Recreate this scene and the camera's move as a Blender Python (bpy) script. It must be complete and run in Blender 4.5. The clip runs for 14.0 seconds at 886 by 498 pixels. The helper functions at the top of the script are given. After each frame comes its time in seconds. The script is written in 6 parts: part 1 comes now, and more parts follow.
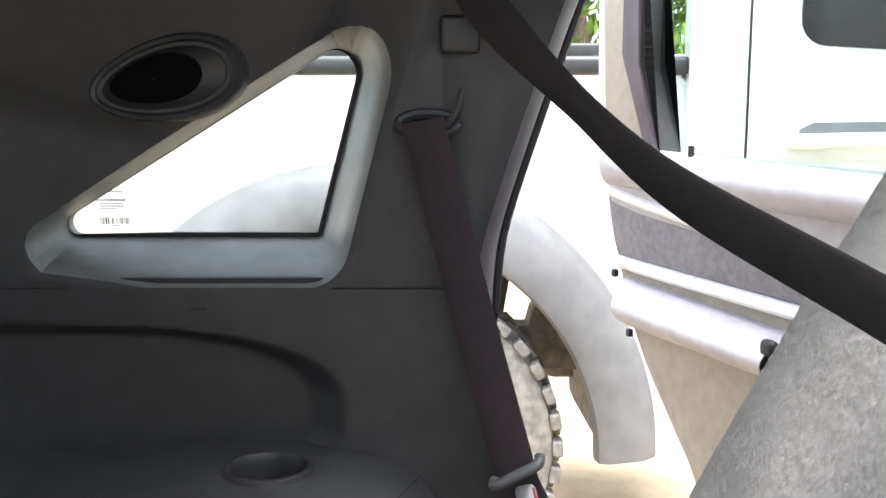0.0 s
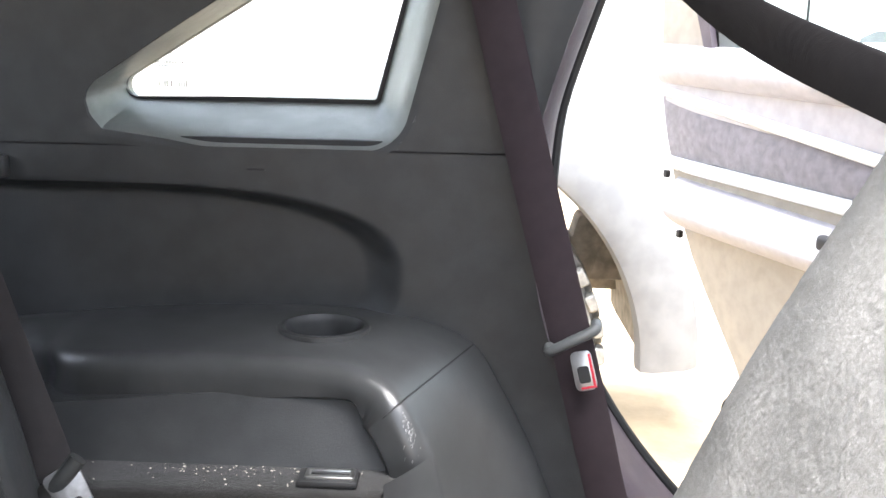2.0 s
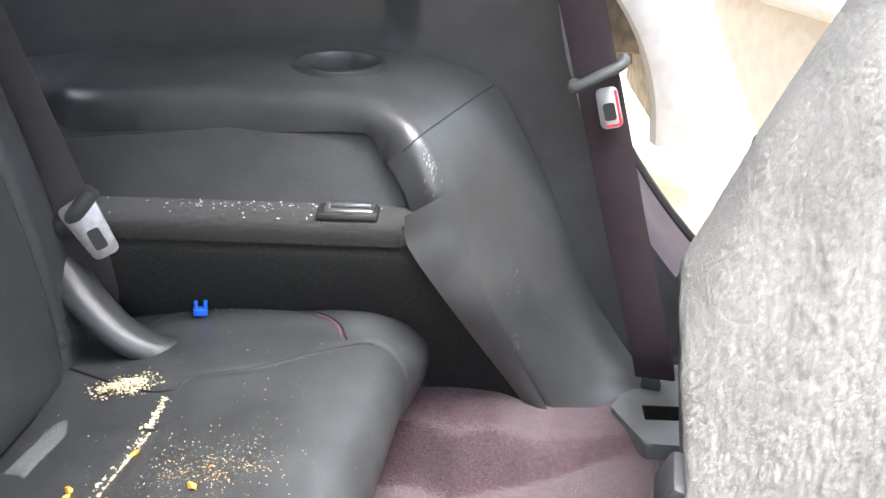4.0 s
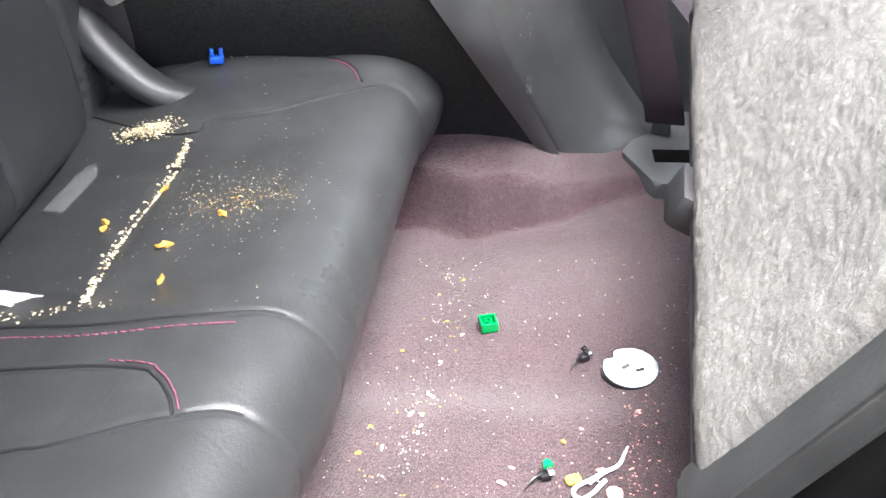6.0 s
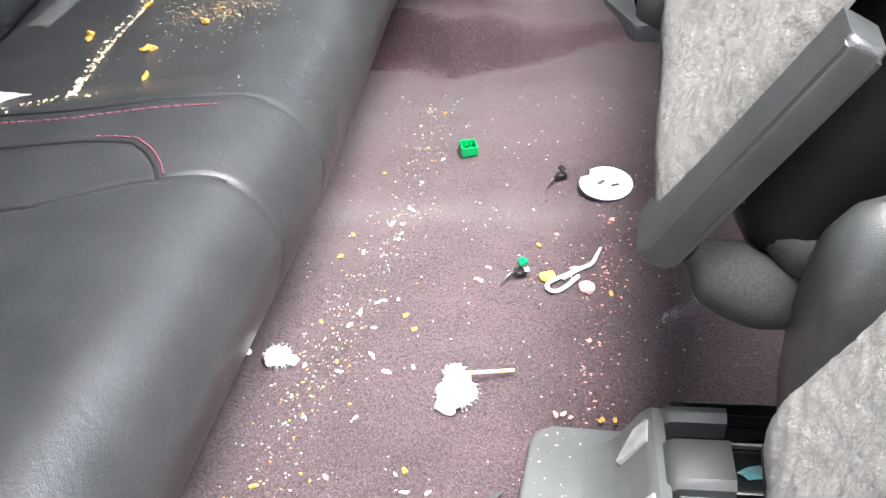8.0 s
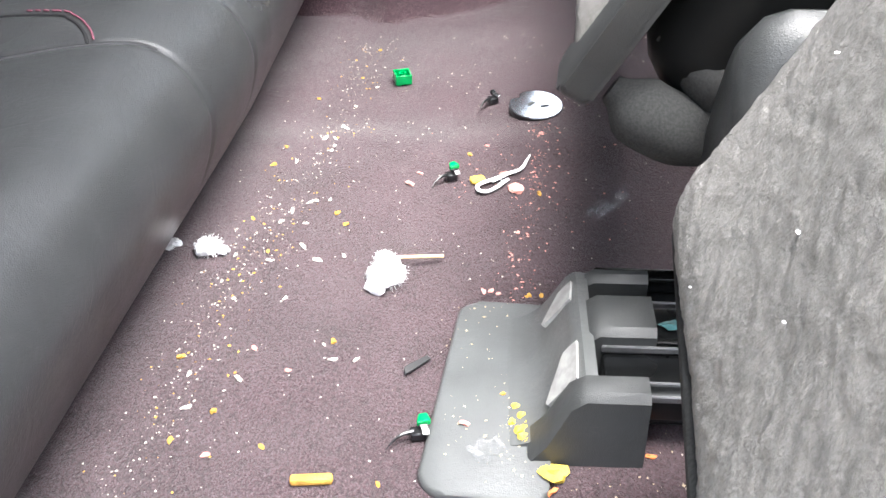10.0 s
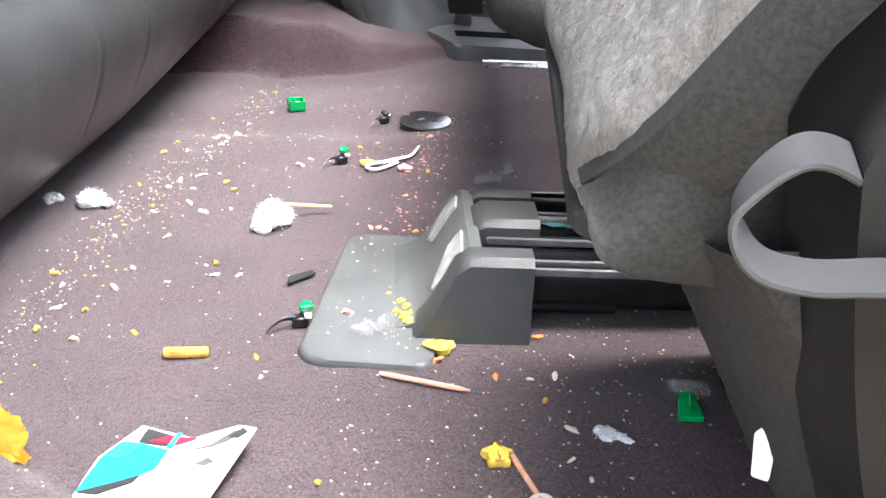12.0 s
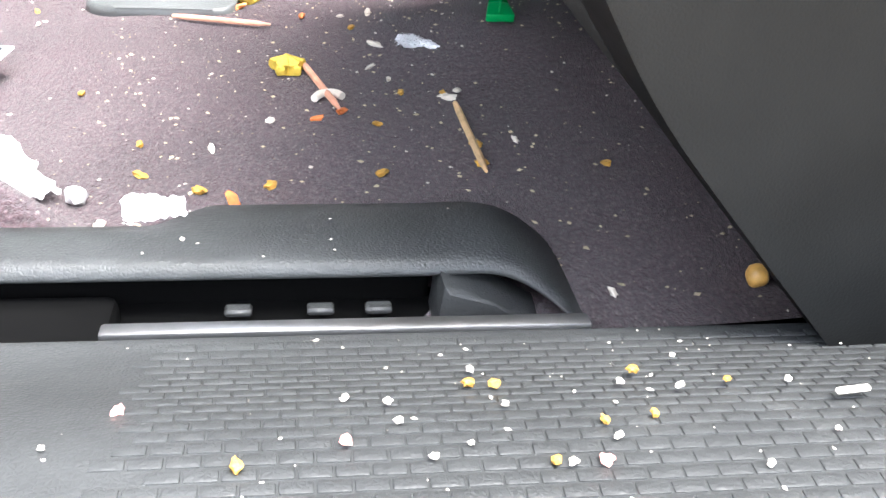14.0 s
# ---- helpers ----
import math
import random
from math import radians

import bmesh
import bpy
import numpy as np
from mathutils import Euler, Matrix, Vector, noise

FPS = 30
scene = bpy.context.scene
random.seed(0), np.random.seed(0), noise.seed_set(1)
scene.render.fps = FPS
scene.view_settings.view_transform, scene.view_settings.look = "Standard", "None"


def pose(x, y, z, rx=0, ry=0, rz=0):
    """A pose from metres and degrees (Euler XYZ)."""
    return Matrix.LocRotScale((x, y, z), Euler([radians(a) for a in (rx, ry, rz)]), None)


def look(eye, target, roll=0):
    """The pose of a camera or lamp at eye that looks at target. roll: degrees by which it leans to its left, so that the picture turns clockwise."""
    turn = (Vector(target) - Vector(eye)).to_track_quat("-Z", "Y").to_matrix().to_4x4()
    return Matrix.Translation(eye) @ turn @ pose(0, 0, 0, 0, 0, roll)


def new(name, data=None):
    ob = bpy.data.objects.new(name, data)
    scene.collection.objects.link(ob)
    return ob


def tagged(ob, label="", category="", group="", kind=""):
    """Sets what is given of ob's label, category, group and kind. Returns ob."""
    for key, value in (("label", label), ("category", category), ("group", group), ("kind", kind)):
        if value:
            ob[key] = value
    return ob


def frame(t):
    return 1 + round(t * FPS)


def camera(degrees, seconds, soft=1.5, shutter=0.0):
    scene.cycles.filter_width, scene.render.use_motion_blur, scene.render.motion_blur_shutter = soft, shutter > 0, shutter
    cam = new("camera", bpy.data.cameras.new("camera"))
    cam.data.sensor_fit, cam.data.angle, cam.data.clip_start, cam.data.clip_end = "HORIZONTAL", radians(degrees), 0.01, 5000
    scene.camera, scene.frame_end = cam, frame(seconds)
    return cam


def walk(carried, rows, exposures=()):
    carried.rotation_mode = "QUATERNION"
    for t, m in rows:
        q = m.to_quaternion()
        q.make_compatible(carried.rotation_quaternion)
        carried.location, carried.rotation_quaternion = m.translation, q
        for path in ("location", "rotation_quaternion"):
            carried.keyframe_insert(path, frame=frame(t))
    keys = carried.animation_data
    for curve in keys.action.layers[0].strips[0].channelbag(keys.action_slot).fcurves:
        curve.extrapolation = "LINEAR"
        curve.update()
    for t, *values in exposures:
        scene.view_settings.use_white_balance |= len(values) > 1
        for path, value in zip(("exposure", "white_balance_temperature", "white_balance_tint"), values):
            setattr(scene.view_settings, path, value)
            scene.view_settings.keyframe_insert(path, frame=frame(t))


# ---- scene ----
cam = camera(46.2, 14.0)
METRES, EYE, TILT, LEAN, TURN = 0.78, 0.78, -9.0, 0.0, 0.0
ROWS = [
    (0.0, 0.0, 0.0, 0.0, 0.0, 0.0, -0.0),
    (0.5, -0.0054, 0.0039, -0.0233, 0.46, -0.51, -0.36),
    (1.0, -0.0149, 0.004, -0.0479, 1.01, -1.46, -1.05),
    (1.5, -0.0268, 0.0034, -0.0656, 1.82, -3.3, -1.49),
    (2.0, -0.0299, 0.0086, -0.0899, 2.09, -3.94, -1.52),
    (2.5, -0.0303, 0.014, -0.1094, 2.03, -4.5, -1.5),
    (3.0, -0.0337, 0.017, -0.1309, 2.05, -5.43, -1.45),
    (3.5, -0.0405, 0.0311, -0.1565, 2.26, -8.73, -1.41),
    (4.0, -0.0453, 0.0406, -0.1736, 2.51, -15.18, -1.4),
    (6.5, -0.0525, -0.0372, -0.2483, 2.34, -26.58, 0.2),
    (7.0, -0.0476, -0.0643, -0.2709, 2.44, -26.98, -0.08),
    (7.5, -0.0421, -0.0812, -0.2988, 2.39, -28.11, -0.3),
    (8.0, -0.0334, -0.0976, -0.3307, 2.05, -29.96, -0.01),
    (8.5, -0.0311, -0.1099, -0.3722, 1.3, -32.54, 0.32),
    (9.0, -0.0188, -0.128, -0.3886, 1.09, -32.81, 0.04),
    (11.5, -0.0161, -0.2572, -0.6116, -4.66, -15.89, -3.31),
    (12.0, 0.0017, -0.2732, -0.6748, -5.64, -15.29, -3.33),
    (12.5, 0.0242, -0.2716, -0.7345, -6.77, -15.91, -3.16),
    (13.0, 0.0486, -0.2719, -0.7852, -7.6, -18.17, -2.61),
    (13.5, 0.0694, -0.2746, -0.8159, -8.48, -19.86, -2.12),
    (14.0, 0.0914, -0.2806, -0.8368, -9.56, -21.44, -1.36),
]
EXPOSURES = [(0.0, 2.4, 6250, 11), (1.0, 2.95, 6250, 11), (3.0, 3.35, 6250, 11), (4.2, 3.62, 6250, 11), (6.5, 3.45, 6250, 11), (7.5, 3.35, 6250, 11), (9.2, 3.1, 6250, 11), (12.0, 3.18, 6250, 11), (13.0, 3.4, 6250, 11), (14.0, 3.66, 6250, 11)]
walk(cam, [(t, pose(0, 0, EYE, TILT, LEAN, TURN) @ pose(METRES * x, METRES * y, METRES * z, 90 + pitch, roll, yaw)) for t, x, y, z, yaw, pitch, roll in ROWS],
     exposures=EXPOSURES)

# ---- light ----
world = bpy.data.worlds.new("sky")
scene.world = world
world.use_nodes = True
wn = world.node_tree.nodes
sky = wn.new("ShaderNodeTexSky")
sky.sky_type = "NISHITA"
sky.sun_disc = False
sky.sun_elevation = radians(79)
sky.sun_rotation = radians(133)
sky.air_density, sky.dust_density, sky.ozone_density = 1.0, 3.0, 1.0
wn["Background"].inputs["Strength"].default_value = 0.15
haze = wn.new("ShaderNodeHueSaturation")
haze.inputs["Saturation"].default_value = 0.35
world.node_tree.links.new(sky.outputs[0], haze.inputs["Color"])
world.node_tree.links.new(haze.outputs[0], wn["Background"].inputs["Color"])
sun = new("sun", bpy.data.lights.new("sun", "SUN"))
sun.data.energy = 2.0
sun.data.angle = radians(40)
sun.data.color = (1.0, 0.97, 0.92)
sun.matrix_world = look((1.7, -1.6, 12.0), (0, 0, 0))


# ---- materials ----
def mat(name, base, rough=0.5, metal=0.0, vary=0.15, scale=40.0, bump=0.0, bscale=600.0, coat=0.0, second=None, stain=0.0, stain_scale=9.0, sheen=0.0, spec=0.5, rough_vary=0.1):
    """Base colour with variation at two scales, fine bump and uneven gloss."""
    m = bpy.data.materials.new(name)
    m.use_nodes = True
    nt = m.node_tree
    n, link = nt.nodes, nt.links.new
    b = n["Principled BSDF"]
    tc = n.new("ShaderNodeTexCoord")
    n1 = n.new("ShaderNodeTexNoise")
    n1.inputs["Scale"].default_value = scale
    n1.inputs["Detail"].default_value = 6
    n2 = n.new("ShaderNodeTexNoise")
    n2.inputs["Scale"].default_value = stain_scale
    n2.inputs["Detail"].default_value = 4
    for q in (n1, n2):
        link(tc.outputs["Object"], q.inputs["Vector"])
    ramp = n.new("ShaderNodeValToRGB")
    lo = second or tuple(c * (1 - vary) for c in base)
    hi = tuple(min(1, c * (1 + vary)) for c in base)
    ramp.color_ramp.elements[0].color = (*lo, 1)
    ramp.color_ramp.elements[1].color = (*hi, 1)
    ramp.color_ramp.elements[0].position, ramp.color_ramp.elements[1].position = 0.35, 0.65
    link(n1.outputs["Fac"], ramp.inputs["Fac"])
    mix = n.new("ShaderNodeMixRGB")
    mix.blend_type = "MULTIPLY"
    mix.inputs["Fac"].default_value = stain
    link(ramp.outputs["Color"], mix.inputs["Color1"])
    r2 = n.new("ShaderNodeValToRGB")
    r2.color_ramp.elements[0].position, r2.color_ramp.elements[1].position = 0.3, 0.6
    r2.color_ramp.elements[0].color = (0.35, 0.33, 0.3, 1)
    link(n2.outputs["Fac"], r2.inputs["Fac"])
    link(r2.outputs["Color"], mix.inputs["Color2"])
    link(mix.outputs["Color"], b.inputs["Base Color"])
    mr = n.new("ShaderNodeMapRange")
    mr.inputs["To Min"].default_value = max(0.03, rough - rough_vary)
    mr.inputs["To Max"].default_value = min(1, rough + rough_vary)
    mr.inputs["From Min"].default_value, mr.inputs["From Max"].default_value = 0.3, 0.7
    link(n2.outputs["Fac"], mr.inputs["Value"])
    link(mr.outputs["Result"], b.inputs["Roughness"])
    b.inputs["Metallic"].default_value = metal
    b.inputs["Coat Weight"].default_value = coat
    b.inputs["Sheen Weight"].default_value = sheen
    b.inputs["Specular IOR Level"].default_value = spec
    if bump:
        n3 = n.new("ShaderNodeTexNoise")
        n3.inputs["Scale"].default_value = bscale
        n3.inputs["Detail"].default_value = 3
        link(tc.outputs["Object"], n3.inputs["Vector"])
        bp = n.new("ShaderNodeBump")
        bp.inputs["Strength"].default_value = bump
        bp.inputs["Distance"].default_value = 0.002
        link(n3.outputs["Fac"], bp.inputs["Height"])
        link(bp.outputs["Normal"], b.inputs["Normal"])
    return m


def grain_mat(name, base, rough, grain=900.0, strength=0.25, spec=0.5, wear=0.0, vary=0.12, crease=0.0):
    """Moulded plastic or leather: cell-like grain, faint smears and pale scuffs."""
    m = mat(name, base, rough, vary=vary, scale=30, spec=spec, rough_vary=0.08)
    nt = m.node_tree
    n, link = nt.nodes, nt.links.new
    b = n["Principled BSDF"]
    tc = n.new("ShaderNodeTexCoord")
    v = n.new("ShaderNodeTexVoronoi")
    v.feature = "DISTANCE_TO_EDGE"
    v.inputs["Scale"].default_value = grain
    w = n.new("ShaderNodeTexNoise")
    w.inputs["Scale"].default_value = grain * 0.4
    for q in (v, w):
        link(tc.outputs["Object"], q.inputs["Vector"])
    add = n.new("ShaderNodeMath")
    add.operation = "ADD"
    link(v.outputs["Distance"], add.inputs[0])
    link(w.outputs["Fac"], add.inputs[1])
    bp = n.new("ShaderNodeBump")
    bp.inputs["Strength"].default_value = strength
    bp.inputs["Distance"].default_value = 0.0008
    link(add.outputs[0], bp.inputs["Height"])
    link(bp.outputs["Normal"], b.inputs["Normal"])
    if crease:
        warp = n.new("ShaderNodeTexNoise")
        warp.inputs["Scale"].default_value = 7
        bend = n.new("ShaderNodeMixRGB")
        bend.blend_type = "ADD"
        bend.inputs["Fac"].default_value = 0.12
        cell = n.new("ShaderNodeTexVoronoi")
        cell.feature = "DISTANCE_TO_EDGE"
        cell.inputs["Scale"].default_value = 17
        link(tc.outputs["Object"], warp.inputs["Vector"])
        link(tc.outputs["Object"], bend.inputs["Color1"])
        link(warp.outputs["Color"], bend.inputs["Color2"])
        link(bend.outputs["Color"], cell.inputs["Vector"])
        soft = n.new("ShaderNodeValToRGB")
        soft.color_ramp.elements[0].position, soft.color_ramp.elements[1].position = 0.0, 0.045
        link(cell.outputs["Distance"], soft.inputs["Fac"])
        fold = n.new("ShaderNodeBump")
        fold.inputs["Strength"].default_value = crease
        fold.inputs["Distance"].default_value = 0.0012
        link(soft.outputs["Color"], fold.inputs["Height"])
        link(bp.outputs["Normal"], fold.inputs["Normal"])
        link(fold.outputs["Normal"], b.inputs["Normal"])
    if wear:
        s = n.new("ShaderNodeTexNoise")
        s.inputs["Scale"].default_value = 26
        s.inputs["Detail"].default_value = 9
        s.inputs["Roughness"].default_value = 0.75
        s.inputs["Distortion"].default_value = 1.2
        link(tc.outputs["Object"], s.inputs["Vector"])
        r = n.new("ShaderNodeValToRGB")
        r.color_ramp.elements[0].position, r.color_ramp.elements[1].position = 0.58, 0.80
        link(s.outputs["Fac"], r.inputs["Fac"])
        k = n.new("ShaderNodeMath")
        k.operation = "MULTIPLY"
        k.inputs[1].default_value = wear
        link(r.outputs["Color"], k.inputs[0])
        mx = n.new("ShaderNodeMixRGB")
        src = b.inputs["Base Color"].links[0].from_socket
        link(k.outputs[0], mx.inputs["Fac"])
        link(src, mx.inputs["Color1"])
        mx.inputs["Color2"].default_value = (0.32, 0.31, 0.29, 1)
        link(mx.outputs["Color"], b.inputs["Base Color"])
    return m


def carpet_mat(name, dark, light, scale, bump, big=14.0, ribs=0.0, soil=0.3, fleck=None, squeeze=1.0):
    """Needled or woven carpet: fibre flecks, ribs and soiling."""
    m = bpy.data.materials.new(name)
    m.use_nodes = True
    nt = m.node_tree
    n, link = nt.nodes, nt.links.new
    b = n["Principled BSDF"]
    b.inputs["Roughness"].default_value = 0.95
    b.inputs["Specular IOR Level"].default_value = 0.1
    b.inputs["Sheen Weight"].default_value = 0.25
    tc = n.new("ShaderNodeTexCoord")
    f = n.new("ShaderNodeTexNoise")
    f.inputs["Scale"].default_value = scale
    f.inputs["Detail"].default_value = 8
    f.inputs["Roughness"].default_value = 0.7
    f.inputs["Distortion"].default_value = 0.6
    g = n.new("ShaderNodeTexNoise")
    g.inputs["Scale"].default_value = big
    g.inputs["Detail"].default_value = 5
    lay = n.new("ShaderNodeMapping")
    lay.inputs["Scale"].default_value = (1.0, squeeze, 1.0)
    link(tc.outputs["Object"], lay.inputs["Vector"])
    for q in (f, g):
        link(lay.outputs["Vector"], q.inputs["Vector"])
    r = n.new("ShaderNodeValToRGB")
    r.color_ramp.elements[0].color, r.color_ramp.elements[1].color = (*dark, 1), (*light, 1)
    r.color_ramp.elements[0].position, r.color_ramp.elements[1].position = 0.36, 0.66
    if fleck:
        e = r.color_ramp.elements.new(0.74)
        e.color = (*fleck, 1)
    height = f.outputs["Fac"]
    if ribs:
        mp = n.new("ShaderNodeMapping")
        mp.inputs["Scale"].default_value = (ribs, ribs * 0.45, ribs)
        wv = n.new("ShaderNodeTexVoronoi")
        wv.inputs["Scale"].default_value = 1.0
        link(tc.outputs["Object"], mp.inputs["Vector"])
        link(mp.outputs["Vector"], wv.inputs["Vector"])
        ad = n.new("ShaderNodeMath")
        ad.operation = "MULTIPLY_ADD"
        ad.inputs[1].default_value = -0.42
        link(wv.outputs["Distance"], ad.inputs[0])
        sh = n.new("ShaderNodeMath")
        sh.operation = "ADD"
        sh.inputs[1].default_value = 0.2
        link(f.outputs["Fac"], sh.inputs[0])
        link(sh.outputs[0], ad.inputs[2])
        height = ad.outputs[0]
    link(height, r.inputs["Fac"])
    r2 = n.new("ShaderNodeValToRGB")
    r2.color_ramp.elements[0].color = (0.45, 0.44, 0.42, 1)
    r2.color_ramp.elements[0].position, r2.color_ramp.elements[1].position = 0.32, 0.6
    link(g.outputs["Fac"], r2.inputs["Fac"])
    mx = n.new("ShaderNodeMixRGB")
    mx.blend_type = "MULTIPLY"
    mx.inputs["Fac"].default_value = soil
    link(r.outputs["Color"], mx.inputs["Color1"])
    link(r2.outputs["Color"], mx.inputs["Color2"])
    link(mx.outputs["Color"], b.inputs["Base Color"])
    bp = n.new("ShaderNodeBump")
    bp.inputs["Strength"].default_value = bump
    bp.inputs["Distance"].default_value = 0.003
    link(height, bp.inputs["Height"])
    link(bp.outputs["Normal"], b.inputs["Normal"])
    return m


def glass_mat(name, tint=(0.9, 0.95, 0.93)):
    m = bpy.data.materials.new(name)
    m.use_nodes = True
    b = m.node_tree.nodes["Principled BSDF"]
    b.inputs["Base Color"].default_value = (*tint, 1)
    b.inputs["Roughness"].default_value = 0.02
    b.inputs["Transmission Weight"].default_value = 1.0
    b.inputs["IOR"].default_value = 1.02
    return m


def film_mat(name):
    """Thin clear film: mostly see-through, with glossy creases."""
    m = bpy.data.materials.new(name)
    m.use_nodes = True
    b = m.node_tree.nodes["Principled BSDF"]
    b.inputs["Base Color"].default_value = (0.75, 0.76, 0.76, 1)
    b.inputs["Roughness"].default_value = 0.16
    b.inputs["Alpha"].default_value = 0.12
    return m


def weave_mat(name, base, pitch=900.0):
    """Webbing: fine ribs across the belt."""
    m = mat(name, base, 0.75, vary=0.1, scale=60, spec=0.3)
    nt = m.node_tree
    n, link = nt.nodes, nt.links.new
    tc = n.new("ShaderNodeTexCoord")
    wv = n.new("ShaderNodeTexWave")
    wv.inputs["Scale"].default_value = pitch
    wv.bands_direction = "Z"
    link(tc.outputs["Object"], wv.inputs["Vector"])
    bp = n.new("ShaderNodeBump")
    bp.inputs["Strength"].default_value = 0.35
    bp.inputs["Distance"].default_value = 0.0006
    link(wv.outputs["Fac"], bp.inputs["Height"])
    link(bp.outputs["Normal"], n["Principled BSDF"].inputs["Normal"])
    return m


M_TRIM = grain_mat("trim_plastic", (0.029, 0.0302, 0.0310), 0.40, 1100, 0.3, wear=0.010, spec=0.42)
M_TRIM_LOW = grain_mat("lower_trim_plastic", (0.040, 0.0412, 0.0420), 0.36, 1100, 0.10, wear=0.012, spec=0.65)
M_PILLAR = grain_mat("pillar_plastic", (0.075, 0.060, 0.072), 0.5, 1100, 0.25, wear=0.03)
# Trim plastic made paler: light from the window is in this base colour.
M_SURROUND_LIT = grain_mat("lit_surround_plastic", (0.15, 0.157, 0.147), 0.38, 1100, 0.3, wear=0.03)
M_SCUFF = mat("pale_scuff", (0.17, 0.17, 0.168), 0.8, vary=0.5, scale=200)
# Near-black that paints the shade inside shallow recesses and slots.
M_SHADE = mat("black_recess_shade", (0.003, 0.003, 0.003), 0.9, spec=0.05)
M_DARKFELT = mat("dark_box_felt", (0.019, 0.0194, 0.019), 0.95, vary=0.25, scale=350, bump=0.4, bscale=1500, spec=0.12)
M_SILL = grain_mat("sill_plastic", (0.035, 0.0368, 0.0368), 0.48, 800, 0.3, wear=0.08, spec=0.3)
M_DARK = mat("dark_recess", (0.012, 0.012, 0.013), 0.6)
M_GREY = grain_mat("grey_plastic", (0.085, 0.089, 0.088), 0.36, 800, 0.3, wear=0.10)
M_ANCHOR = grain_mat("anchor_plastic", (0.07, 0.073, 0.074), 0.36, 800, 0.3, wear=0.03)
# Paler cover plastic for facets turned to the light; brightness is in the colour.
M_FACET = mat("lit_pale_plastic", (0.30, 0.30, 0.29), 0.6, vary=0.2, scale=120)
M_STRAP = weave_mat("satin_grey_strap", (0.034, 0.034, 0.036), 2200)
M_GREY_DARK = grain_mat("charcoal_plastic", (0.036, 0.038, 0.038), 0.45, 800, 0.3, wear=0.08)
M_LEATHER = grain_mat("black_leather", (0.034, 0.0355, 0.0365), 0.34, 750, 0.28, wear=0.05, crease=0.06)
M_THREAD = mat("red_thread", (0.16, 0.045, 0.07), 0.8)
M_PIPING = mat("dark_piping", (0.012, 0.012, 0.013), 0.5)
M_CARPET = carpet_mat("floor_carpet", (0.031, 0.0155, 0.0192), (0.092, 0.0530, 0.0610), 900, 0.7, ribs=800, soil=0.5, fleck=(0.20, 0.15, 0.15))
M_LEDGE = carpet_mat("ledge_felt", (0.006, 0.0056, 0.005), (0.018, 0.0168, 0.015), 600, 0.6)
M_FELT = carpet_mat("seat_back_felt", (0.120, 0.114, 0.105), (0.275, 0.262, 0.243), 620, 0.9, big=70, soil=0.2, squeeze=1.0)
M_CLOTH = mat("grey_cloth", (0.035, 0.0354, 0.0348), 0.95, vary=0.2, scale=700, bump=0.3, bscale=2600, spec=0.1)
M_VINYL = mat("grey_vinyl", (0.0065, 0.0068, 0.0067), 0.5, vary=0.15, bump=0.12, bscale=1500, spec=0.10)
M_BELT = weave_mat("brown_webbing", (0.030, 0.0205, 0.0240))
M_BELT_DARK = weave_mat("black_webbing", (0.024, 0.0215, 0.0225))
M_CHROME = mat("bright_steel", (0.48, 0.48, 0.48), 0.34, metal=1.0, vary=0.1, scale=90)
M_STEEL = mat("dull_steel", (0.24, 0.24, 0.245), 0.4, metal=0.8, vary=0.2, scale=90)
M_RAIL = mat("black_rail_steel", (0.012, 0.013, 0.0135), 0.22, metal=0.6, vary=0.3, scale=60, rough_vary=0.15)
M_GREASE = mat("teal_grease", (0.06, 0.16, 0.17), 0.25, vary=0.3)
M_RED = mat("red_plastic", (0.5, 0.02, 0.04), 0.35)
M_GREEN = mat("green_toy_plastic", (0.0, 0.28, 0.07), 0.3, vary=0.05)
M_BLUE = mat("blue_toy_plastic", (0.01, 0.09, 0.55), 0.35)
M_BLACK = mat("black_toy_plastic", (0.012, 0.012, 0.013), 0.3)
M_WHITE = mat("white_plastic", (0.72, 0.73, 0.72), 0.35, vary=0.05)
M_SILVER = mat("silver_toy_disc", (0.66, 0.67, 0.66), 0.16, metal=1.0, vary=0.15, scale=120)
M_COTTON = mat("white_cotton", (0.86, 0.86, 0.87), 1.0, vary=0.03, bump=0.8, bscale=900)
M_PAPER = mat("white_paper", (0.80, 0.80, 0.80), 0.7, vary=0.05)
M_WOOD = mat("toothpick_wood", (0.62, 0.42, 0.22), 0.7, vary=0.2, scale=200)
M_WOOD_PINK = mat("stained_toothpick", (0.60, 0.30, 0.20), 0.7, vary=0.2, scale=200)
M_CRUMB = mat("pale_crumb", (0.56, 0.47, 0.31), 0.85, vary=0.25, scale=150, bump=0.6, bscale=700)
M_RICE = mat("rice_grain", (0.66, 0.60, 0.51), 0.6, vary=0.1)
M_YELLOW = mat("yellow_snack", (0.60, 0.33, 0.06), 0.7, vary=0.25, scale=200, bump=0.6, bscale=900)
M_LEMON = mat("lemon_crumb", (0.74, 0.52, 0.07), 0.75, vary=0.2, scale=200, bump=0.6, bscale=900)
M_KERNEL = mat("corn_kernel", (0.60, 0.34, 0.09), 0.35, vary=0.25, scale=160)
M_ORANGE = mat("orange_crumb", (0.66, 0.20, 0.06), 0.75, vary=0.25, scale=200)
M_PINK = mat("pink_crumb", (0.72, 0.32, 0.27), 0.75, vary=0.25, scale=200)
M_GLASS = glass_mat("window_glass")
M_TINT = glass_mat("tinted_door_glass", (0.70, 0.80, 0.79))
M_FILM = film_mat("clear_wrapper")
M_SKY = mat("blue_print", (0.02, 0.28, 0.62), 0.35, vary=0.1)
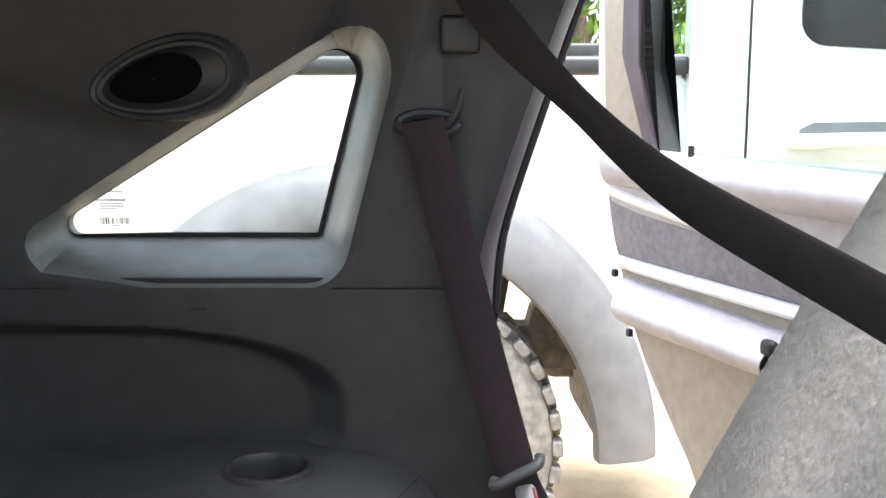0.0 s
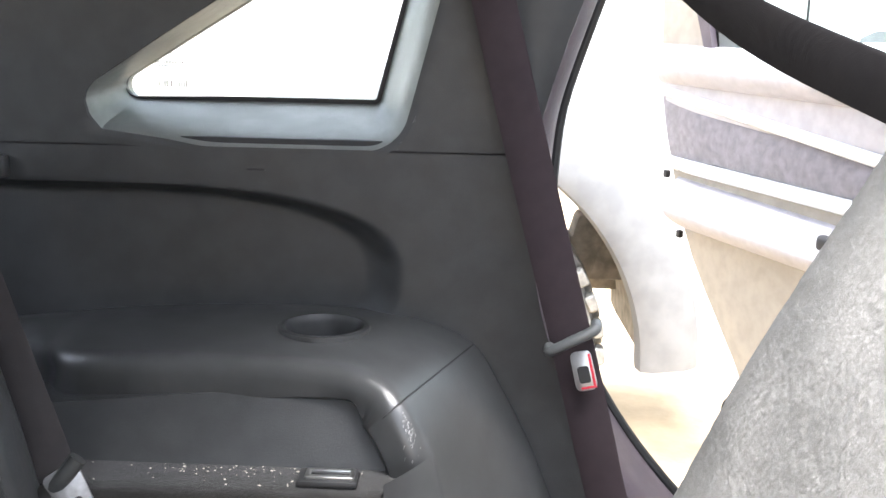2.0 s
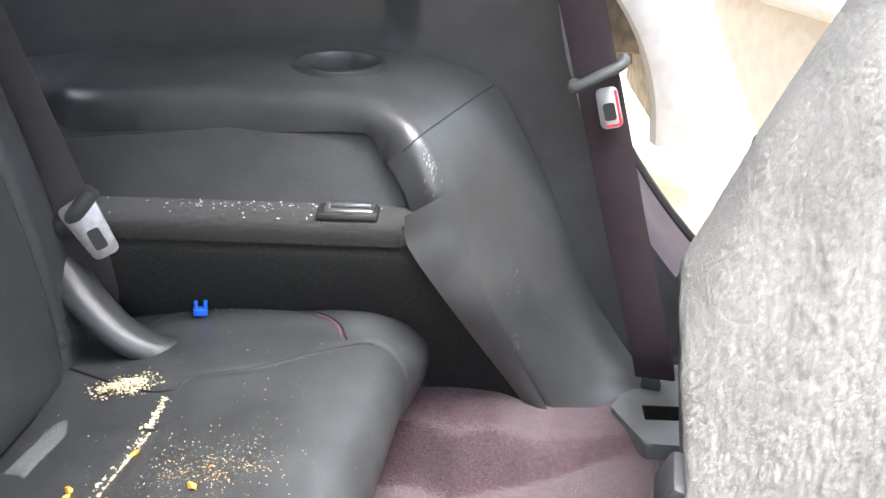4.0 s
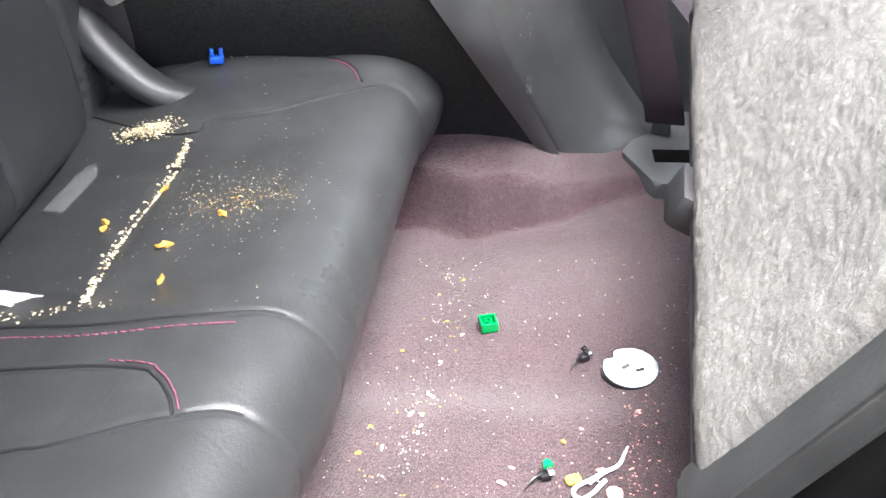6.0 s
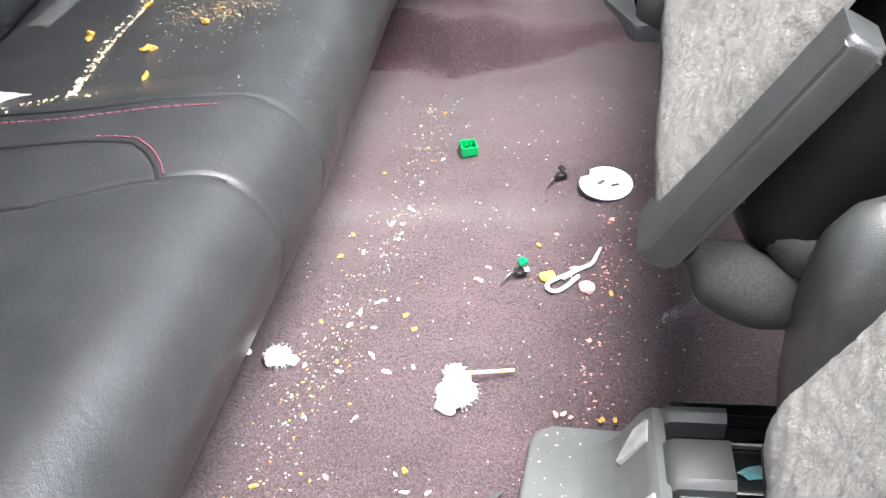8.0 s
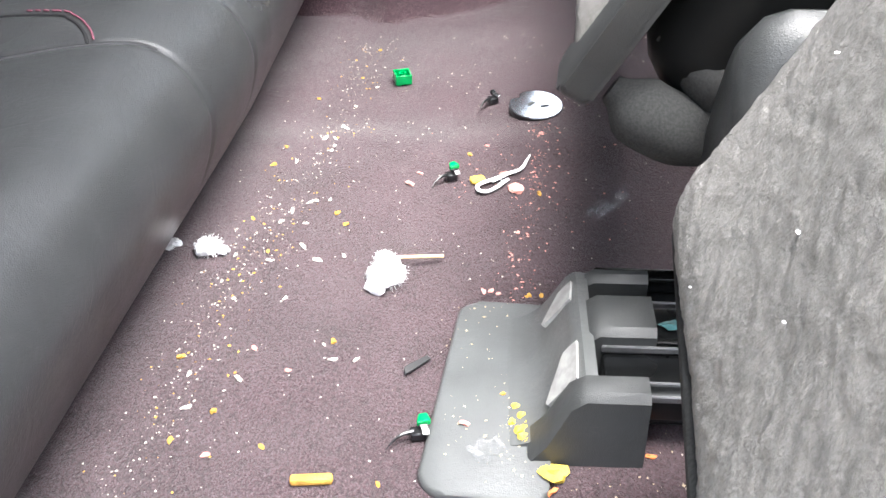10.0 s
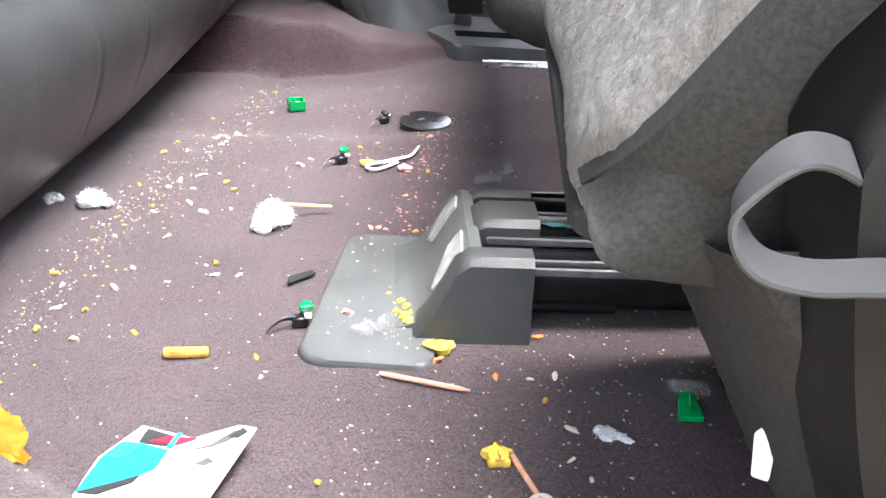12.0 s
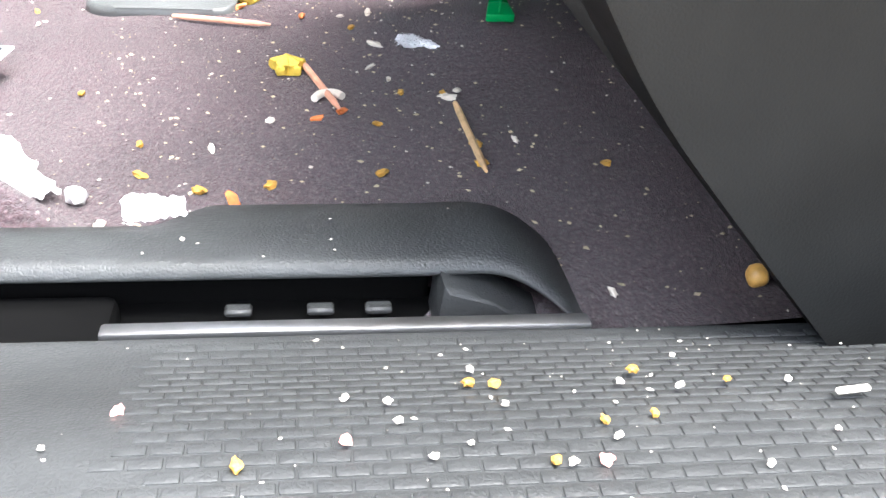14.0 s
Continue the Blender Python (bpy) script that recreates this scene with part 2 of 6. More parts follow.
M_TEAL = mat("teal_print", (0.03, 0.38, 0.42), 0.35, vary=0.1)
M_CARD = mat("orange_card", (0.70, 0.30, 0.03), 0.5)
M_INK = mat("black_ink", (0.02, 0.02, 0.02), 0.6)
M_WPAINT = mat("white_car_paint", (0.80, 0.81, 0.80), 0.25, vary=0.04, coat=0.6, stain=0.1, stain_scale=3)
M_FLARE = mat("dusty_grey_plastic", (0.15, 0.153, 0.156), 0.6, vary=0.12, scale=14, stain=0.25, stain_scale=5)
M_TYRE = mat("dusty_rubber", (0.22, 0.215, 0.20), 0.85, vary=0.3, scale=30, bump=0.3, bscale=200)
M_CHASSIS = mat("dusty_chassis", (0.24, 0.215, 0.18), 0.85, vary=0.3, scale=20)
M_SAND = mat("sandy_ground", (0.42, 0.33, 0.22), 0.95, vary=0.18, scale=5, bump=0.5, bscale=60, second=(0.34, 0.27, 0.18))
M_BEIGE = mat("beige_door_trim", (0.30, 0.272, 0.230), 0.6, vary=0.08, bump=0.1, bscale=900)
M_LILAC = mat("pale_grey_door_vinyl", (0.36, 0.35, 0.37), 0.5, vary=0.08, bump=0.15, bscale=900)
M_SUEDE = mat("grey_suede", (0.15, 0.14, 0.155), 0.9, vary=0.2, scale=60, sheen=0.3, bump=0.3, bscale=1200)
M_HEADLINER = mat("headliner_cloth", (0.06, 0.055, 0.05), 0.95, vary=0.15, scale=200)
M_LEAF = mat("leaves", (0.10, 0.19, 0.03), 0.6, vary=0.5, scale=3)
M_BARK = mat("bark", (0.12, 0.09, 0.06), 0.9, vary=0.3)
M_TWINE = mat("dark_trim_rubber", (0.02, 0.02, 0.02), 0.6)


# ---- building tools ----
def part(name, bm, material, parent=None, label="", smooth=True):
    me = bpy.data.meshes.new(name)
    bmesh.ops.recalc_face_normals(bm, faces=bm.faces[:])
    bm.to_mesh(me)
    bm.free()
    if smooth:
        for p in me.polygons:
            p.use_smooth = True
        me.set_sharp_from_angle(angle=radians(38))
    me.materials.append(material)
    ob = new(name, me)
    if parent:
        ob.parent = parent
    if label:
        ob["label"] = label
    return ob


def thing(name, label, category, m=None, group="", kind=""):
    e = new(name)
    e.empty_display_size = 0.02
    if m is not None:
        e.matrix_world = m
    return tagged(e, label, category, group, kind)


def box(sx, sy, sz, bevel=0.0, seg=2, m=None, bm=None):
    """A box of full size sx, sy, sz about the origin, bevelled, moved by m."""
    out = bm or bmesh.new()
    made = bmesh.ops.create_cube(out, size=1.0)["verts"]
    bmesh.ops.scale(out, vec=(sx, sy, sz), verts=made)
    if bevel:
        es = {e for v in made for e in v.link_edges}
        r = bmesh.ops.bevel(out, geom=list(es), offset=bevel, segments=seg, affect="EDGES", profile=0.5)
        made = list({v for f in r["faces"] for v in f.verts} | {v for v in made if v.is_valid})
    if m is not None:
        bmesh.ops.transform(out, matrix=m, verts=made)
    return out


def loft(rings, closed=True, caps=True, bm=None):
    """Skin over rings of equally many points."""
    out = bm or bmesh.new()
    vs = [[out.verts.new(p) for p in r] for r in rings]
    k = len(rings[0])
    for a, b in zip(vs, vs[1:]):
        for i in range(k if closed else k - 1):
            j = (i + 1) % k
            out.faces.new((a[i], a[j], b[j], b[i]))
    if caps and closed:
        out.faces.new(vs[0][::-1])
        out.faces.new(vs[-1])
    return out


def tube(pts, r, seg=10, bm=None, taper=None, flat=1.0):
    """A round bar along a line of points."""
    pts = [Vector(p) for p in pts]
    rings = []
    for i, p in enumerate(pts):
        d = (pts[min(i + 1, len(pts) - 1)] - pts[max(i - 1, 0)]).normalized()
        side = d.cross(Vector((0, 0, 1)))
        side = side.normalized() if side.length > 1e-4 else Vector((1, 0, 0))
        up = side.cross(d)
        rr = r if taper is None else r * taper[i]
        rings.append([p + rr * (math.cos(a) * side + flat * math.sin(a) * up) for a in [math.tau * k / seg for k in range(seg)]])
    return loft(rings, bm=bm)


def smooth_line(pts, n):
    """Catmull-Rom through the points, n steps a span."""
    p = [Vector(q) for q in pts]
    p = [2 * p[0] - p[1], *p, 2 * p[-1] - p[-2]]
    out = []
    for i in range(1, len(p) - 2):
        for k in range(n):
            t = k / n
            a, b, c, d = p[i - 1:i + 3]
            out.append(0.5 * (2 * b + (c - a) * t + (2 * a - 5 * b + 4 * c - d) * t * t + (3 * b - a - 3 * c + d) * t ** 3))
    return out + [p[-2]]


def ribbon(pts, sides, width, thick, bm=None):
    """A strap along pts, sides: the direction across it at each point."""
    pts = [Vector(p) for p in pts]
    rings = []
    for i, p in enumerate(pts):
        d = (pts[min(i + 1, len(pts) - 1)] - pts[max(i - 1, 0)]).normalized()
        s = Vector(sides[i])
        s = (s - d * s.dot(d)).normalized()
        nrm = d.cross(s)
        w = width / 2
        rings.append([p + a * s + b * nrm for a, b in ((-w, 0), (-w * 0.92, thick / 2), (0, thick * 0.55), (w * 0.92, thick / 2), (w, 0), (w * 0.92, -thick / 2), (0, -thick * 0.55), (-w * 0.92, -thick / 2))])
    return loft(rings, bm=bm)


def sheet(nu, nv, f, bm=None, closed_u=False):
    """A grid surface: f(i / nu, j / nv)."""
    out = bm or bmesh.new()
    vs = [[out.verts.new(f(i / nu, j / nv)) for j in range(nv + 1)] for i in range(nu + 1)]
    for i in range(nu):
        for j in range(nv):
            out.faces.new((vs[i][j], vs[i + 1][j], vs[i + 1][j + 1], vs[i][j + 1]))
    return out


def prism(outline, lo, hi, axis="z", bevel=0.0, seg=2, bm=None):
    """A flat outline pulled from lo to hi along an axis."""
    out = bm or bmesh.new()
    place = {"z": lambda a, b, h: (a, b, h), "y": lambda a, b, h: (a, h, b), "x": lambda a, b, h: (h, a, b)}[axis]
    v0 = [out.verts.new(place(a, b, lo)) for a, b in outline]
    v1 = [out.verts.new(place(a, b, hi)) for a, b in outline]
    k = len(outline)
    fs = [out.faces.new(v0[::-1]), out.faces.new(v1)]
    for i in range(k):
        fs.append(out.faces.new((v0[i], v0[(i + 1) % k], v1[(i + 1) % k], v1[i])))
    if bevel:
        es = [e for f in fs[:2] for e in f.edges]
        bmesh.ops.bevel(out, geom=es, offset=bevel, segments=seg, affect="EDGES", profile=0.5)
    return out


def rounded(corners, radii, n=6):
    """A polygon with rounded corners."""
    out = []
    k = len(corners)
    for i in range(k):
        p, a, b = Vector(corners[i]), Vector(corners[i - 1]), Vector(corners[(i + 1) % k])
        r = radii[i] if isinstance(radii, (list, tuple)) else radii
        u, w = (a - p).normalized(), (b - p).normalized()
        half = u.angle(w) / 2
        d = min(r / math.tan(half), 0.48 * (a - p).length, 0.48 * (b - p).length)
        r = d * math.tan(half)
        c = p + (u + w).normalized() * (r / math.sin(half))
        s, e = p + u * d - c, p + w * d - c
        a0 = math.atan2(s.y, s.x)
        da = (math.atan2(e.y, e.x) - a0 + math.pi) % math.tau - math.pi
        for q in range(n + 1):
            t = a0 + da * q / n
            out.append((c.x + r * math.cos(t), c.y + r * math.sin(t)))
    return out


def step(a, b, v):
    t = min(1.0, max(0.0, (v - a) / (b - a)))
    return t * t * (3 - 2 * t)


def bell(v, w):
    return math.exp(-(v / w) ** 2)


def lump(r, seed, rough=0.3, sub=1, squash=(1, 1, 1), bm=None, at=(0, 0, 0)):
    """An uneven crumb."""
    rnd = random.Random(seed)
    out = bm or bmesh.new()
    vs = bmesh.ops.create_icosphere(out, subdivisions=sub, radius=1.0)["verts"]
    off = Vector((rnd.uniform(-9, 9), rnd.uniform(-9, 9), rnd.uniform(-9, 9)))
    turn = Euler((rnd.uniform(-0.3, 0.3), rnd.uniform(-0.3, 0.3), rnd.uniform(0, 6.28))).to_matrix()
    for v in vs:
        k = 1 + rough * noise.noise(v.co * 1.7 + off) * 1.6
        c = v.co * k * r
        v.co = turn @ Vector((c.x * squash[0], c.y * squash[1], c.z * squash[2])) + Vector(at)
    return out


def floor_z(x, y):
    """Height of the carpet: a nearly level floor, the bank under the far wall and the fold beside the near sill."""
    z = 0.040 * x - 0.013 * y + 0.009
    foot = float(np.interp(x, (-0.10, -0.055, 0.047, 0.16), (0.895, 0.873, 0.912, 0.962)))
    rise = float(np.interp(x, (-0.10, -0.01, 0.05, 0.10, 0.20), (0.084, 0.074, 0.040, 0.020, 0.008)))
    yy = y + 0.010 * noise.noise((x * 11, 2.0, y * 6))
    z += rise * (0.72 * step(foot, foot + 0.030, yy) + 0.28 * step(foot + 0.025, foot + 0.10, yy))
    z -= 0.013 * step(0.53, 0.66, y) * (1 - 0.75 * step(0.03, 0.14, x)) + 0.012 * step(0.70, 0.88, y)
    z += 0.017 * bell(math.hypot(x - 0.185, y - 0.115), 0.055)
    s = -(0.67 * (x + 0.052) + 0.74 * (y - 0.030))
    z += (0.030 * step(-0.004, 0.028, s) + 0.014 * step(0.02, 0.07, s)) * step(-0.30, -0.2, x) * max(step(-0.085, -0.035, y), step(0.0, -0.035, x))
    z += 0.0022 * noise.noise((x * 7, y * 7, 0.3)) + 0.0010 * noise.noise((x * 22, y * 22, 4.0))
    z += 0.0035 * bell(y - 0.585 + 0.08 * x, 0.03) * step(-0.25, -0.1, x)
    return z

# ---- ground and floor ----
def build_ground():
    def f(u, v):
        x, y = -60 + 120 * u, -50 + 130 * v
        near = bell(x, 6) * bell(y - 2, 6)
        return (x, y, -0.68 + 0.012 * near * noise.noise((x * 2.1, y * 2.1, 0)) + 0.15 * (1 - near) * noise.noise((x * 0.1, y * 0.1, 3)))
    ob = part("ground", sheet(120, 130, f), M_SAND)
    tagged(ob, "dry tan sandy ground of a dirt yard", "ground", kind="structure")


def build_floor():
    x0, x1, y0, y1 = -0.62, 1.0, -0.105, 1.10
    ob = part("floor", sheet(270, 240, lambda u, v: (x0 + (x1 - x0) * u, y0 + (y1 - y0) * v, floor_z(x0 + (x1 - x0) * u, y0 + (y1 - y0) * v))), M_CARPET)
    tagged(ob, "worn maroon-grey ribbed car floor carpet strewn with crumbs", "carpet", kind="structure")
    pan = part("floor_pan", box(3.4, 1.52, 0.06, 0.004, m=pose(0.55, 0.525, -0.16)), M_TWINE)
    tagged(pan, "dark painted steel floor pan of the car", "floor pan", kind="structure")


build_ground()
build_floor()


# ---- car shell ----
def build_shell():
    def roof_z(x, y):
        return 1.02 - 0.10 * ((y - 0.53) / 0.75) ** 4 - 0.05 * ((x - 0.5) / 1.65) ** 4
    xs = [-1.15 + 3.3 * k / 44 for k in range(45)]
    ys = [-0.22 + 1.5 * k / 30 for k in range(31)]
    bm = bmesh.new()
    g = [[bm.verts.new((x, y, roof_z(x, y))) for y in ys] for x in xs]
    for i in range(44):
        for j in range(30):
            # Unseen roof opening added to let light down into the cabin.
            if not (-0.10 < (xs[i] + xs[i + 1]) / 2 < 0.85 and -0.08 < (ys[j] + ys[j + 1]) / 2 < 0.84):
                bm.faces.new((g[i][j], g[i + 1][j], g[i + 1][j + 1], g[i][j + 1]))
    bmesh.ops.delete(bm, geom=[v for v in bm.verts if not v.link_faces], context="VERTS")
    bmesh.ops.solidify(bm, geom=bm.faces[:], thickness=-0.04)
    tagged(part("ceiling", bm, M_HEADLINER), "dark cloth headliner with an unseen opening added for light", "headliner", kind="structure")
    # Unseen rear wall; its height limits how much light enters from behind.
    rear = prism([(-0.24, -0.12), (1.30, -0.12), (1.30, 0.62), (-0.24, 0.62)], -1.17, -1.12, "x", 0.005)
    tagged(part("wall_rear", rear, M_TRIM), "unseen dark plastic tailgate side that limits light from behind", "tailgate", kind="structure")
    dash = prism([(-0.24, -0.12), (1.30, -0.12), (1.30, 0.52), (-0.24, 0.52)], 1.75, 1.85, "x", 0.01)
    tagged(part("wall_front", dash, M_TRIM), "dark dashboard wall at the front of the cabin", "dashboard", kind="structure")
    # Unseen near walls, carried into the door opening to cut the light entering.
    for x0, x1, z0, z1 in ((-1.12, -0.30, -0.13, 0.56), (-1.12, -0.24, 0.56, 0.93), (0.30, 1.75, -0.13, 0.56), (0.30, 1.07, 0.56, 0.93)):
        w = prism([(x0, z0), (x1, z0), (x1, z1), (x0, z1)], -0.235, -0.19, "y", 0.006)
        tagged(part("wall_near_blocker", w, M_TRIM), "unseen dark plastic-lined car side that keeps light out", "car side", kind="structure")
    for x0, x1, z0, z1 in ((0.92, 1.75, -0.13, 0.56), (0.92, 1.02, 0.56, 0.93)):
        w = prism([(x0, z0), (x1, z0), (x1, z1), (x0, z1)], 1.24, 1.29, "y", 0.006)
        tagged(part("wall_far", w, M_TRIM), "unseen dark plastic-lined car side that keeps light out", "car side", kind="structure")


build_shell()
tagged(part("wall_sill", box(0.86, 0.19, 0.19, 0.012, 2, m=pose(0.53, 1.205, -0.068)), M_TRIM), "dark plastic-covered far door sill", "door sill", kind="structure")

# ---- quarter trim panel with window ----
trim = thing("quarter_trim_panel", "black grained plastic side trim with armrest, cup holder and quarter window", "side trim")
WIN = rounded([(-0.490, 0.599), (-0.147, 0.599), (-0.080, 0.854)], [0.015, 0.009, 0.028], 10)
CEN = Vector((-0.19, 0.68))


def by_angle(outline, dirs):
    """The outline met by rays from CEN."""
    out = []
    k = len(outline)
    for a in dirs:
        d = Vector((math.cos(a), math.sin(a)))
        for i in range(k):
            p, q = Vector(outline[i - 1]) - CEN, Vector(outline[i]) - CEN
            e = q - p
            den = d.x * e.y - d.y * e.x
            if abs(den) < 1e-12:
                continue
            t, w = (p.x * e.y - p.y * e.x) / den, (p.x * d.y - p.y * d.x) / den
            if t > 0 and -1e-9 <= w <= 1 + 1e-9:
                out.append(tuple(CEN + d * t))
                break
    return out


RECT = [(-0.95, 0.5585), (0.0, 0.5585), (0.0, 0.98), (-0.95, 0.98)]
DIRS = sorted([math.tau * k / 220 for k in range(220)] + [math.atan2(z - CEN.y, x - CEN.x) % math.tau for x, z in (*RECT, *WIN)])
WIN = by_angle(WIN, DIRS)


def ring_out(d, y, squeeze=0.0):
    """The window's outline moved outwards by d, at depth y."""
    k = len(WIN)
    norms, wide = [], []
    for i in range(k):
        t = (Vector(WIN[(i + 1) % k]) - Vector(WIN[i - 1])).normalized()
        nrm = Vector((t.y, -t.x))
        norms.append(nrm)
        fade = 0.22 + 0.78 * step(-0.49, -0.34, WIN[i][0])
        wide.append((0.10 + 0.90 * step(0.1, 0.75, max(-nrm.y, nrm.x * 1.1))) * fade)
    out = []
    for i in range(k):
        near = [(i + j) % k for j in range(-5, 6)]
        nrm = sum((norms[j] for j in near), Vector((0, 0))).normalized()
        w = sum(wide[j] for j in near) / len(near)
        p = Vector(WIN[i]) + nrm * d * w
        out.append((p.x, y, p.y))
    return out


def pillar_x(z):
    """The front edge of the trim along the door opening."""
    if z > 0.5:
        d = z - 0.59
        return 0.034 + 0.17 * (d + math.sqrt(d * d + 0.0016)) * step(0.49, 0.57, z)
    return 0.034 + 1.02 * (0.5 - z) ** 2 * (1 + 0.25 * (0.5 - z))


def rect_ring(y):
    return [(x, y - 0.10 * step(0.82, 1.1, z), z) for x, z in by_angle(RECT, DIRS)]


def lerp_ring(a, b, t, bulge=0.0):
    return [tuple(p + (q - p) * t + (bulge if i == 1 else 0) for i, (p, q) in enumerate(zip(u, w))) for u, w in zip(a, b)]


outer = rect_ring(1.125)
mid = ring_out(0.042, 1.1268)
lip = ring_out(0.050, 1.1248)
rings = [ring_out(0, 1.262), ring_out(0.0, 1.242), ring_out(0.002, 1.236), ring_out(0.006, 1.222), ring_out(0.016, 1.190), ring_out(0.026, 1.158), ring_out(0.034, 1.137), mid, lip]
rings += [lerp_ring(lip, outer, t) for t in (0.15, 0.4, 0.7, 1.0)]
# The paler grey stands for window light falling on the bevel.
part("window_surround", loft(rings[:8], caps=False), M_SURROUND_LIT, trim, "bevelled window surround, window light put into its paler grey")
part("upper_panel", loft(rings[7:], caps=False), M_TRIM, trim)

glass = part("window_pane", prism(rounded([(-0.498, 0.594), (-0.142, 0.594), (-0.073, 0.864)], [0.015, 0.009, 0.028], 8), 1.246, 1.250, "y"), M_GLASS, trim, "clear quarter window glass with a printed maker's stamp")
glass.visible_shadow = False
seal = []
for a, b in ((0.0008, 1.2455), (0.0008, 1.2405), (-0.0050, 1.2385), (-0.0050, 1.2450)):
    seal.append(ring_out(a * 1.0, b))
part("window_seal", loft([*seal, seal[0]], caps=False), M_TWINE, trim)


def stamp():
    """The printed mark on the glass: ring logo, rows of small print, code bars."""
    bm = bmesh.new()
    rnd = random.Random(4)
    y = 1.2445

    def bar(x, z, w, h):
        box(w * 1.045, 0.0006, h * 1.045, m=pose(x * 1.045, y, 0.78 + (z - 0.78) * 1.045), bm=bm)
    for k in range(14):
        a = math.tau * k / 14
        box(0.0026, 0.0006, 0.0015, m=pose(-0.4035 + 0.0047 * math.cos(a), y, 0.661 + 0.0047 * math.sin(a), 0, -math.degrees(a) + 90, 0), bm=bm)
    for row, (z, w, h) in enumerate(((0.6585, 0.026, 0.0014), (0.6485, 0.034, 0.0022), (0.6445, 0.026, 0.0014), (0.6415, 0.028, 0.0016), (0.6385, 0.024, 0.0014))):
        x = -0.400 + (0.004 if w < 0.03 else 0)
        end = x + w
        while x < end:
            s = rnd.uniform(0.0012, 0.0028)
            bar(x + s / 2, z, s, h * 1.35)
            x += s + 0.0009
    x = -0.396
    while x < -0.362:
        s = rnd.choice((0.0007, 0.0007, 0.0013, 0.0019))
        bar(x + s / 2, 0.6245, s, 0.0078)
        x += s + rnd.choice((0.0007, 0.0012))
    bar(-0.379, 0.6185, 0.008, 0.0013)
    return bm


part("printed_stamp", stamp(), M_INK, trim, "small black printed mark with code bars", smooth=False)


def build_vent():
    """The oval vent above the window with its raised rim; its dark depth is painted black."""
    c, tilt = Vector((-0.290, 1.118, 0.785)), radians(12)

    def oval(a, b, y, sx=0.0):
        out = []
        for k in range(40):
            t = math.tau * k / 40
            u, w = a * math.cos(t), b * math.sin(t) * (1 + 0.18 * math.cos(t))
            out.append((c.x + sx + u * math.cos(tilt) - w * math.sin(tilt), y, c.z + u * math.sin(tilt) + w * math.cos(tilt)))
        return out
    part("vent_rim", loft([oval(0.086, 0.046, 1.128), oval(0.084, 0.044, 1.104), oval(0.080, 0.041, 1.098), oval(0.076, 0.037, 1.100), oval(0.072, 0.034, 1.0955), oval(0.067, 0.0305, 1.096), oval(0.064, 0.0285, 1.104)], caps=False), M_TRIM, trim, "oval recessed opening with a raised rim")
    part("vent_bowl", loft([oval(0.0655, 0.0295, 1.0985), oval(0.050, 0.0245, 1.1085, -0.013)], caps=False), M_TRIM, trim)
    # Shallow black disc, set left, painted as the shaded depth of the vent.
    part("vent_shade", loft([oval(0.0505, 0.0250, 1.1082, -0.013), oval(0.040, 0.018, 1.1105, -0.016), oval(0.001, 0.001, 1.1110, -0.016)], caps=False), M_SHADE, trim)


build_vent()


def panel_y(x, z):
    """Depth of the lower trim: a flat band, a long oval hollow and the pillar foot."""
    y = 1.125
    e = (abs(max(x, -0.45) + 0.45) / 0.338) ** 2.6 + (abs(z - 0.415) / 0.100) ** 2.6
    y += 0.020 * step(1.06, 0.70, e)
    y -= 0.018 * step(0.30, 0.10, z) * step(-0.1, 0.0, x)
    return y


def lower_panel():
    def f(u, v):
        z = 0.5568 - v * 0.53
        x1 = pillar_x(z)
        x = -0.95 + (x1 + 0.95) * u
        return (x, panel_y(x, z), z)
    bm = sheet(300, 180, f)
    return bm


part("lower_panel", lower_panel(), M_TRIM, trim)
part("panel_joint", box(0.995, 0.012, 0.024, 0.001, 1, m=pose(-0.4625, 1.139, 0.556)), M_DARK, trim)


def pillar_face(u, v):
    """Flat face of the pillar cover between the window and the door opening."""
    z = 0.5595 + 0.43 * v
    x1 = pillar_x(z)
    return (-0.0005 + x1 * u, 1.125 - 0.006 * math.sin(u * 3.14) - 0.10 * step(0.82, 1.1, z), z)


def pillar_edge(u, v):
    """Rounded front edge and the return to the door seal."""
    z = 0.02 + 0.97 * v
    x1 = pillar_x(z)
    y0 = (panel_y(x1, z) if z < 0.5595 else 1.125 - 0.10 * step(0.82, 1.1, z)) - 0.0006
    t = u
    return (x1 - 0.0005 + 0.010 * math.sin(min(1, t * 2.5) * 1.57) + 0.018 * t, y0 + 0.14 * t ** 1.3, z)


part("pillar_trim", sheet(14, 40, pillar_face), M_TRIM, trim)
# Plum is its own hue; its paleness puts doorway light into the colour.
part("pillar_edge", sheet(16, 80, pillar_edge), M_PILLAR, trim, "plum-grey pillar edge cover, paled for doorway light")
part("access_tab", box(0.016, 0.003, 0.070, 0.0012, 2, m=pose(-0.100, 1.190, 0.675, 0, 13, -48)), M_SURROUND_LIT, trim)
seal_pts = [(pillar_x(z) + 0.030, 1.262, z) for z in [0.02 + 0.96 * k / 40 for k in range(41)]]
part("door_seal", tube(seal_pts, 0.007, 8), M_TWINE, trim)
part("coat_hook", box(0.030, 0.016, 0.026, 0.005, 2, m=pose(-0.562, 1.117, 0.532)), M_TRIM, trim)
part("mould_mark", tube([(-0.282, 1.1255, 0.5345), (-0.262, 1.1255, 0.5345)], 0.0014, 6), M_DARK, trim)
part("pillar_cap", box(0.042, 0.006, 0.040, 0.005, 3, m=pose(0.018, 1.1165, 0.832)), M_TRIM, trim, "square screw cover")


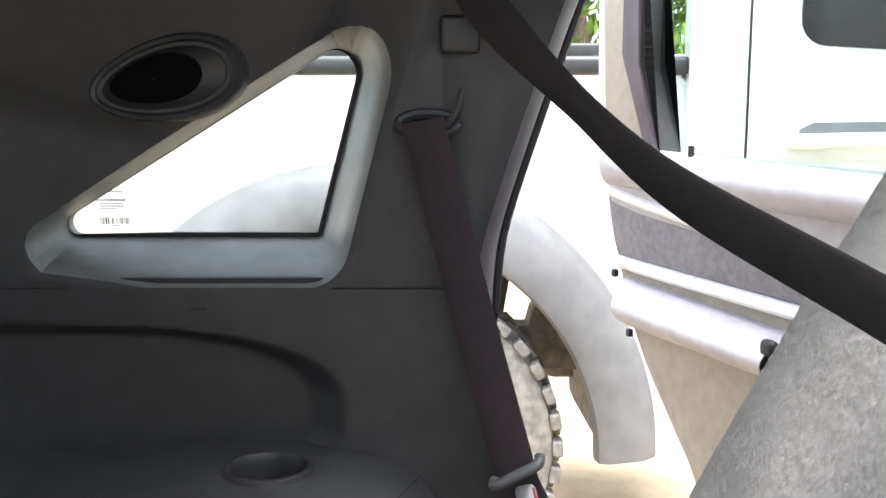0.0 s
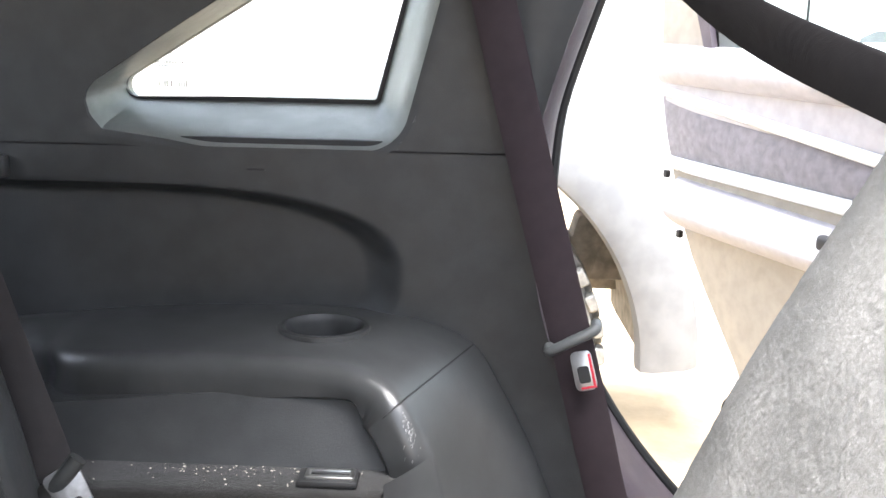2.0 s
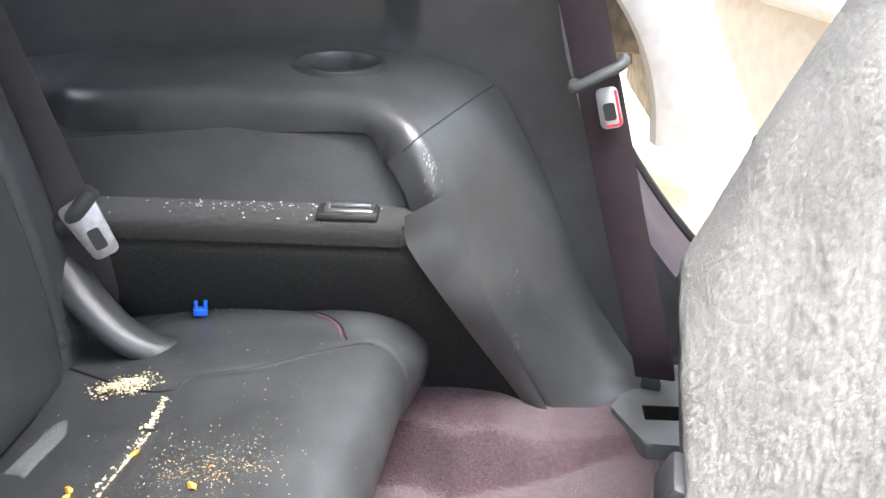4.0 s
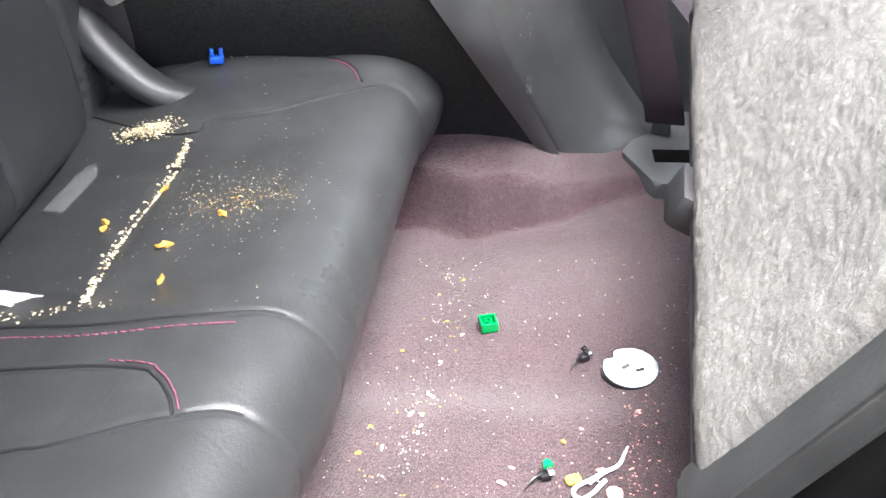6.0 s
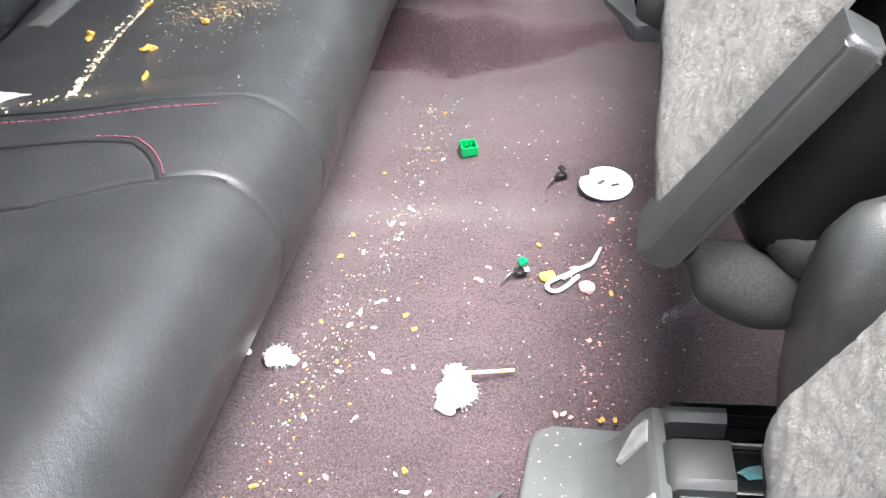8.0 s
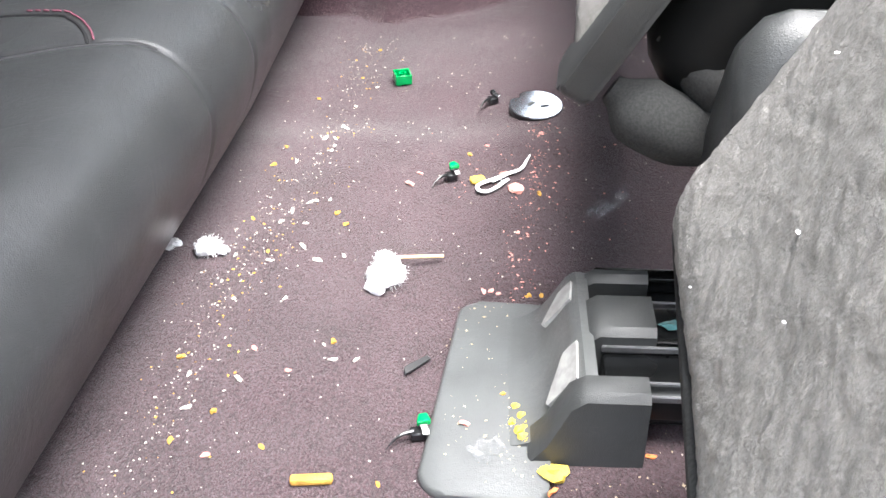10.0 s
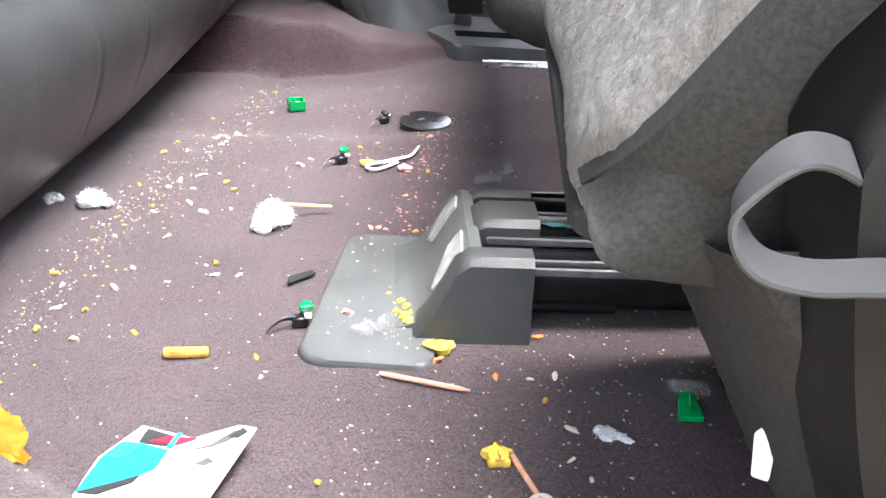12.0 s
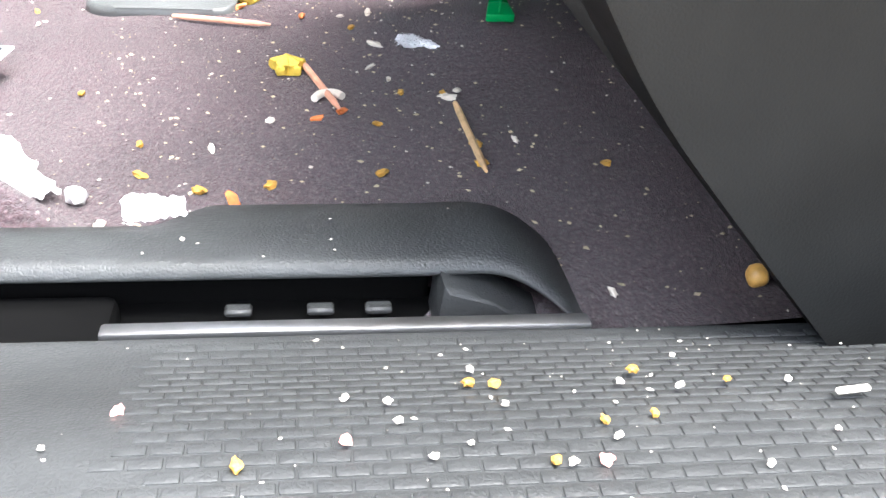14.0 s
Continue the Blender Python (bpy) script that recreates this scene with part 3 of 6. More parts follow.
# armrest sweeping down into the wheel-arch cover
INNER = [(-0.60, 1.105, 0.325), (-0.50, 1.045, 0.345), (-0.44, 0.988, 0.360), (-0.30, 0.968, 0.368), (-0.18, 0.955, 0.369), (-0.125, 0.935, 0.362), (-0.097, 0.918, 0.344), (-0.072, 0.906, 0.305), (-0.056, 0.900, 0.250), (-0.038, 0.895, 0.195), (-0.004, 0.912, 0.120), (0.040, 0.930, 0.034), (0.052, 0.936, 0.008)]
OUTER = [(-0.60, 1.150, 0.345), (-0.50, 1.150, 0.357), (-0.42, 1.150, 0.366), (-0.30, 1.150, 0.373), (-0.16, 1.150, 0.373), (-0.08, 1.148, 0.364), (-0.026, 1.125, 0.340), (0.006, 1.115, 0.293), (0.042, 1.110, 0.225), (0.072, 1.095, 0.155), (0.110, 1.060, 0.088), (0.152, 1.010, 0.040), (0.168, 0.990, 0.010)]


SEAM_RING = []
CUP = Vector((-0.187, 1.055, 0.3805))


def recede(bm):
    """The lower trim draws back towards the far sill near the floor."""
    c = Vector((-0.035, -0.06, 0.57))
    for v in bm.verts:
        v.co += (v.co - c) * 0.055 * step(0.20, 0.04, v.co.z)
    return bm


def arm_foot(x):
    """Height of the armrest's lower edge."""
    return 0.336 + 0.10 * (max(x, -0.45) + 0.13)


def armrest():
    inn, out = smooth_line(INNER, 24), smooth_line(OUTER, 24)
    rings = []
    n = len(inn)
    for i, (a, b) in enumerate(zip(inn, out)):
        d = inn[min(i + 1, n - 1)] - inn[max(i - 1, 0)]
        across = (b - a).normalized()
        up = across.cross(d).normalized()
        if up.dot(Vector((0.6, -0.1, 1))) < 0:
            up = -up
        r = 0.020
        flat = step(-0.115, -0.150, a.x)
        foot = (a - up * 0.048).lerp(Vector((a.x, a.y, arm_foot(a.x))), flat)
        ring = [foot + across * 0.022, foot + across * 0.006, foot + across * 0.001 + (a - foot) * 0.12, a - up * r]
        for k in range(1, 5):
            t = k / 5 * 1.5708
            ring.append(a + across * (r - r * math.cos(t)) - up * (r - r * math.sin(t)))
        for k in range(61):
            t = k / 60
            q = a + across * r + (b - a - across * r) * t
            crown = 0.006 * math.sin(t * math.pi)
            ring.append(q + up * crown)
        ring.append(b - up * 0.03)
        rings.append(ring)
        if i == 144:
            SEAM_RING.extend(ring[3:68])
    bm = recede(loft(rings, closed=False))
    inside = [f for f in bm.faces if f.calc_center_median().z > 0.36 and math.hypot(f.calc_center_median().x - CUP.x, (f.calc_center_median().y - CUP.y) / 0.92) < 0.0445]
    bmesh.ops.delete(bm, geom=inside, context="FACES")
    return bm


arm = part("armrest", armrest(), M_TRIM_LOW, trim, "moulded armrest sweeping down into the wheel-arch cover, scuffed at the corner")
part("armrest_seam", tube(SEAM_RING, 0.0010, 6), M_TWINE, trim)


def cup():
    c = CUP
    prof = [(0.0515, -0.010), (0.0500, -0.0020), (0.0480, -0.0008), (0.0455, -0.0008), (0.0435, -0.0008), (0.0420, -0.003), (0.0405, -0.010), (0.038, -0.060), (0.034, -0.063), (0.001, -0.0635)]
    return loft([[(c.x + r * math.cos(a), c.y + 0.92 * r * math.sin(a), c.z + h) for a in [math.tau * k / 40 for k in range(40)]] for r, h in prof], caps=False)


part("cup_holder", cup(), M_TRIM, trim, "round recessed cup holder")


def scuffs():
    """Pale scrape marks that lie on the moulding."""
    rnd = random.Random(12)
    bm = bmesh.new()
    for cx, cy, cz, n, spread, size in ((-0.078, 0.905, 0.318, 34, 0.010, 0.0011), (0.045, 0.915, 0.115, 14, 0.010, 0.0014), (0.024, 0.93, 0.185, 8, 0.008, 0.0011), (0.052, 0.94, 0.20, 10, 0.011, 0.0012), (0.080, 0.97, 0.14, 8, 0.012, 0.0010), (-0.085, 0.91, 0.335, 14, 0.006, 0.0012)):
        for k in range(n):
            p = Vector((cx + rnd.gauss(0, spread * 0.45), cy + rnd.gauss(0, spread * 0.4), cz + rnd.gauss(0, spread)))
            ok, at, nrm, idx = arm.closest_point_on_mesh(p)
            if not ok:
                continue
            side = nrm.cross(Vector((0.35, 0.1, 1))).normalized()
            up = side.cross(nrm)
            a, b = size * rnd.uniform(0.25, 0.7), size * rnd.uniform(0.6, 2.2)
            q = at + nrm * 0.0003
            bm.faces.new([bm.verts.new(q + side * x + up * y) for x, y in ((-a, -b), (a * 0.6, -b * 0.7), (a, b * 0.8), (-a * 0.5, b))])
    ob = part("scuff_marks", bm, M_SCUFF, trim, "pale scrape marks")
    ob["kind"] = "stuff"


scuffs()

# recessed pocket wall, felt ledge and the box under it
part("pocket_wall", sheet(40, 10, lambda u, v: (-0.62 + 0.545 * u, 0.975 - 0.043 * v + 0.05 * step(0.2, 0.0, v) * step(1.0, 0.85, u), arm_foot(-0.62 + 0.545 * u) + 0.012 - 0.035 * step(0.90, 1.0, u) * step(0.5, 0.0, v) - (arm_foot(-0.62 + 0.545 * u) - 0.259) * max(0.0, v - 0.2) / 0.8)), M_TRIM, trim)


def ledge_box():
    """Box below the ledge: rounded top edge, end cut along the slant."""
    def f(u, v):
        prof = [(0.955, 0.268), (0.92, 0.2685), (0.896, 0.2672), (0.884, 0.2630), (0.875, 0.255), (0.874, 0.24), (0.905, 0.13), (0.955, -0.03)]
        k = v * (len(prof) - 1)
        i = min(int(k), len(prof) - 2)
        y = prof[i][0] + (prof[i + 1][0] - prof[i][0]) * (k - i)
        z = prof[i][1] + (prof[i + 1][1] - prof[i][1]) * (k - i)
        x1 = -0.104 + 0.57 * max(0.0, 0.262 - z) + 0.035 * step(0.87, 0.955, y) * step(0.24, 0.262, z)
        return (-0.62 + (x1 + 0.62) * u, y + 0.03 * step(0.92, 1.0, u) ** 2 * step(0.26, 0.2, z) * 0, z)
    return recede(sheet(60, 28, f))


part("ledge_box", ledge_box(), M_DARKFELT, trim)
FELT_EDGE = smooth_line([(0.950, 0.2705, 0), (0.920, 0.2710, 0), (0.893, 0.2700, 0), (0.880, 0.2670, 0), (0.8735, 0.261, 0), (0.8720, 0.254, 0)], 5)
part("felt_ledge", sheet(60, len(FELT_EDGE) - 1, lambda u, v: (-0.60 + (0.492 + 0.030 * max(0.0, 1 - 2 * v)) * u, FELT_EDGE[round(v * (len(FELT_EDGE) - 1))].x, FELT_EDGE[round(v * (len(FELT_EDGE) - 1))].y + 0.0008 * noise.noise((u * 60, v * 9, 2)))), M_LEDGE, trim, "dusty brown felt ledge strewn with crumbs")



def slant_end():
    """Bevelled end of the box that meets the wheel-arch cover."""
    def f(u, v):
        z = 0.287 - 0.300 * v
        a = Vector((-0.104 + 0.57 * max(0.0, 0.262 - z), 0.868 + 0.31 * max(0.0, 0.24 - z), z))
        zs = (0.008, 0.034, 0.120, 0.195, 0.250, 0.305)
        b = Vector((float(np.interp(z, zs, (0.052, 0.040, -0.004, -0.038, -0.056, -0.072))) + 0.004, float(np.interp(z, zs, (0.936, 0.930, 0.912, 0.895, 0.900, 0.906))) + 0.003, z + 0.012 * (1 - v)))
        t = u
        p = a + (b - a) * t
        p.y -= 0.003 * math.sin(t * 3.14)
        return p
    return recede(sheet(10, 30, f))


part("slant_end", slant_end(), M_TRIM_LOW, trim)
catch = part("ledge_clip", box(0.058, 0.030, 0.008, 0.003, 2, m=pose(-0.160, 0.904, 0.2735)), M_DARK, trim)
bm = bmesh.new()
for dx, dy, sx, sy in ((0, 0.007, 0.046, 0.005), (0, -0.007, 0.046, 0.005), (-0.021, 0, 0.005, 0.018), (0.021, 0, 0.005, 0.018)):
    box(sx, sy, 0.004, 0.0012, 2, m=pose(-0.158 + dx, 0.904 + dy, 0.2785), bm=bm)
part("clip_frame", bm, M_CHROME, catch, "bright metal tie-down loop")


# ---- far seat belts ----
def belt_far():
    b = thing("seat_belt", "brown webbing seat belt hanging down the pillar with its metal tongue", "seat belt", group="seat belts")
    pts = smooth_line([(-0.020, 1.100, 0.742), (-0.016, 1.085, 0.722), (0.030, 1.068, 0.545), (0.083, 1.052, 0.350), (0.122, 1.040, 0.200), (0.158, 1.030, 0.070), (0.170, 1.048, 0.022)], 8)
    part("webbing", ribbon(pts, [(1, -0.25, 0.12)] * 30 + [(1, -0.35, 0.1)] * (len(pts) - 30), 0.046, 0.0022), M_BELT, b)
    sl = [(0.016 * math.cos(a) * 2.0 - 0.016, 1.1165 + 0.004 * math.sin(a), 0.738 + 0.011 * math.sin(a)) for a in [math.tau * k / 24 for k in range(24)]]
    part("belt_slot", tube([*sl, sl[0]], 0.006, 8), M_TRIM, b)
    part("slot_hook", tube(smooth_line([(0.004, 1.104, 0.738), (0.014, 1.100, 0.752), (0.020, 1.100, 0.776)], 6), 0.006, 8, taper=[1 - 0.05 * k for k in range(13)]), M_TRIM, b)
    t = part("tongue", prism(rounded([(-0.011, -0.010), (0.011, -0.010), (0.0115, -0.052), (-0.0115, -0.052)], 0.006), -0.0014, 0.0014, "y", 0.0006), M_CHROME, b, "bright steel belt tongue")
    bar = tube(smooth_line([(-0.031, 0.004, 0.000), (-0.029, -0.006, -0.004), (-0.003, -0.009, 0.003), (0.020, -0.006, 0.009), (0.023, 0.004, 0.015)], 5), 0.0060, 10)
    part("tongue_bar", bar, M_GREY, t)
    win = part("tongue_window", prism(rounded([(-0.0062, -0.026), (0.0062, -0.026), (0.0062, -0.044), (-0.0062, -0.044)], 0.003), -0.0022, 0.0022, "y"), M_DARK, t)
    red = bmesh.new()
    for p, q in (((0.0075, -0.014), (0.0105, -0.048)), ((-0.006, -0.0478), (0.0105, -0.0505))):
        box(abs(q[0] - p[0]) , 0.0034, abs(q[1] - p[1]), 0.0004, 1, m=pose((p[0] + q[0]) / 2, 0, (p[1] + q[1]) / 2), bm=red)
    part("red_edge", red, M_RED, t)
    t.matrix_local = pose(0.083, 1.043, 0.373, -8, -16, -12)
    a = part("anchor_plate", prism(rounded([(-0.014, 0.0), (0.012, 0.0), (0.012, 0.032), (-0.004, 0.037)], 0.008), -0.002, 0.002, "y", 0.0008), M_GREY_DARK, b, "dull steel floor anchor")
    a.matrix_local = pose(0.168, 1.050, 0.002, 0, -10, -20)


belt_far()
b2 = thing("shoulder_belt", "brown webbing shoulder belt stretched slack across the doorway", "seat belt", group="seat belts")
p2 = smooth_line([(0.020, 1.115, 0.905), (0.045, 1.070, 0.855), (0.105, 0.935, 0.778), (0.170, 0.790, 0.706), (0.262, 0.600, 0.648), (0.36, 0.42, 0.585), (0.42, 0.34, 0.54)], 10)
sd = []
for k in range(len(p2)):
    t = k / (len(p2) - 1)
    sd.append(Vector((0.65, 0.1, 0.75)).lerp(Vector((-0.35, 0.25, 0.95)), step(0.05, 0.38, t)))
part("webbing", ribbon(p2, sd, 0.046, 0.0022), M_BELT_DARK, b2)

# ---- third-row bench ----
R3 = pose(-0.125, 0.6, 0.0, 0, 0, -5.5)
bench = thing("bench_cushion", "black leather third-row seat cushion littered with crumbs, red stitching", "car seat", R3)
PROFILE = smooth_line([(-0.042, 0, 0.020), (-0.022, 0, 0.045), (-0.005, 0, 0.090), (-0.003, 0, 0.125), (-0.022, 0, 0.155), (-0.060, 0, 0.168), (-0.130, 0, 0.164), (-0.210, 0, 0.150), (-0.300, 0, 0.132), (-0.380, 0, 0.118)], 14)


def dist_line(p, pts):
    best = 9.0
    for a, b in zip(pts, pts[1:]):
        ax, ay, bx, by = a[0], a[1], b[0], b[1]
        dx, dy = bx - ax, by - ay
        t = max(0, min(1, ((p[0] - ax) * dx + (p[1] - ay) * dy) / (dx * dx + dy * dy + 1e-12)))
        best = min(best, math.hypot(p[0] - ax - t * dx, p[1] - ay - t * dy))
    return best


def curve2(pts, n=6):
    return [(p.x, p.y) for p in smooth_line([(a, b, 0) for a, b in pts], n)]


SEAM_A = curve2([(-0.40, -0.122), (-0.246, -0.119), (-0.16, -0.123), (-0.097, -0.114), (-0.068, -0.108), (-0.041, -0.100), (0.0, -0.100), (0.05, -0.100)])
SEAM_B = curve2([(-0.40, -0.30), (-0.18, -0.241), (-0.137, -0.233), (-0.087, -0.212), (-0.066, -0.204), (-0.037, -0.193), (0.0, -0.193), (0.05, -0.193)])
SEAM_C = curve2([(-0.40, -0.164), (-0.221, -0.164), (-0.116, -0.166), (-0.095, -0.173), (-0.080, -0.188), (-0.071, -0.203)])
SEAM_D = curve2([(-0.40, 0.225), (-0.331, 0.207), (-0.275, 0.182), (-0.222, 0.161), (-0.190, 0.159), (-0.178, 0.171), (-0.121, 0.190), (-0.067, 0.227), (-0.032, 0.256), (0.0, 0.262), (0.05, 0.262)])
SEAM_E = curve2([(-0.267, 0.240), (-0.250, 0.272), (-0.206, 0.290), (-0.147, 0.290), (-0.095, 0.286), (-0.068, 0.272), (-0.056, 0.250)])
FOLD = curve2([(-0.194, 0.150), (-0.196, 0.086), (-0.201, 0.021), (-0.200, -0.041), (-0.190, -0.088)])


def bow(y):
    """The cushion's front edge curves back towards its near end."""
    return -0.055 * max(0.0, -0.05 - y)


def bench_lift(a, y):
    """Height added to the cushion: bolsters, sunken middle, seams."""
    h = 0.0
    mid_far = step(-0.115, -0.06, y) * step(0.21, 0.13, y)
    h -= 0.010 * mid_far * step(-0.05, -0.13, a)
    h += 0.012 * step(0.10, 0.20, y) * step(-0.10, -0.20, a)
    h += 0.012 * step(0.25, 0.32, y)
    mid_near = step(-0.24, -0.32, y) * step(-0.62, -0.5, y)
    h -= 0.010 * mid_near * step(-0.05, -0.13, a)
    h += 0.004 * bell(y + 0.135, 0.05)
    for s in (SEAM_A, SEAM_B, SEAM_C, SEAM_D, SEAM_E, FOLD):
        if s[0][1] - 0.2 < y < s[-1][1] + 0.2:
            d = dist_line((a, y), s)
            w = 0.0030 if s is not FOLD else 0.004
            h -= 0.0015 * bell(d, w) if s is not FOLD else 0.004 * bell(d, w)
    h += 0.0007 * noise.noise((a * 14, y * 14, 1.0)) + 0.00012 * noise.noise((a * 50, y * 50, 7.0))
    return h


def bench_sheet():
    y0, y1 = -0.86, 0.385
    pr = PROFILE

    def f(u, v):
        k = u * (len(pr) - 1)
        i = min(int(k), len(pr) - 2)
        p = pr[i].lerp(pr[i + 1], k - i)
        d = (pr[i + 1] - pr[i]).normalized()
        y = y0 + (y1 - y0) * v
        end = step(0.315, 0.385, y)
        nrm = Vector((-d.z, 0, d.x)) * -1
        q = p + nrm * bench_lift(p.x if i > 40 else 0.03, y) * step(0.03, 0.10, p.z)
        q.z -= 0.040 * end ** 4 * step(0.03, 0.15, q.z)
        q.x -= 0.040 * end ** 4 * step(-0.12, -0.02, q.x)
        return (q.x + bow(y), y - 0.006 * end * step(0.10, 0.02, q.z), q.z)
    bm = sheet(len(pr) - 1, 620, f)
    return bm


part("cushion", bench_sheet(), M_LEATHER, bench)
endcap = []
for k in range(9):
    t = k / 8
    endcap.append([(p.x - 0.002 - 0.040 * step(-0.12, -0.02, p.x) , 0.3845 - 0.0 * t, 0.02 + (p.z - 0.032 - 0.02) * t if p.z > 0.075 else 0.02 + (p.z - 0.02) * t) for p in PROFILE])
part("end_panel", loft(endcap, closed=False), M_LEATHER, bench)


def seat_top(a, y):
    """Height of the cushion top at local a, y."""
    for p, q in zip(PROFILE, PROFILE[1:]):
        if q.x <= a <= p.x and p.z > 0.15 or (q.x <= a <= p.x and p.x < -0.02):
            return p.z + (q.z - p.z) * (a - p.x) / (q.x - p.x) + bench_lift(a, y)
    return 0.15


def stitches(line, name, start, stop, off=0.0, step_len=0.006):
    bm = bmesh.new()
    acc, prev = 0.0, None
    total = 0.0
    for a, b in zip(line, line[1:]):
        L = math.hypot(b[0] - a[0], b[1] - a[1])
        t = 0.0
        while acc + t < L + acc and t < L:
            s = total + t
            if start <= s <= stop:
                x, y = a[0] + (b[0] - a[0]) * t / L, a[1] + (b[1] - a[1]) * t / L
                ang = math.degrees(math.atan2(b[1] - a[1], b[0] - a[0]))
                nx, ny = -(b[1] - a[1]) / L * off, (b[0] - a[0]) / L * off
                box(0.0042, 0.0014, 0.0012, 0.0004, 1, m=pose(x + nx + bow(y), y + ny, seat_top(x + nx, y + ny) + 0.0007, 0, 0, ang), bm=bm)
            t += step_len
        total += L
    return part(name, bm, M_THREAD, bench, "dull red stitching")


for line in (SEAM_A, SEAM_B, SEAM_C, SEAM_D, SEAM_E):
    pts = [(a + bow(y), y, seat_top(a, y) + 0.0004) for a, y in line if -0.37 < a < -0.03]
    part("seam", tube(pts, 0.0013, 6), M_PIPING, bench)
stitches(SEAM_A, "stitching", 0.05, 0.335, -0.013)
stitches(SEAM_C, "stitching", 0.27, 0.36, 0.004)
stitches(SEAM_E, "stitching", 0.20, 0.27, -0.004)

back3 = thing("rear_bench_seat", "black leather third-row backrest leaning back, piped edge", "car seat back", R3)


def backrest():
    def f(u, v):
        a = math.tau * v
        ht = 0.50
        hy = 0.125 + (ht - 0.02) * (0.5 - 0.5 * math.cos(min(math.pi, a if a < math.pi else math.tau - a)))
        front = a < math.pi
        lean = -0.315 - 0.30 * (hy - 0.125)
        bulge = 0.045 * math.sin(min(1, max(0, (hy - 0.125) / ht)) * math.pi) ** 0.5
        y = -0.86 + 1.135 * u
        endr = step(0.215, 0.275, y)
        x = lean + (bulge * (1 - 0.8 * endr ** 2) if front else -0.10 * (1 - 0.3 * endr))
        if front:
            x -= 0.006 * bell(y - 0.190, 0.004) + 0.006 * bell(y + 0.13, 0.004) + 0.005 * bell(y - 0.04 + 0.1 * (hy - 0.2), 0.004)
            x -= 0.005 * bell(hy - 0.30, 0.004) * step(0.19, 0.18, y)
        return (x, y - 0.015 * (1 - endr) * 0, hy)
    bm = sheet(240, 80, f)
    return bm


part("backrest", backrest(), M_LEATHER, back3)
part("back_end", box(0.115, 0.03, 0.46, 0.014, 3, m=pose(-0.430, 0.262, 0.36, 0, -16.5, 0)), M_LEATHER, back3)
part("piping", tube([(-0.315, -0.86 + 1.1 * k / 20, 0.1255) for k in range(21)], 0.004, 8), M_PIPING, back3)

b3 = thing("rear_belt", "black webbing lap belt with bright tongue beside the backrest", "seat belt", group="seat belts")
pb = smooth_line([(-0.53, 0.93, 0.56), (-0.50, 0.925, 0.47), (-0.455, 0.905, 0.36), (-0.418, 0.880, 0.285), (-0.405, 0.866, 0.255)], 8)
part("webbing", ribbon(pb, [(1, 0.2, 0.2)] * len(pb), 0.046, 0.0022), M_BELT_DARK, b3)
pb = smooth_line([(-0.405, 0.866, 0.256), (-0.40, 0.870, 0.22), (-0.405, 0.885, 0.17), (-0.43, 0.89, 0.12)], 8)
part("webbing", ribbon(pb, [(1, 0.35, 0.1)] * len(pb), 0.044, 0.0022), M_BELT_DARK, b3)
tg = part("tongue", prism(rounded([(-0.020, 0.012), (0.016, 0.016), (0.013, -0.044), (-0.011, -0.044)], 0.006), -0.0014, 0.0014, "y", 0.0006), M_STEEL, b3, "bright steel belt tongue")
part("tongue_window", prism(rounded([(-0.006, -0.016), (0.006, -0.016), (0.006, -0.036), (-0.006, -0.036)], 0.003), -0.0022, 0.0022, "y"), M_DARK, tg)
tg.matrix_local = pose(-0.393, 0.858, 0.283, -12, -24, 18)
part("tongue_bar", tube(smooth_line([(-0.425, 0.868, 0.262), (-0.400, 0.858, 0.283), (-0.383, 0.862, 0.305)], 5), 0.008, 10), M_GREY_DARK, b3)
st = thing("buckle_stalk", "black padded belt buckle stalk lying beside the cushion", "buckle stalk")
part("stalk", tube(smooth_line([(-0.430, 0.872, 0.235), (-0.400, 0.850, 0.205), (-0.360, 0.838, 0.170), (-0.325, 0.846, 0.150), (-0.31, 0.858, 0.146)], 8), 0.021, 14, flat=0.7), M_LEATHER, st)

# ---- second-row seats, tipped forward ----
TILT2 = 64.0


def seat_back(label, x, y1, zlow, length, near_edge):
    """A tipped seat back: a felt board, its near edge running along near_edge(a)."""
    e = thing("tipped_seat", label, "car seat", pose(x, 0, zlow, 0, 0, -8.5), group="second-row seats")
    tilt = pose(0, 0, 0, 0, -TILT2, 0)

    def f(u, v):
        a = length * u
        y0 = near_edge(a)
        y = y0 + (y1 - y0) * v
        edge = min(a, 0.03) / 0.03
        side = min(y - y0, y1 - y, 0.020) / 0.020
        n = 0.013 * math.sqrt(max(0, 1 - (1 - edge) ** 2)) * math.sqrt(max(0, 1 - (1 - side) ** 2))
        n += 0.004 * noise.noise((a * 9, y * 9, 2)) + 0.0007 * noise.noise((a * 60, y * 60, 5)) + 0.0008 * noise.noise((a * 150, y * 150, 8)) + 0.0009 * noise.noise((a * 330, y * 330, 3)) + 0.010 * math.sin(math.pi * u)
        return tilt @ Vector((a, y, n))
    part("felt_board", sheet(int(length / 0.0021), int((y1 - near_edge(0.3)) / 0.0021), f), M_FELT, e, "fuzzy grey felt back board")
    return e, tilt


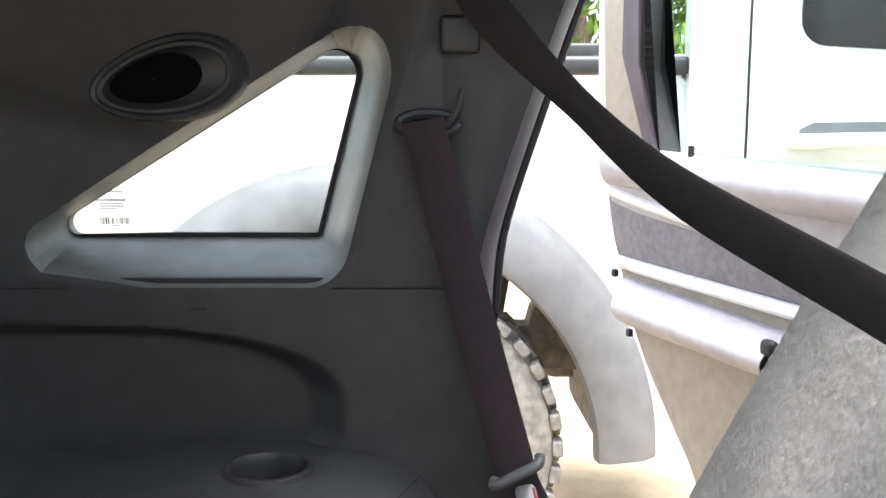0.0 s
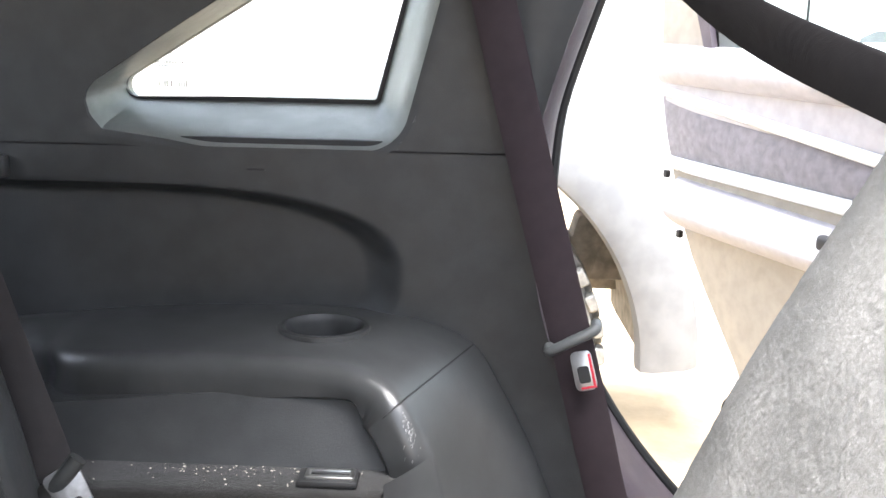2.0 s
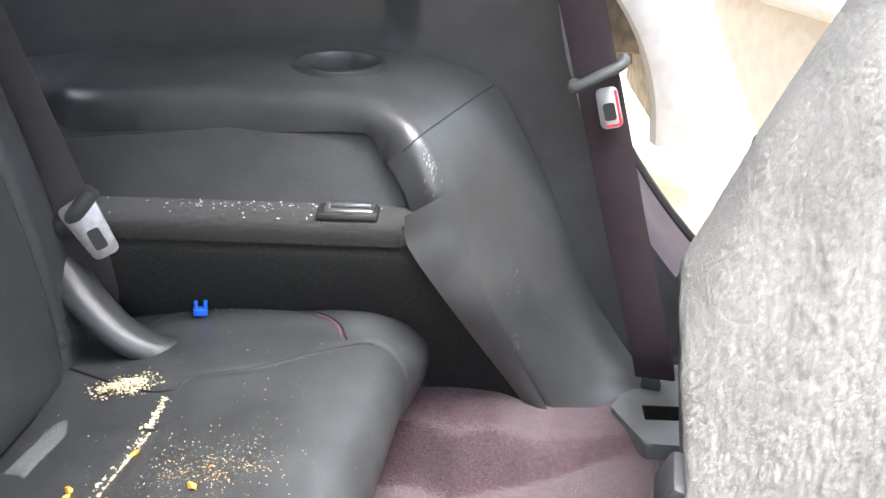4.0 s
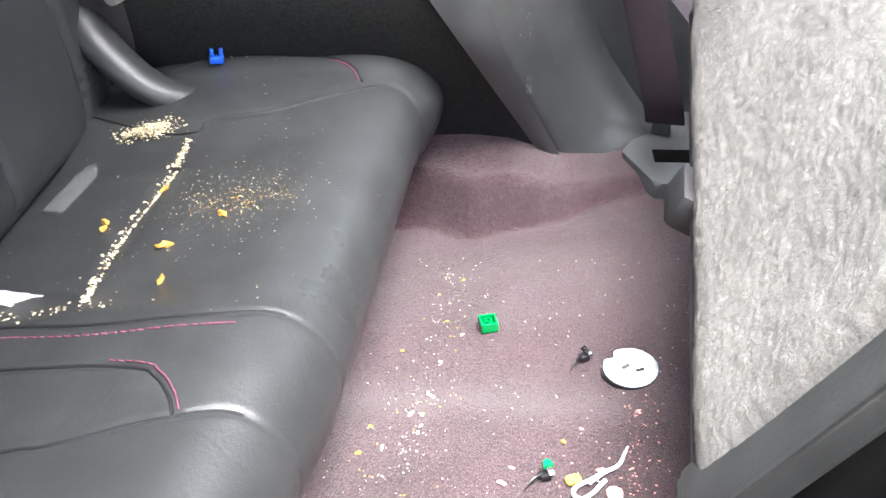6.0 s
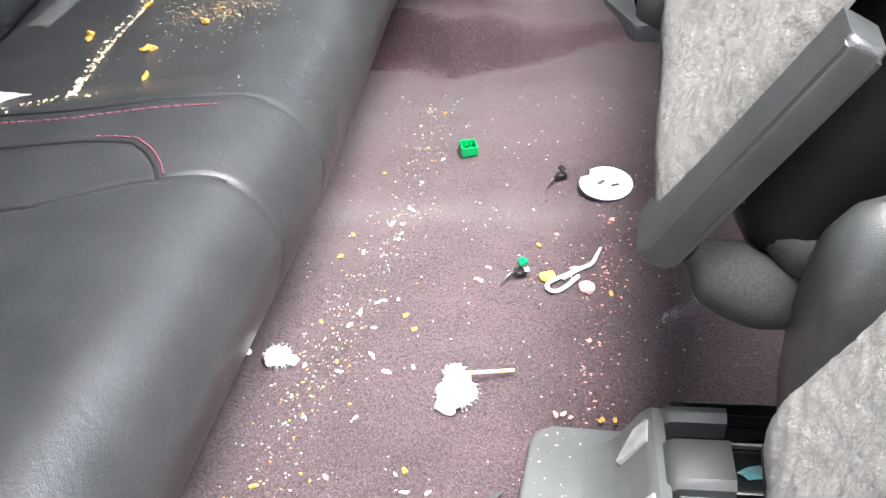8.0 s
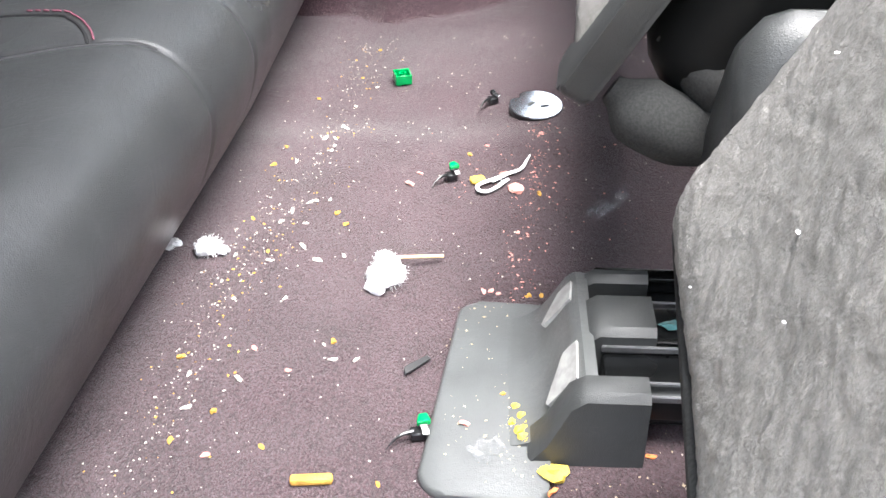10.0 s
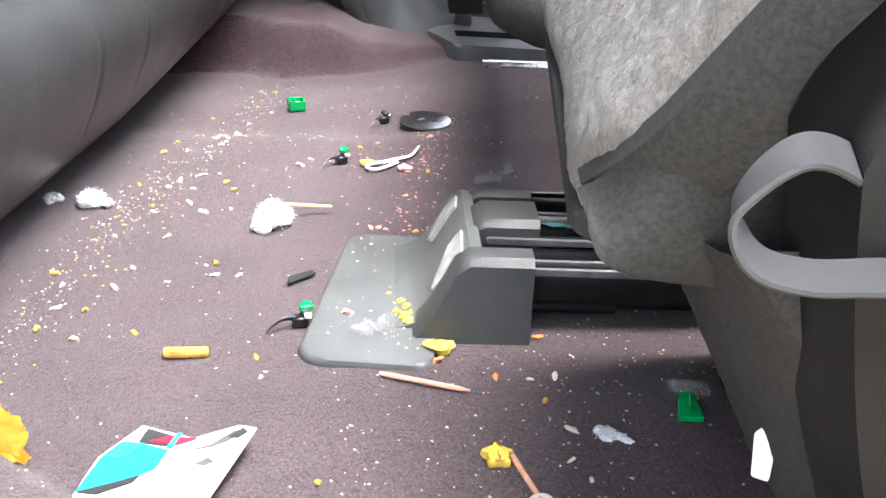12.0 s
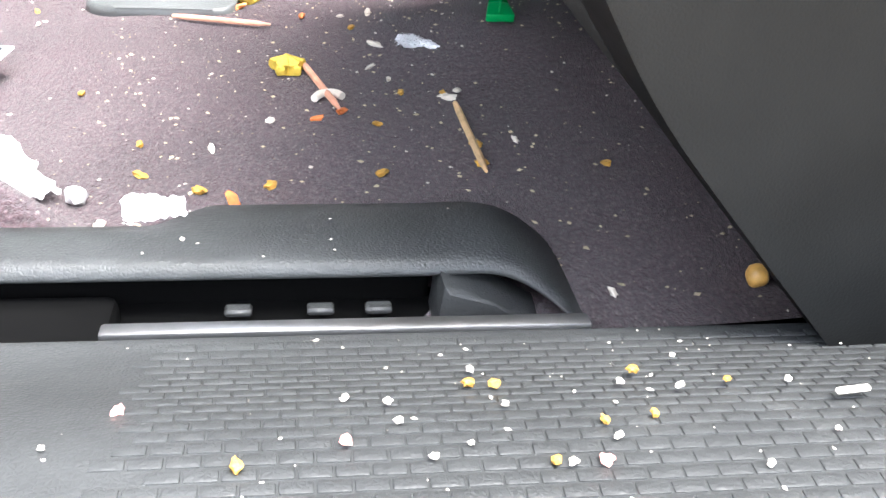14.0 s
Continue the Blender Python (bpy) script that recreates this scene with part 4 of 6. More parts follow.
FELT_LABEL = "second-row car seat tipped forward, light grey felt on its back"
seat_a, tiltm = seat_back(FELT_LABEL, 0.024, 0.975, 0.198, 0.62, lambda a: 0.327 - 0.125 * min(a, 0.148))
strip = prism(rounded([(-0.009, 0.302), (0.154, 0.280), (0.153, 0.312), (0.012, 0.332), (0.004, 0.345), (-0.009, 0.345)], [0.010, 0.004, 0.003, 0.003, 0.003, 0.003]), -0.009, 0.009, "z", 0.004, 3)
bmesh.ops.transform(strip, matrix=tiltm, verts=strip.verts[:])
part("edge_strip", strip, M_GREY_DARK, seat_a, "charcoal plastic edge strip")
part("lower_strip", box(0.016, 0.628, 0.022, 0.006, 3, m=tiltm @ pose(-0.002, 0.660, -0.008)), M_GREY_DARK, seat_a)
part("seat_pad", box(0.60, 0.66, 0.11, 0.035, 4, m=tiltm @ pose(0.31, 0.64, -0.075)), M_VINYL, seat_a)
part("red_piping", tube([tiltm @ Vector((0.02 + 0.6 * k / 20, 0.977, 0.004)) for k in range(21)], 0.0018, 6), M_RED, seat_a, "thin red piping")
lpa = smooth_line([(0.16, 0.985, -0.004), (0.150, 1.004, 0.006), (0.137, 1.008, 0.004), (0.130, 0.998, -0.002), (0.140, 0.986, -0.006)], 6)
part("strap_loop", ribbon([tiltm @ Vector(q) for q in lpa], [tiltm.to_3x3() @ Vector((0.1, 0.1, 1))] * len(lpa), 0.009, 0.0016), M_GREY_DARK, seat_a)
part("latch", box(0.030, 0.050, 0.034, 0.006, 2, m=tiltm @ pose(-0.004, 0.612, 0.002)), M_DARK, seat_a)

seat_b, tiltb = seat_back(FELT_LABEL, 0.075, 0.188, 0.195, 0.62, lambda a: -0.070 - 0.50 * min(a, 0.125) + 0.022 * step(0.030, 0.0, a))
hem = []
for k in range(41):
    a = 0.010 + 0.59 * k / 40
    y = -0.071 - 0.49 * min(max(a, 0.0), 0.125) + 0.018 * step(0.035, 0.005, a)
    hem.append([tiltb @ Vector((a + p, y + q, n)) for p, q, n in ((0, 0.010, 0.002), (0, 0.004, 0.010), (-0.001, -0.003, 0.009), (-0.001, -0.008, 0.002), (-0.001, -0.008, -0.010), (0, 0.006, -0.012))])
part("edge_hem", loft(hem), M_CLOTH, seat_b, "grey cloth hem round the felt")
part("lower_hem", box(0.010, 0.236, 0.018, 0.005, 3, m=tiltb @ pose(-0.003, 0.068, -0.006)), M_CLOTH, seat_b)
part("seat_pad", box(0.58, 0.22, 0.10, 0.035, 4, m=tiltb @ pose(0.32, 0.06, -0.075)), M_VINYL, seat_b)


def bolster():
    """Padded side of the seat below the felt's edge, its lower rim folded under."""
    low = smooth_line([(0.058, 0, 0.2055), (0.062, 0, 0.198), (0.070, 0, 0.194), (0.086, 0, 0.192), (0.099, 0, 0.1915), (0.105, 0, 0.196), (0.112, 0, 0.208), (0.150, 0, 0.285), (0.30, 0, 0.60)], 6)
    high = smooth_line([(0.060, 0, 0.207), (0.063, 0, 0.212), (0.070, 0, 0.228), (0.078, 0, 0.245), (0.088, 0, 0.265), (0.100, 0, 0.290), (0.115, 0, 0.320), (0.160, 0, 0.41), (0.25, 0, 0.60)], 6)
    n = len(low) - 1

    def f(u, v):
        p, q = low[round(u * n)], high[round(u * n)]
        if v < 0.3:
            t = v / 0.3
            w = p + Vector((0.010, 0.0, 0.008)) * (1 - t)
            return (w.x, -0.075 - 0.012 * math.sin(t * 1.5708) + 0.05 * (1 - t), w.z)
        t = (v - 0.3) / 0.7
        w = p.lerp(q, t)
        d = 0.006 * math.sin(t * math.pi) + 0.0012 * noise.noise((w.x * 60, w.z * 60, 3))
        return (w.x, -0.087 - d + 0.022 * (1 - step(0.0, 0.35, u)) * t, w.z)
    q = part("bolster", sheet(n, 24, f), M_CLOTH, seat_b, "padded dark grey seat side")
    q.matrix_local = seat_b.matrix_world.inverted()


bpy.context.view_layer.update()
bolster()

# ---- between and under the second-row seats ----
hinge = thing("seat_hinge_cover", "rounded black plastic hinge cover between the tipped seats", "hinge cover")
part("cover", loft([[(0.150 + dx, 0.268 + 0.030 * s * math.cos(a), 0.175 + s * 0.085 * math.sin(a)) for a in [math.tau * k / 24 for k in range(24)]] for dx, s in ((-0.014, 0.55), (-0.010, 0.8), (0.0, 0.95), (0.012, 1.0), (0.08, 1.0))]), M_GREY_DARK, hinge)
fold_line = smooth_line([(0.088, 0.312, 0.194), (0.112, 0.303, 0.180), (0.140, 0.300, 0.172), (0.180, 0.300, 0.178), (0.24, 0.30, 0.19)], 6)
part("folds", tube(fold_line, 0.020, 14, taper=[0.40 + 0.60 * step(0, 4, k) - 0.15 * bell(k - 12, 2.0) for k in range(len(fold_line))]), M_CLOTH, hinge)
part("folds", tube([p + Vector((0.024, 0.010, 0.026)) for p in fold_line], 0.022, 14, taper=[0.12 + 0.88 * step(0, 9, k) for k in range(len(fold_line))]), M_CLOTH, hinge)
part("foot", box(0.034, 0.034, 0.10, 0.010, 3, m=pose(0.192, 0.285, 0.075, 0, 12, -8)), M_GREY_DARK, hinge)


def rail_cover():
    e = thing("rail_cover", "charcoal plastic seat-rail end cover lying on the carpet, dusted with crumbs", "rail cover")
    rot = pose(0.0, 0.27, 0.006, 0, -1.0, -2.5)
    plate = rounded([(-0.010, -0.086), (0.062, -0.092), (0.078, 0.077), (0.012, 0.080)], [0.016, 0.010, 0.006, 0.012])
    plate = [(x - 0.006 * math.sin((y + 0.09) / 0.18 * 3.14) * step(0.03, -0.005, x), y) for x, y in plate]
    p = part("plate", prism(plate, -0.004, 0.006, "z", 0.0035, 3), M_GREY, e)
    p.matrix_local = rot

    def hood(y0, y1, x0, x1, top, draft):
        """A bonnet over a rail: sloping front, drafted near side, open at the back."""
        ring = []
        for x, t in ((x0 - 0.026, 0.10), (x0 - 0.016, 0.35), (x0 - 0.004, 0.88), (x0 + 0.004, 1.0), (x1, 1.0)):
            z = 0.003 + (top - 0.003) * t
            r = 0.004
            ring.append([(x, y0 - draft, 0.0), (x, y0 - draft * (1 - t) - 0.001, z - r), (x, y0 + r - draft * (1 - t), z), (x, y1 - r, z), (x, y1, z - r), (x, y1, 0.0)])
        bm = loft(ring)
        return bm
    for y0, y1, x0, x1, top, draft in ((-0.055, -0.034, 0.078, 0.117, 0.052, 0.006), (0.0, 0.037, 0.090, 0.127, 0.052, 0.004), (0.052, 0.064, 0.090, 0.128, 0.051, 0.002)):
        q = part("hood", hood(y0, y1, x0, x1, top, draft), M_GREY_DARK, e)
        q.matrix_local = rot
    rise = [(p.x, p.y) for p in smooth_line([(0.040, 0.0055, 0), (0.052, 0.009, 0), (0.062, 0.0165, 0), (0.070, 0.029, 0), (0.077, 0.042, 0), (0.083, 0.048, 0)], 4)]
    web = prism(rise + [(0.090, 0.047), (0.090, 0.0), (0.040, 0.0)], -0.050, 0.062, "y", 0.0015, 2)
    q = part("ramp", web, M_GREY, e)
    q.matrix_local = rot
    for y0, y1 in ((-0.034, -0.004), (0.036, 0.052)):
        bm = bmesh.new()
        pts = [(0.0805, y1, 0.0465), (0.0790, y0, 0.0450), (0.0645, y0 + 0.001, 0.0215), (0.0635, y0 + 0.004, 0.0200), (0.0735, y1, 0.0365)]
        top = [bm.verts.new((x - 0.0012, y, z + 0.0010)) for x, y, z in pts]
        low = [bm.verts.new((x + 0.003, y, z - 0.003)) for x, y, z in pts]
        bm.faces.new(top)
        for i in range(5):
            bm.faces.new((top[i], low[i], low[(i + 1) % 5], top[(i + 1) % 5]))
        # Painted pale because this slope faces up into the light.
        q = part("lit_facet", bm, M_FACET, e, "pale facet, light put into its colour", smooth=False)
        q.matrix_local = rot
    return rot


RC = rail_cover()


def rails():
    e = thing("seat_rail", "black greased steel seat slide rails running under the seat", "seat rail")
    for y, z, w, h in ((-0.016, 0.024, 0.030, 0.026), (-0.037, 0.031, 0.010, 0.020), (0.018, 0.034, 0.034, 0.018), (0.050, 0.017, 0.024, 0.034), (0.066, 0.036, 0.012, 0.018)):
        q = part("rail", box(0.62, w, h, 0.003, 2, m=pose(0.405, y, z)), M_RAIL, e)
        q.matrix_local = RC
    for y in (-0.032, -0.002, 0.040, -0.043):
        q = part("rail_lip", box(0.62, 0.0022, 0.005, 0.0008, 1, m=pose(0.405, y, 0.040)), M_STEEL, e)
        q.matrix_local = RC
    q = part("rail_rod", tube([(0.10, -0.030, 0.013), (0.168, -0.030, 0.013), (0.170, -0.030, 0.0125)], 0.0042, 10), M_RAIL, e)
    q.matrix_local = RC
    for k, (x, y) in enumerate(((0.165, -0.016), (0.145, 0.018), (0.155, 0.020))):
        q = part("grease", lump(0.008, 50 + k, 0.6, 2, (1.6, 0.8, 0.15)), M_GREASE, e, "smear of teal grease")
        q.matrix_local = RC @ pose(x, y, (0.034, 0.043, 0.043)[k])


rails()


def seat_skirt():
    """Cloth-covered underside of the near seat sloping forward to the floor, and its side shield."""
    e = thing("seat_skirt", "grey cloth skirt under the tipped seat with a plastic side shield", "seat skirt")

    edge = smooth_line([(0.074, 0.198, 0), (0.077, 0.194, 0), (0.081, 0.189, 0), (0.091, 0.169, 0), (0.102, 0.150, 0), (0.113, 0.130, 0), (0.124, 0.112, 0), (0.140, 0.092, 0), (0.172, 0.056, 0), (0.206, 0.020, 0), (0.218, 0.005, 0)], 5)

    def f(u, v):
        y = -0.046 + 0.231 * u
        p = edge[round(v * (len(edge) - 1))]
        k = 1.0
        x = p.x + 0.15 * (y + 0.105) + 0.006 * (1 - k) ** 2 + 0.0022 * noise.noise((y * 30, v * 9, 0)) + 0.0010 * noise.noise((y * 160, v * 60, 2))
        return (x, y, p.y - 0.012 * step(-0.02, 0.18, y) + 0.0010 * noise.noise((y * 140, v * 70, 9)))
    bm = sheet(110, len(edge) - 1, f)
    bmesh.ops.solidify(bm, geom=bm.faces[:], thickness=0.006)
    part("skirt", bm, M_CLOTH, e)
    rim = smooth_line([(0.084, 0.216, 0), (0.092, 0.204, 0), (0.106, 0.184, 0), (0.122, 0.160, 0), (0.132, 0.142, 0), (0.143, 0.120, 0), (0.154, 0.100, 0), (0.170, 0.078, 0), (0.192, 0.052, 0), (0.222, 0.016, 0), (0.232, 0.004, 0)], 5)

    def cheek(u, v):
        i = round(v * (len(edge) - 1))
        a, b = edge[i], rim[i]
        if u > 0.77:
            return (b.x + 0.20 * (u - 0.77), -0.118, b.y)
        u = u / 0.77
        t = math.sin(u * 1.5708)
        x = a.x + 0.0088 + (b.x - a.x - 0.0088) * (1 - math.cos(u * 1.5708))
        return (x + 0.0009 * noise.noise((u * 26, v * 60, 4)), -0.046 - 0.072 * t, a.y + (b.y - a.y) * u + 0.0009 * noise.noise((u * 26, v * 60, 1)))
    part("skirt_side", sheet(39, len(edge) - 1, cheek), M_CLOTH, e)
    out = [(p.x, p.y) for p in smooth_line([(0.086, 0.246, 0), (0.091, 0.218, 0), (0.100, 0.185, 0), (0.113, 0.152, 0), (0.127, 0.125, 0), (0.145, 0.095, 0), (0.168, 0.067, 0), (0.212, 0.017, 0)], 5)] + [(0.60, 0.016), (0.60, 0.55), (0.20, 0.52)]
    part("side_shield", prism(out, -0.142, -0.1105, "y", 0.006, 3), M_VINYL, e, "smooth dark side shield")
    tag = part("care_tag", prism(rounded([(-0.0022, -0.0125), (0.0026, -0.0120), (0.0034, 0.0060), (0.0004, 0.0130), (-0.0022, 0.0080)], 0.0012), -0.0004, 0.0004, "y"), M_PAPER, e, "small white cloth label")
    wide, tall = Vector((0.80, -0.60, 0.0)), Vector((-0.42, -0.2, 0.86))
    tall = (tall - wide * tall.dot(wide)).normalized()
    thick = tall.cross(wide)
    tag.matrix_local = Matrix(((wide.x, thick.x, tall.x, 0.1150), (wide.y, thick.y, tall.y, -0.0775), (wide.z, thick.z, tall.z, 0.1405), (0, 0, 0, 1)))
    lp = smooth_line([(0.108, -0.125, 0.228), (0.088, -0.138, 0.2405), (0.077, -0.143, 0.2445), (0.069, -0.146, 0.2415), (0.0645, -0.148, 0.235), (0.068, -0.150, 0.2285), (0.077, -0.151, 0.2262), (0.092, -0.149, 0.2255), (0.112, -0.140, 0.220)], 6)
    part("pull_strap", ribbon(lp, [(0.35, 0.85, 0.3)] * len(lp), 0.008, 0.0014), M_STRAP, e, "shiny grey pull strap loop")


seat_skirt()

far_plate = thing("floor_anchor_cover", "light grey slotted plastic anchor cover at the door sill", "anchor cover")
pl = prism(rounded([(0.105, 0.935), (0.135, 0.865), (0.34, 0.855), (0.34, 1.03), (0.160, 1.035)], 0.01), 0.020, 0.046, "z", 0.004, 3)
part("cover", pl, M_ANCHOR, far_plate)
# Black inlay painted as the shade inside the slot.
part("slot", box(0.13, 0.028, 0.004, 0.001, 1, m=pose(0.205, 0.925, 0.0452)), M_SHADE, far_plate)
part("bar", tube([(0.165, 0.840, 0.026), (0.34, 0.842, 0.028)], 0.010, 12), M_CHROME, far_plate, "bright steel bar")
far_plate.matrix_world = pose(0.012, 0.075, -0.040)

# ---- near sill ----
sill = thing("door_sill", "charcoal plastic door sill plate with a scale pattern and a raised grab bar", "door sill")


def sill_z(y):
    return 0.010 + 0.0225 * step(-0.119, -0.1225, y) + 0.0135 * step(-0.123, -0.180, y)


part("sill_plate", sheet(60, 100, lambda u, v: (-0.35 + 0.75 * u, -0.108 - 0.20 * v, sill_z(-0.108 - 0.20 * v) - 0.05 * step(0.85, 1.0, v))), M_SILL, sill)
bm = bmesh.new()
for r in range(22):
    for c in range(37):
        x = 0.046 + 0.0064 * (c + 0.5 * (r % 2))
        y = -0.128 - 0.0037 * r
        if 0.046 + 0.012 * noise.noise((r * 0.7, 3, 1)) < x < 0.27:
            box(0.0060, 0.0031, 0.0011, 0.0004, 2, m=pose(x, y, sill_z(y) - 0.00020, math.degrees(math.atan((sill_z(y + 0.001) - sill_z(y - 0.001)) / 0.002)), 0, 0), bm=bm)
sc = part("scale_pattern", bm, M_SILL, sill)
sc["kind"] = "stuff"


def grab_bar():
    """Hooded bar: domed top, open slot below facing the door."""
    top = smooth_line([(0, -0.034, 0.004), (0, -0.040, 0.018), (0, -0.052, 0.028), (0, -0.072, 0.032), (0, -0.086, 0.032), (0, -0.0905, 0.030), (0, -0.0905, 0.027), (0, -0.080, 0.026)], 5)

    def f(u, v):
        k = v * (len(top) - 1)
        i = min(int(k), len(top) - 2)
        p = top[i].lerp(top[i + 1], k - i)
        x = -0.034 + 0.201 * u
        e = max(step(0.108, 0.166, x), 0.93 * step(0.002, -0.034, x))
        return (x + (0.004 if x > 0.05 else -0.004) * e * (-p.y - 0.02) * 10, p.y - 0.012 * step(0.055, 0.035, x) * step(-0.080, -0.05, p.y) - 0.016 * step(0.125, 0.166, x) * step(-0.055, -0.085, p.y), p.z * (1 - e ** 2.6) + 0.004 * e)
    bm = sheet(90, len(top) - 1, f)
    bmesh.ops.solidify(bm, geom=bm.faces[:], thickness=0.003)
    return bm


# Same plastic as the sill plate; light on the bar is its paler grey.
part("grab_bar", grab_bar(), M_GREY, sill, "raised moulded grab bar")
# Black boxes that paint the shade under the bar's lip.
part("slot_back", box(0.135, 0.008, 0.026, 0.001, 1, m=pose(0.045, -0.076, 0.013)), M_SHADE, sill)
part("slot_floor", box(0.40, 0.046, 0.006, 0.001, 1, m=pose(0.06, -0.0965, 0.0105)), M_SHADE, sill)
part("slot_end", box(0.075, 0.022, 0.021, 0.003, 2, m=pose(-0.006, -0.096, 0.010)), M_SHADE, sill)
part("slot_end", prism([(0.112, 0.010), (0.150, 0.010), (0.128, 0.022), (0.114, 0.029)], -0.098, -0.080, "y", 0.002, 2), M_GREY_DARK, sill)
part("slot_rail", box(0.115, 0.005, 0.0035, 0.001, 2, m=pose(0.090, -0.1165, 0.029)), M_CHROME, sill, "bright steel strip in the slot")
for x in (0.062, 0.083, 0.098):
    part("slot_tab", box(0.007, 0.004, 0.002, 0.0006, 1, m=pose(x, -0.092, 0.0185)), M_GREY_DARK, sill)
# Black box painted as the shade between bar and sill.
part("sill_gap_shade", box(0.30, 0.018, 0.012, 0.001, 1, m=pose(0.28, -0.1125, 0.012)), M_SHADE, sill)
sill.matrix_world = pose(0.08, -0.1, 0, 0, 0, -2.7) @ pose(-0.08, 0.1, 0)

# ---- far door, swung open ----
HINGE, REAR = Vector((0.80, 1.13, 0)), Vector((0.375, 2.15, 0))
door = thing("car_door", "rear car door swung wide open, beige and grey inner trim", "car door")
DD = (REAR - HINGE).normalized()
DN = Vector((-DD.y, DD.x, 0))
if DN.x > 0:
    DN = -DN
DOOR = Matrix(((DD.x, DN.x, 0, HINGE.x), (DD.y, DN.y, 0, HINGE.y), (0, 0, 1, 0), (0, 0, 0, 1)))
DL = (REAR - HINGE).length


def door_end(z):
    """How far the door trim reaches from its hinge at height z."""
    return float(np.interp(z, (-0.3, 0.04, 0.17, 0.26, 0.39, 0.57, 0.65), (0.62, 0.82, 0.95, 1.033, 1.104, 1.168, 1.19)))


def door_band(z0, z1, depth, lo, drop=0.0, fall=0.0, cut=0.0, power=0.5):
    """A moulded strip of the door's inner face; drop and fall lower its top and bottom towards the hinge."""
    def f(u, v):
        t = math.sin(v * math.pi) ** power if 0 < v < 1 else 0.0
        zr = z0 + (z1 - z0) * v
        x = lo + (door_end(zr) - cut - lo) * u
        return (x, depth * t * min(1.0, (1 - u) * 9 + 0.15) ** 0.6, zr - (fall + (drop - fall) * v) * (1 - u))
    return sheet(40, 12, f)


for nm, bm, material, lab in (
    ("door_top", door_band(0.570, 0.655, 0.050, 0.05, 0.01, 0.0), M_LILAC, "pale grey padded door top"),
    ("trim_strip", door_band(0.546, 0.572, 0.022, 0.05, 0.11, 0.11, -0.004), M_WHITE, "thin pale strip"),
    ("suede_insert", door_band(0.424, 0.552, 0.014, 0.05, 0.11, 0.0), M_SUEDE, "grey suede insert"),
    ("lower_strip", door_band(0.398, 0.426, 0.026, 0.05, 0.0, 0.0), M_WHITE, "thin pale strip"),
    ("arm_pad", door_band(0.290, 0.388, 0.085, 0.56, 0.01, 0.0, 0.02, 0.6), M_LILAC, "pale grey padded door armrest"),
    ("door_pocket", door_band(-0.27, 0.400, 0.012, 0.05, 0, 0, 0, 0.2), M_BEIGE, "beige lower door trim"),
    ("upper_fill", door_band(0.50, 0.600, 0.010, 0.05, 0, 0, 0.01, 0.2), M_LILAC, ""),
):
    q = part(nm, bm, material, door, lab)
    q.matrix_local = DOOR
shell = sheet(4, 40, lambda u, v: (0.02 + (door_end(-0.29 + 0.94 * v) + 0.030 + 0.10 * step(0.45, 0.05, -0.29 + 0.94 * v) - 0.02) * u, -0.045, -0.29 + 0.94 * v))
bmesh.ops.solidify(shell, geom=shell.faces[:], thickness=0.07)
q = part("door_shell", shell, M_WPAINT, door, "white painted door shell")
q.matrix_local = DOOR
for nm, out, y0, y1, material in (
    ("frame_edge", [(1.232, 1.12), (1.222, 0.63), (1.165, 0.63), (1.198, 1.12)], -0.050, -0.004, M_WPAINT),
    ("window_frame", [(1.204, 1.12), (1.172, 0.63), (1.012, 0.645), (1.108, 0.84), (1.106, 1.12)], -0.045, 0.006, M_BEIGE),
    ("frame_trim", [(1.108, 1.12), (1.110, 0.84), (1.014, 0.645), (0.975, 0.645), (1.050, 0.82), (1.054, 1.12)], -0.045, 0.012, M_PILLAR),
    ("frame_seal", [(1.056, 1.12), (1.052, 0.82), (0.977, 0.645), (0.967, 0.645), (1.042, 0.82), (1.044, 1.12)], -0.045, 0.004, M_TWINE),
    ("top_frame", [(0.0, 1.06), (1.20, 1.06), (1.20, 1.12), (0.0, 1.12)], -0.045, 0.003, M_BEIGE),
):
    q = part(nm, prism(out, y0, y1, "y", 0.006, 2), material, door)
    q.matrix_local = DOOR
q = part("pane", box(DL - 0.09, 0.004, 0.42, m=pose((DL - 0.05) / 2, -0.035, 0.85)), M_TINT, door, "faintly green tinted glass")
q.matrix_local = DOOR
q.visible_shadow = False
for z in (0.392, 0.278):
    q = part("door_clip", box(0.013, 0.012, 0.016, 0.003, 2, m=pose(door_end(z) - 0.010, 0.022, z)), M_DARK, door)
    q.matrix_local = DOOR
q = part("pull_cup", box(0.032, 0.02, 0.028, 0.009, 3, m=pose(0.560, 0.066, 0.362)), M_DARK, door)
q.matrix_local = DOOR
q = part("lock_pin", tube([(0.861, 0.012, 0.640), (0.861, 0.012, 0.668)], 0.006, 8), M_DARK, door)
q.matrix_local = DOOR

# ---- parked truck ----
TY = 2.80
K = TY / 3.05
truck = thing("pickup_truck", "white pickup truck with dusty grey wheel-arch flares, parked alongside", "pickup truck")
AC, R_OUT, R_IN = (-0.215, -0.244), 0.822, 0.645


def tz(z):
    return 0.78 + (z - 0.78) * K


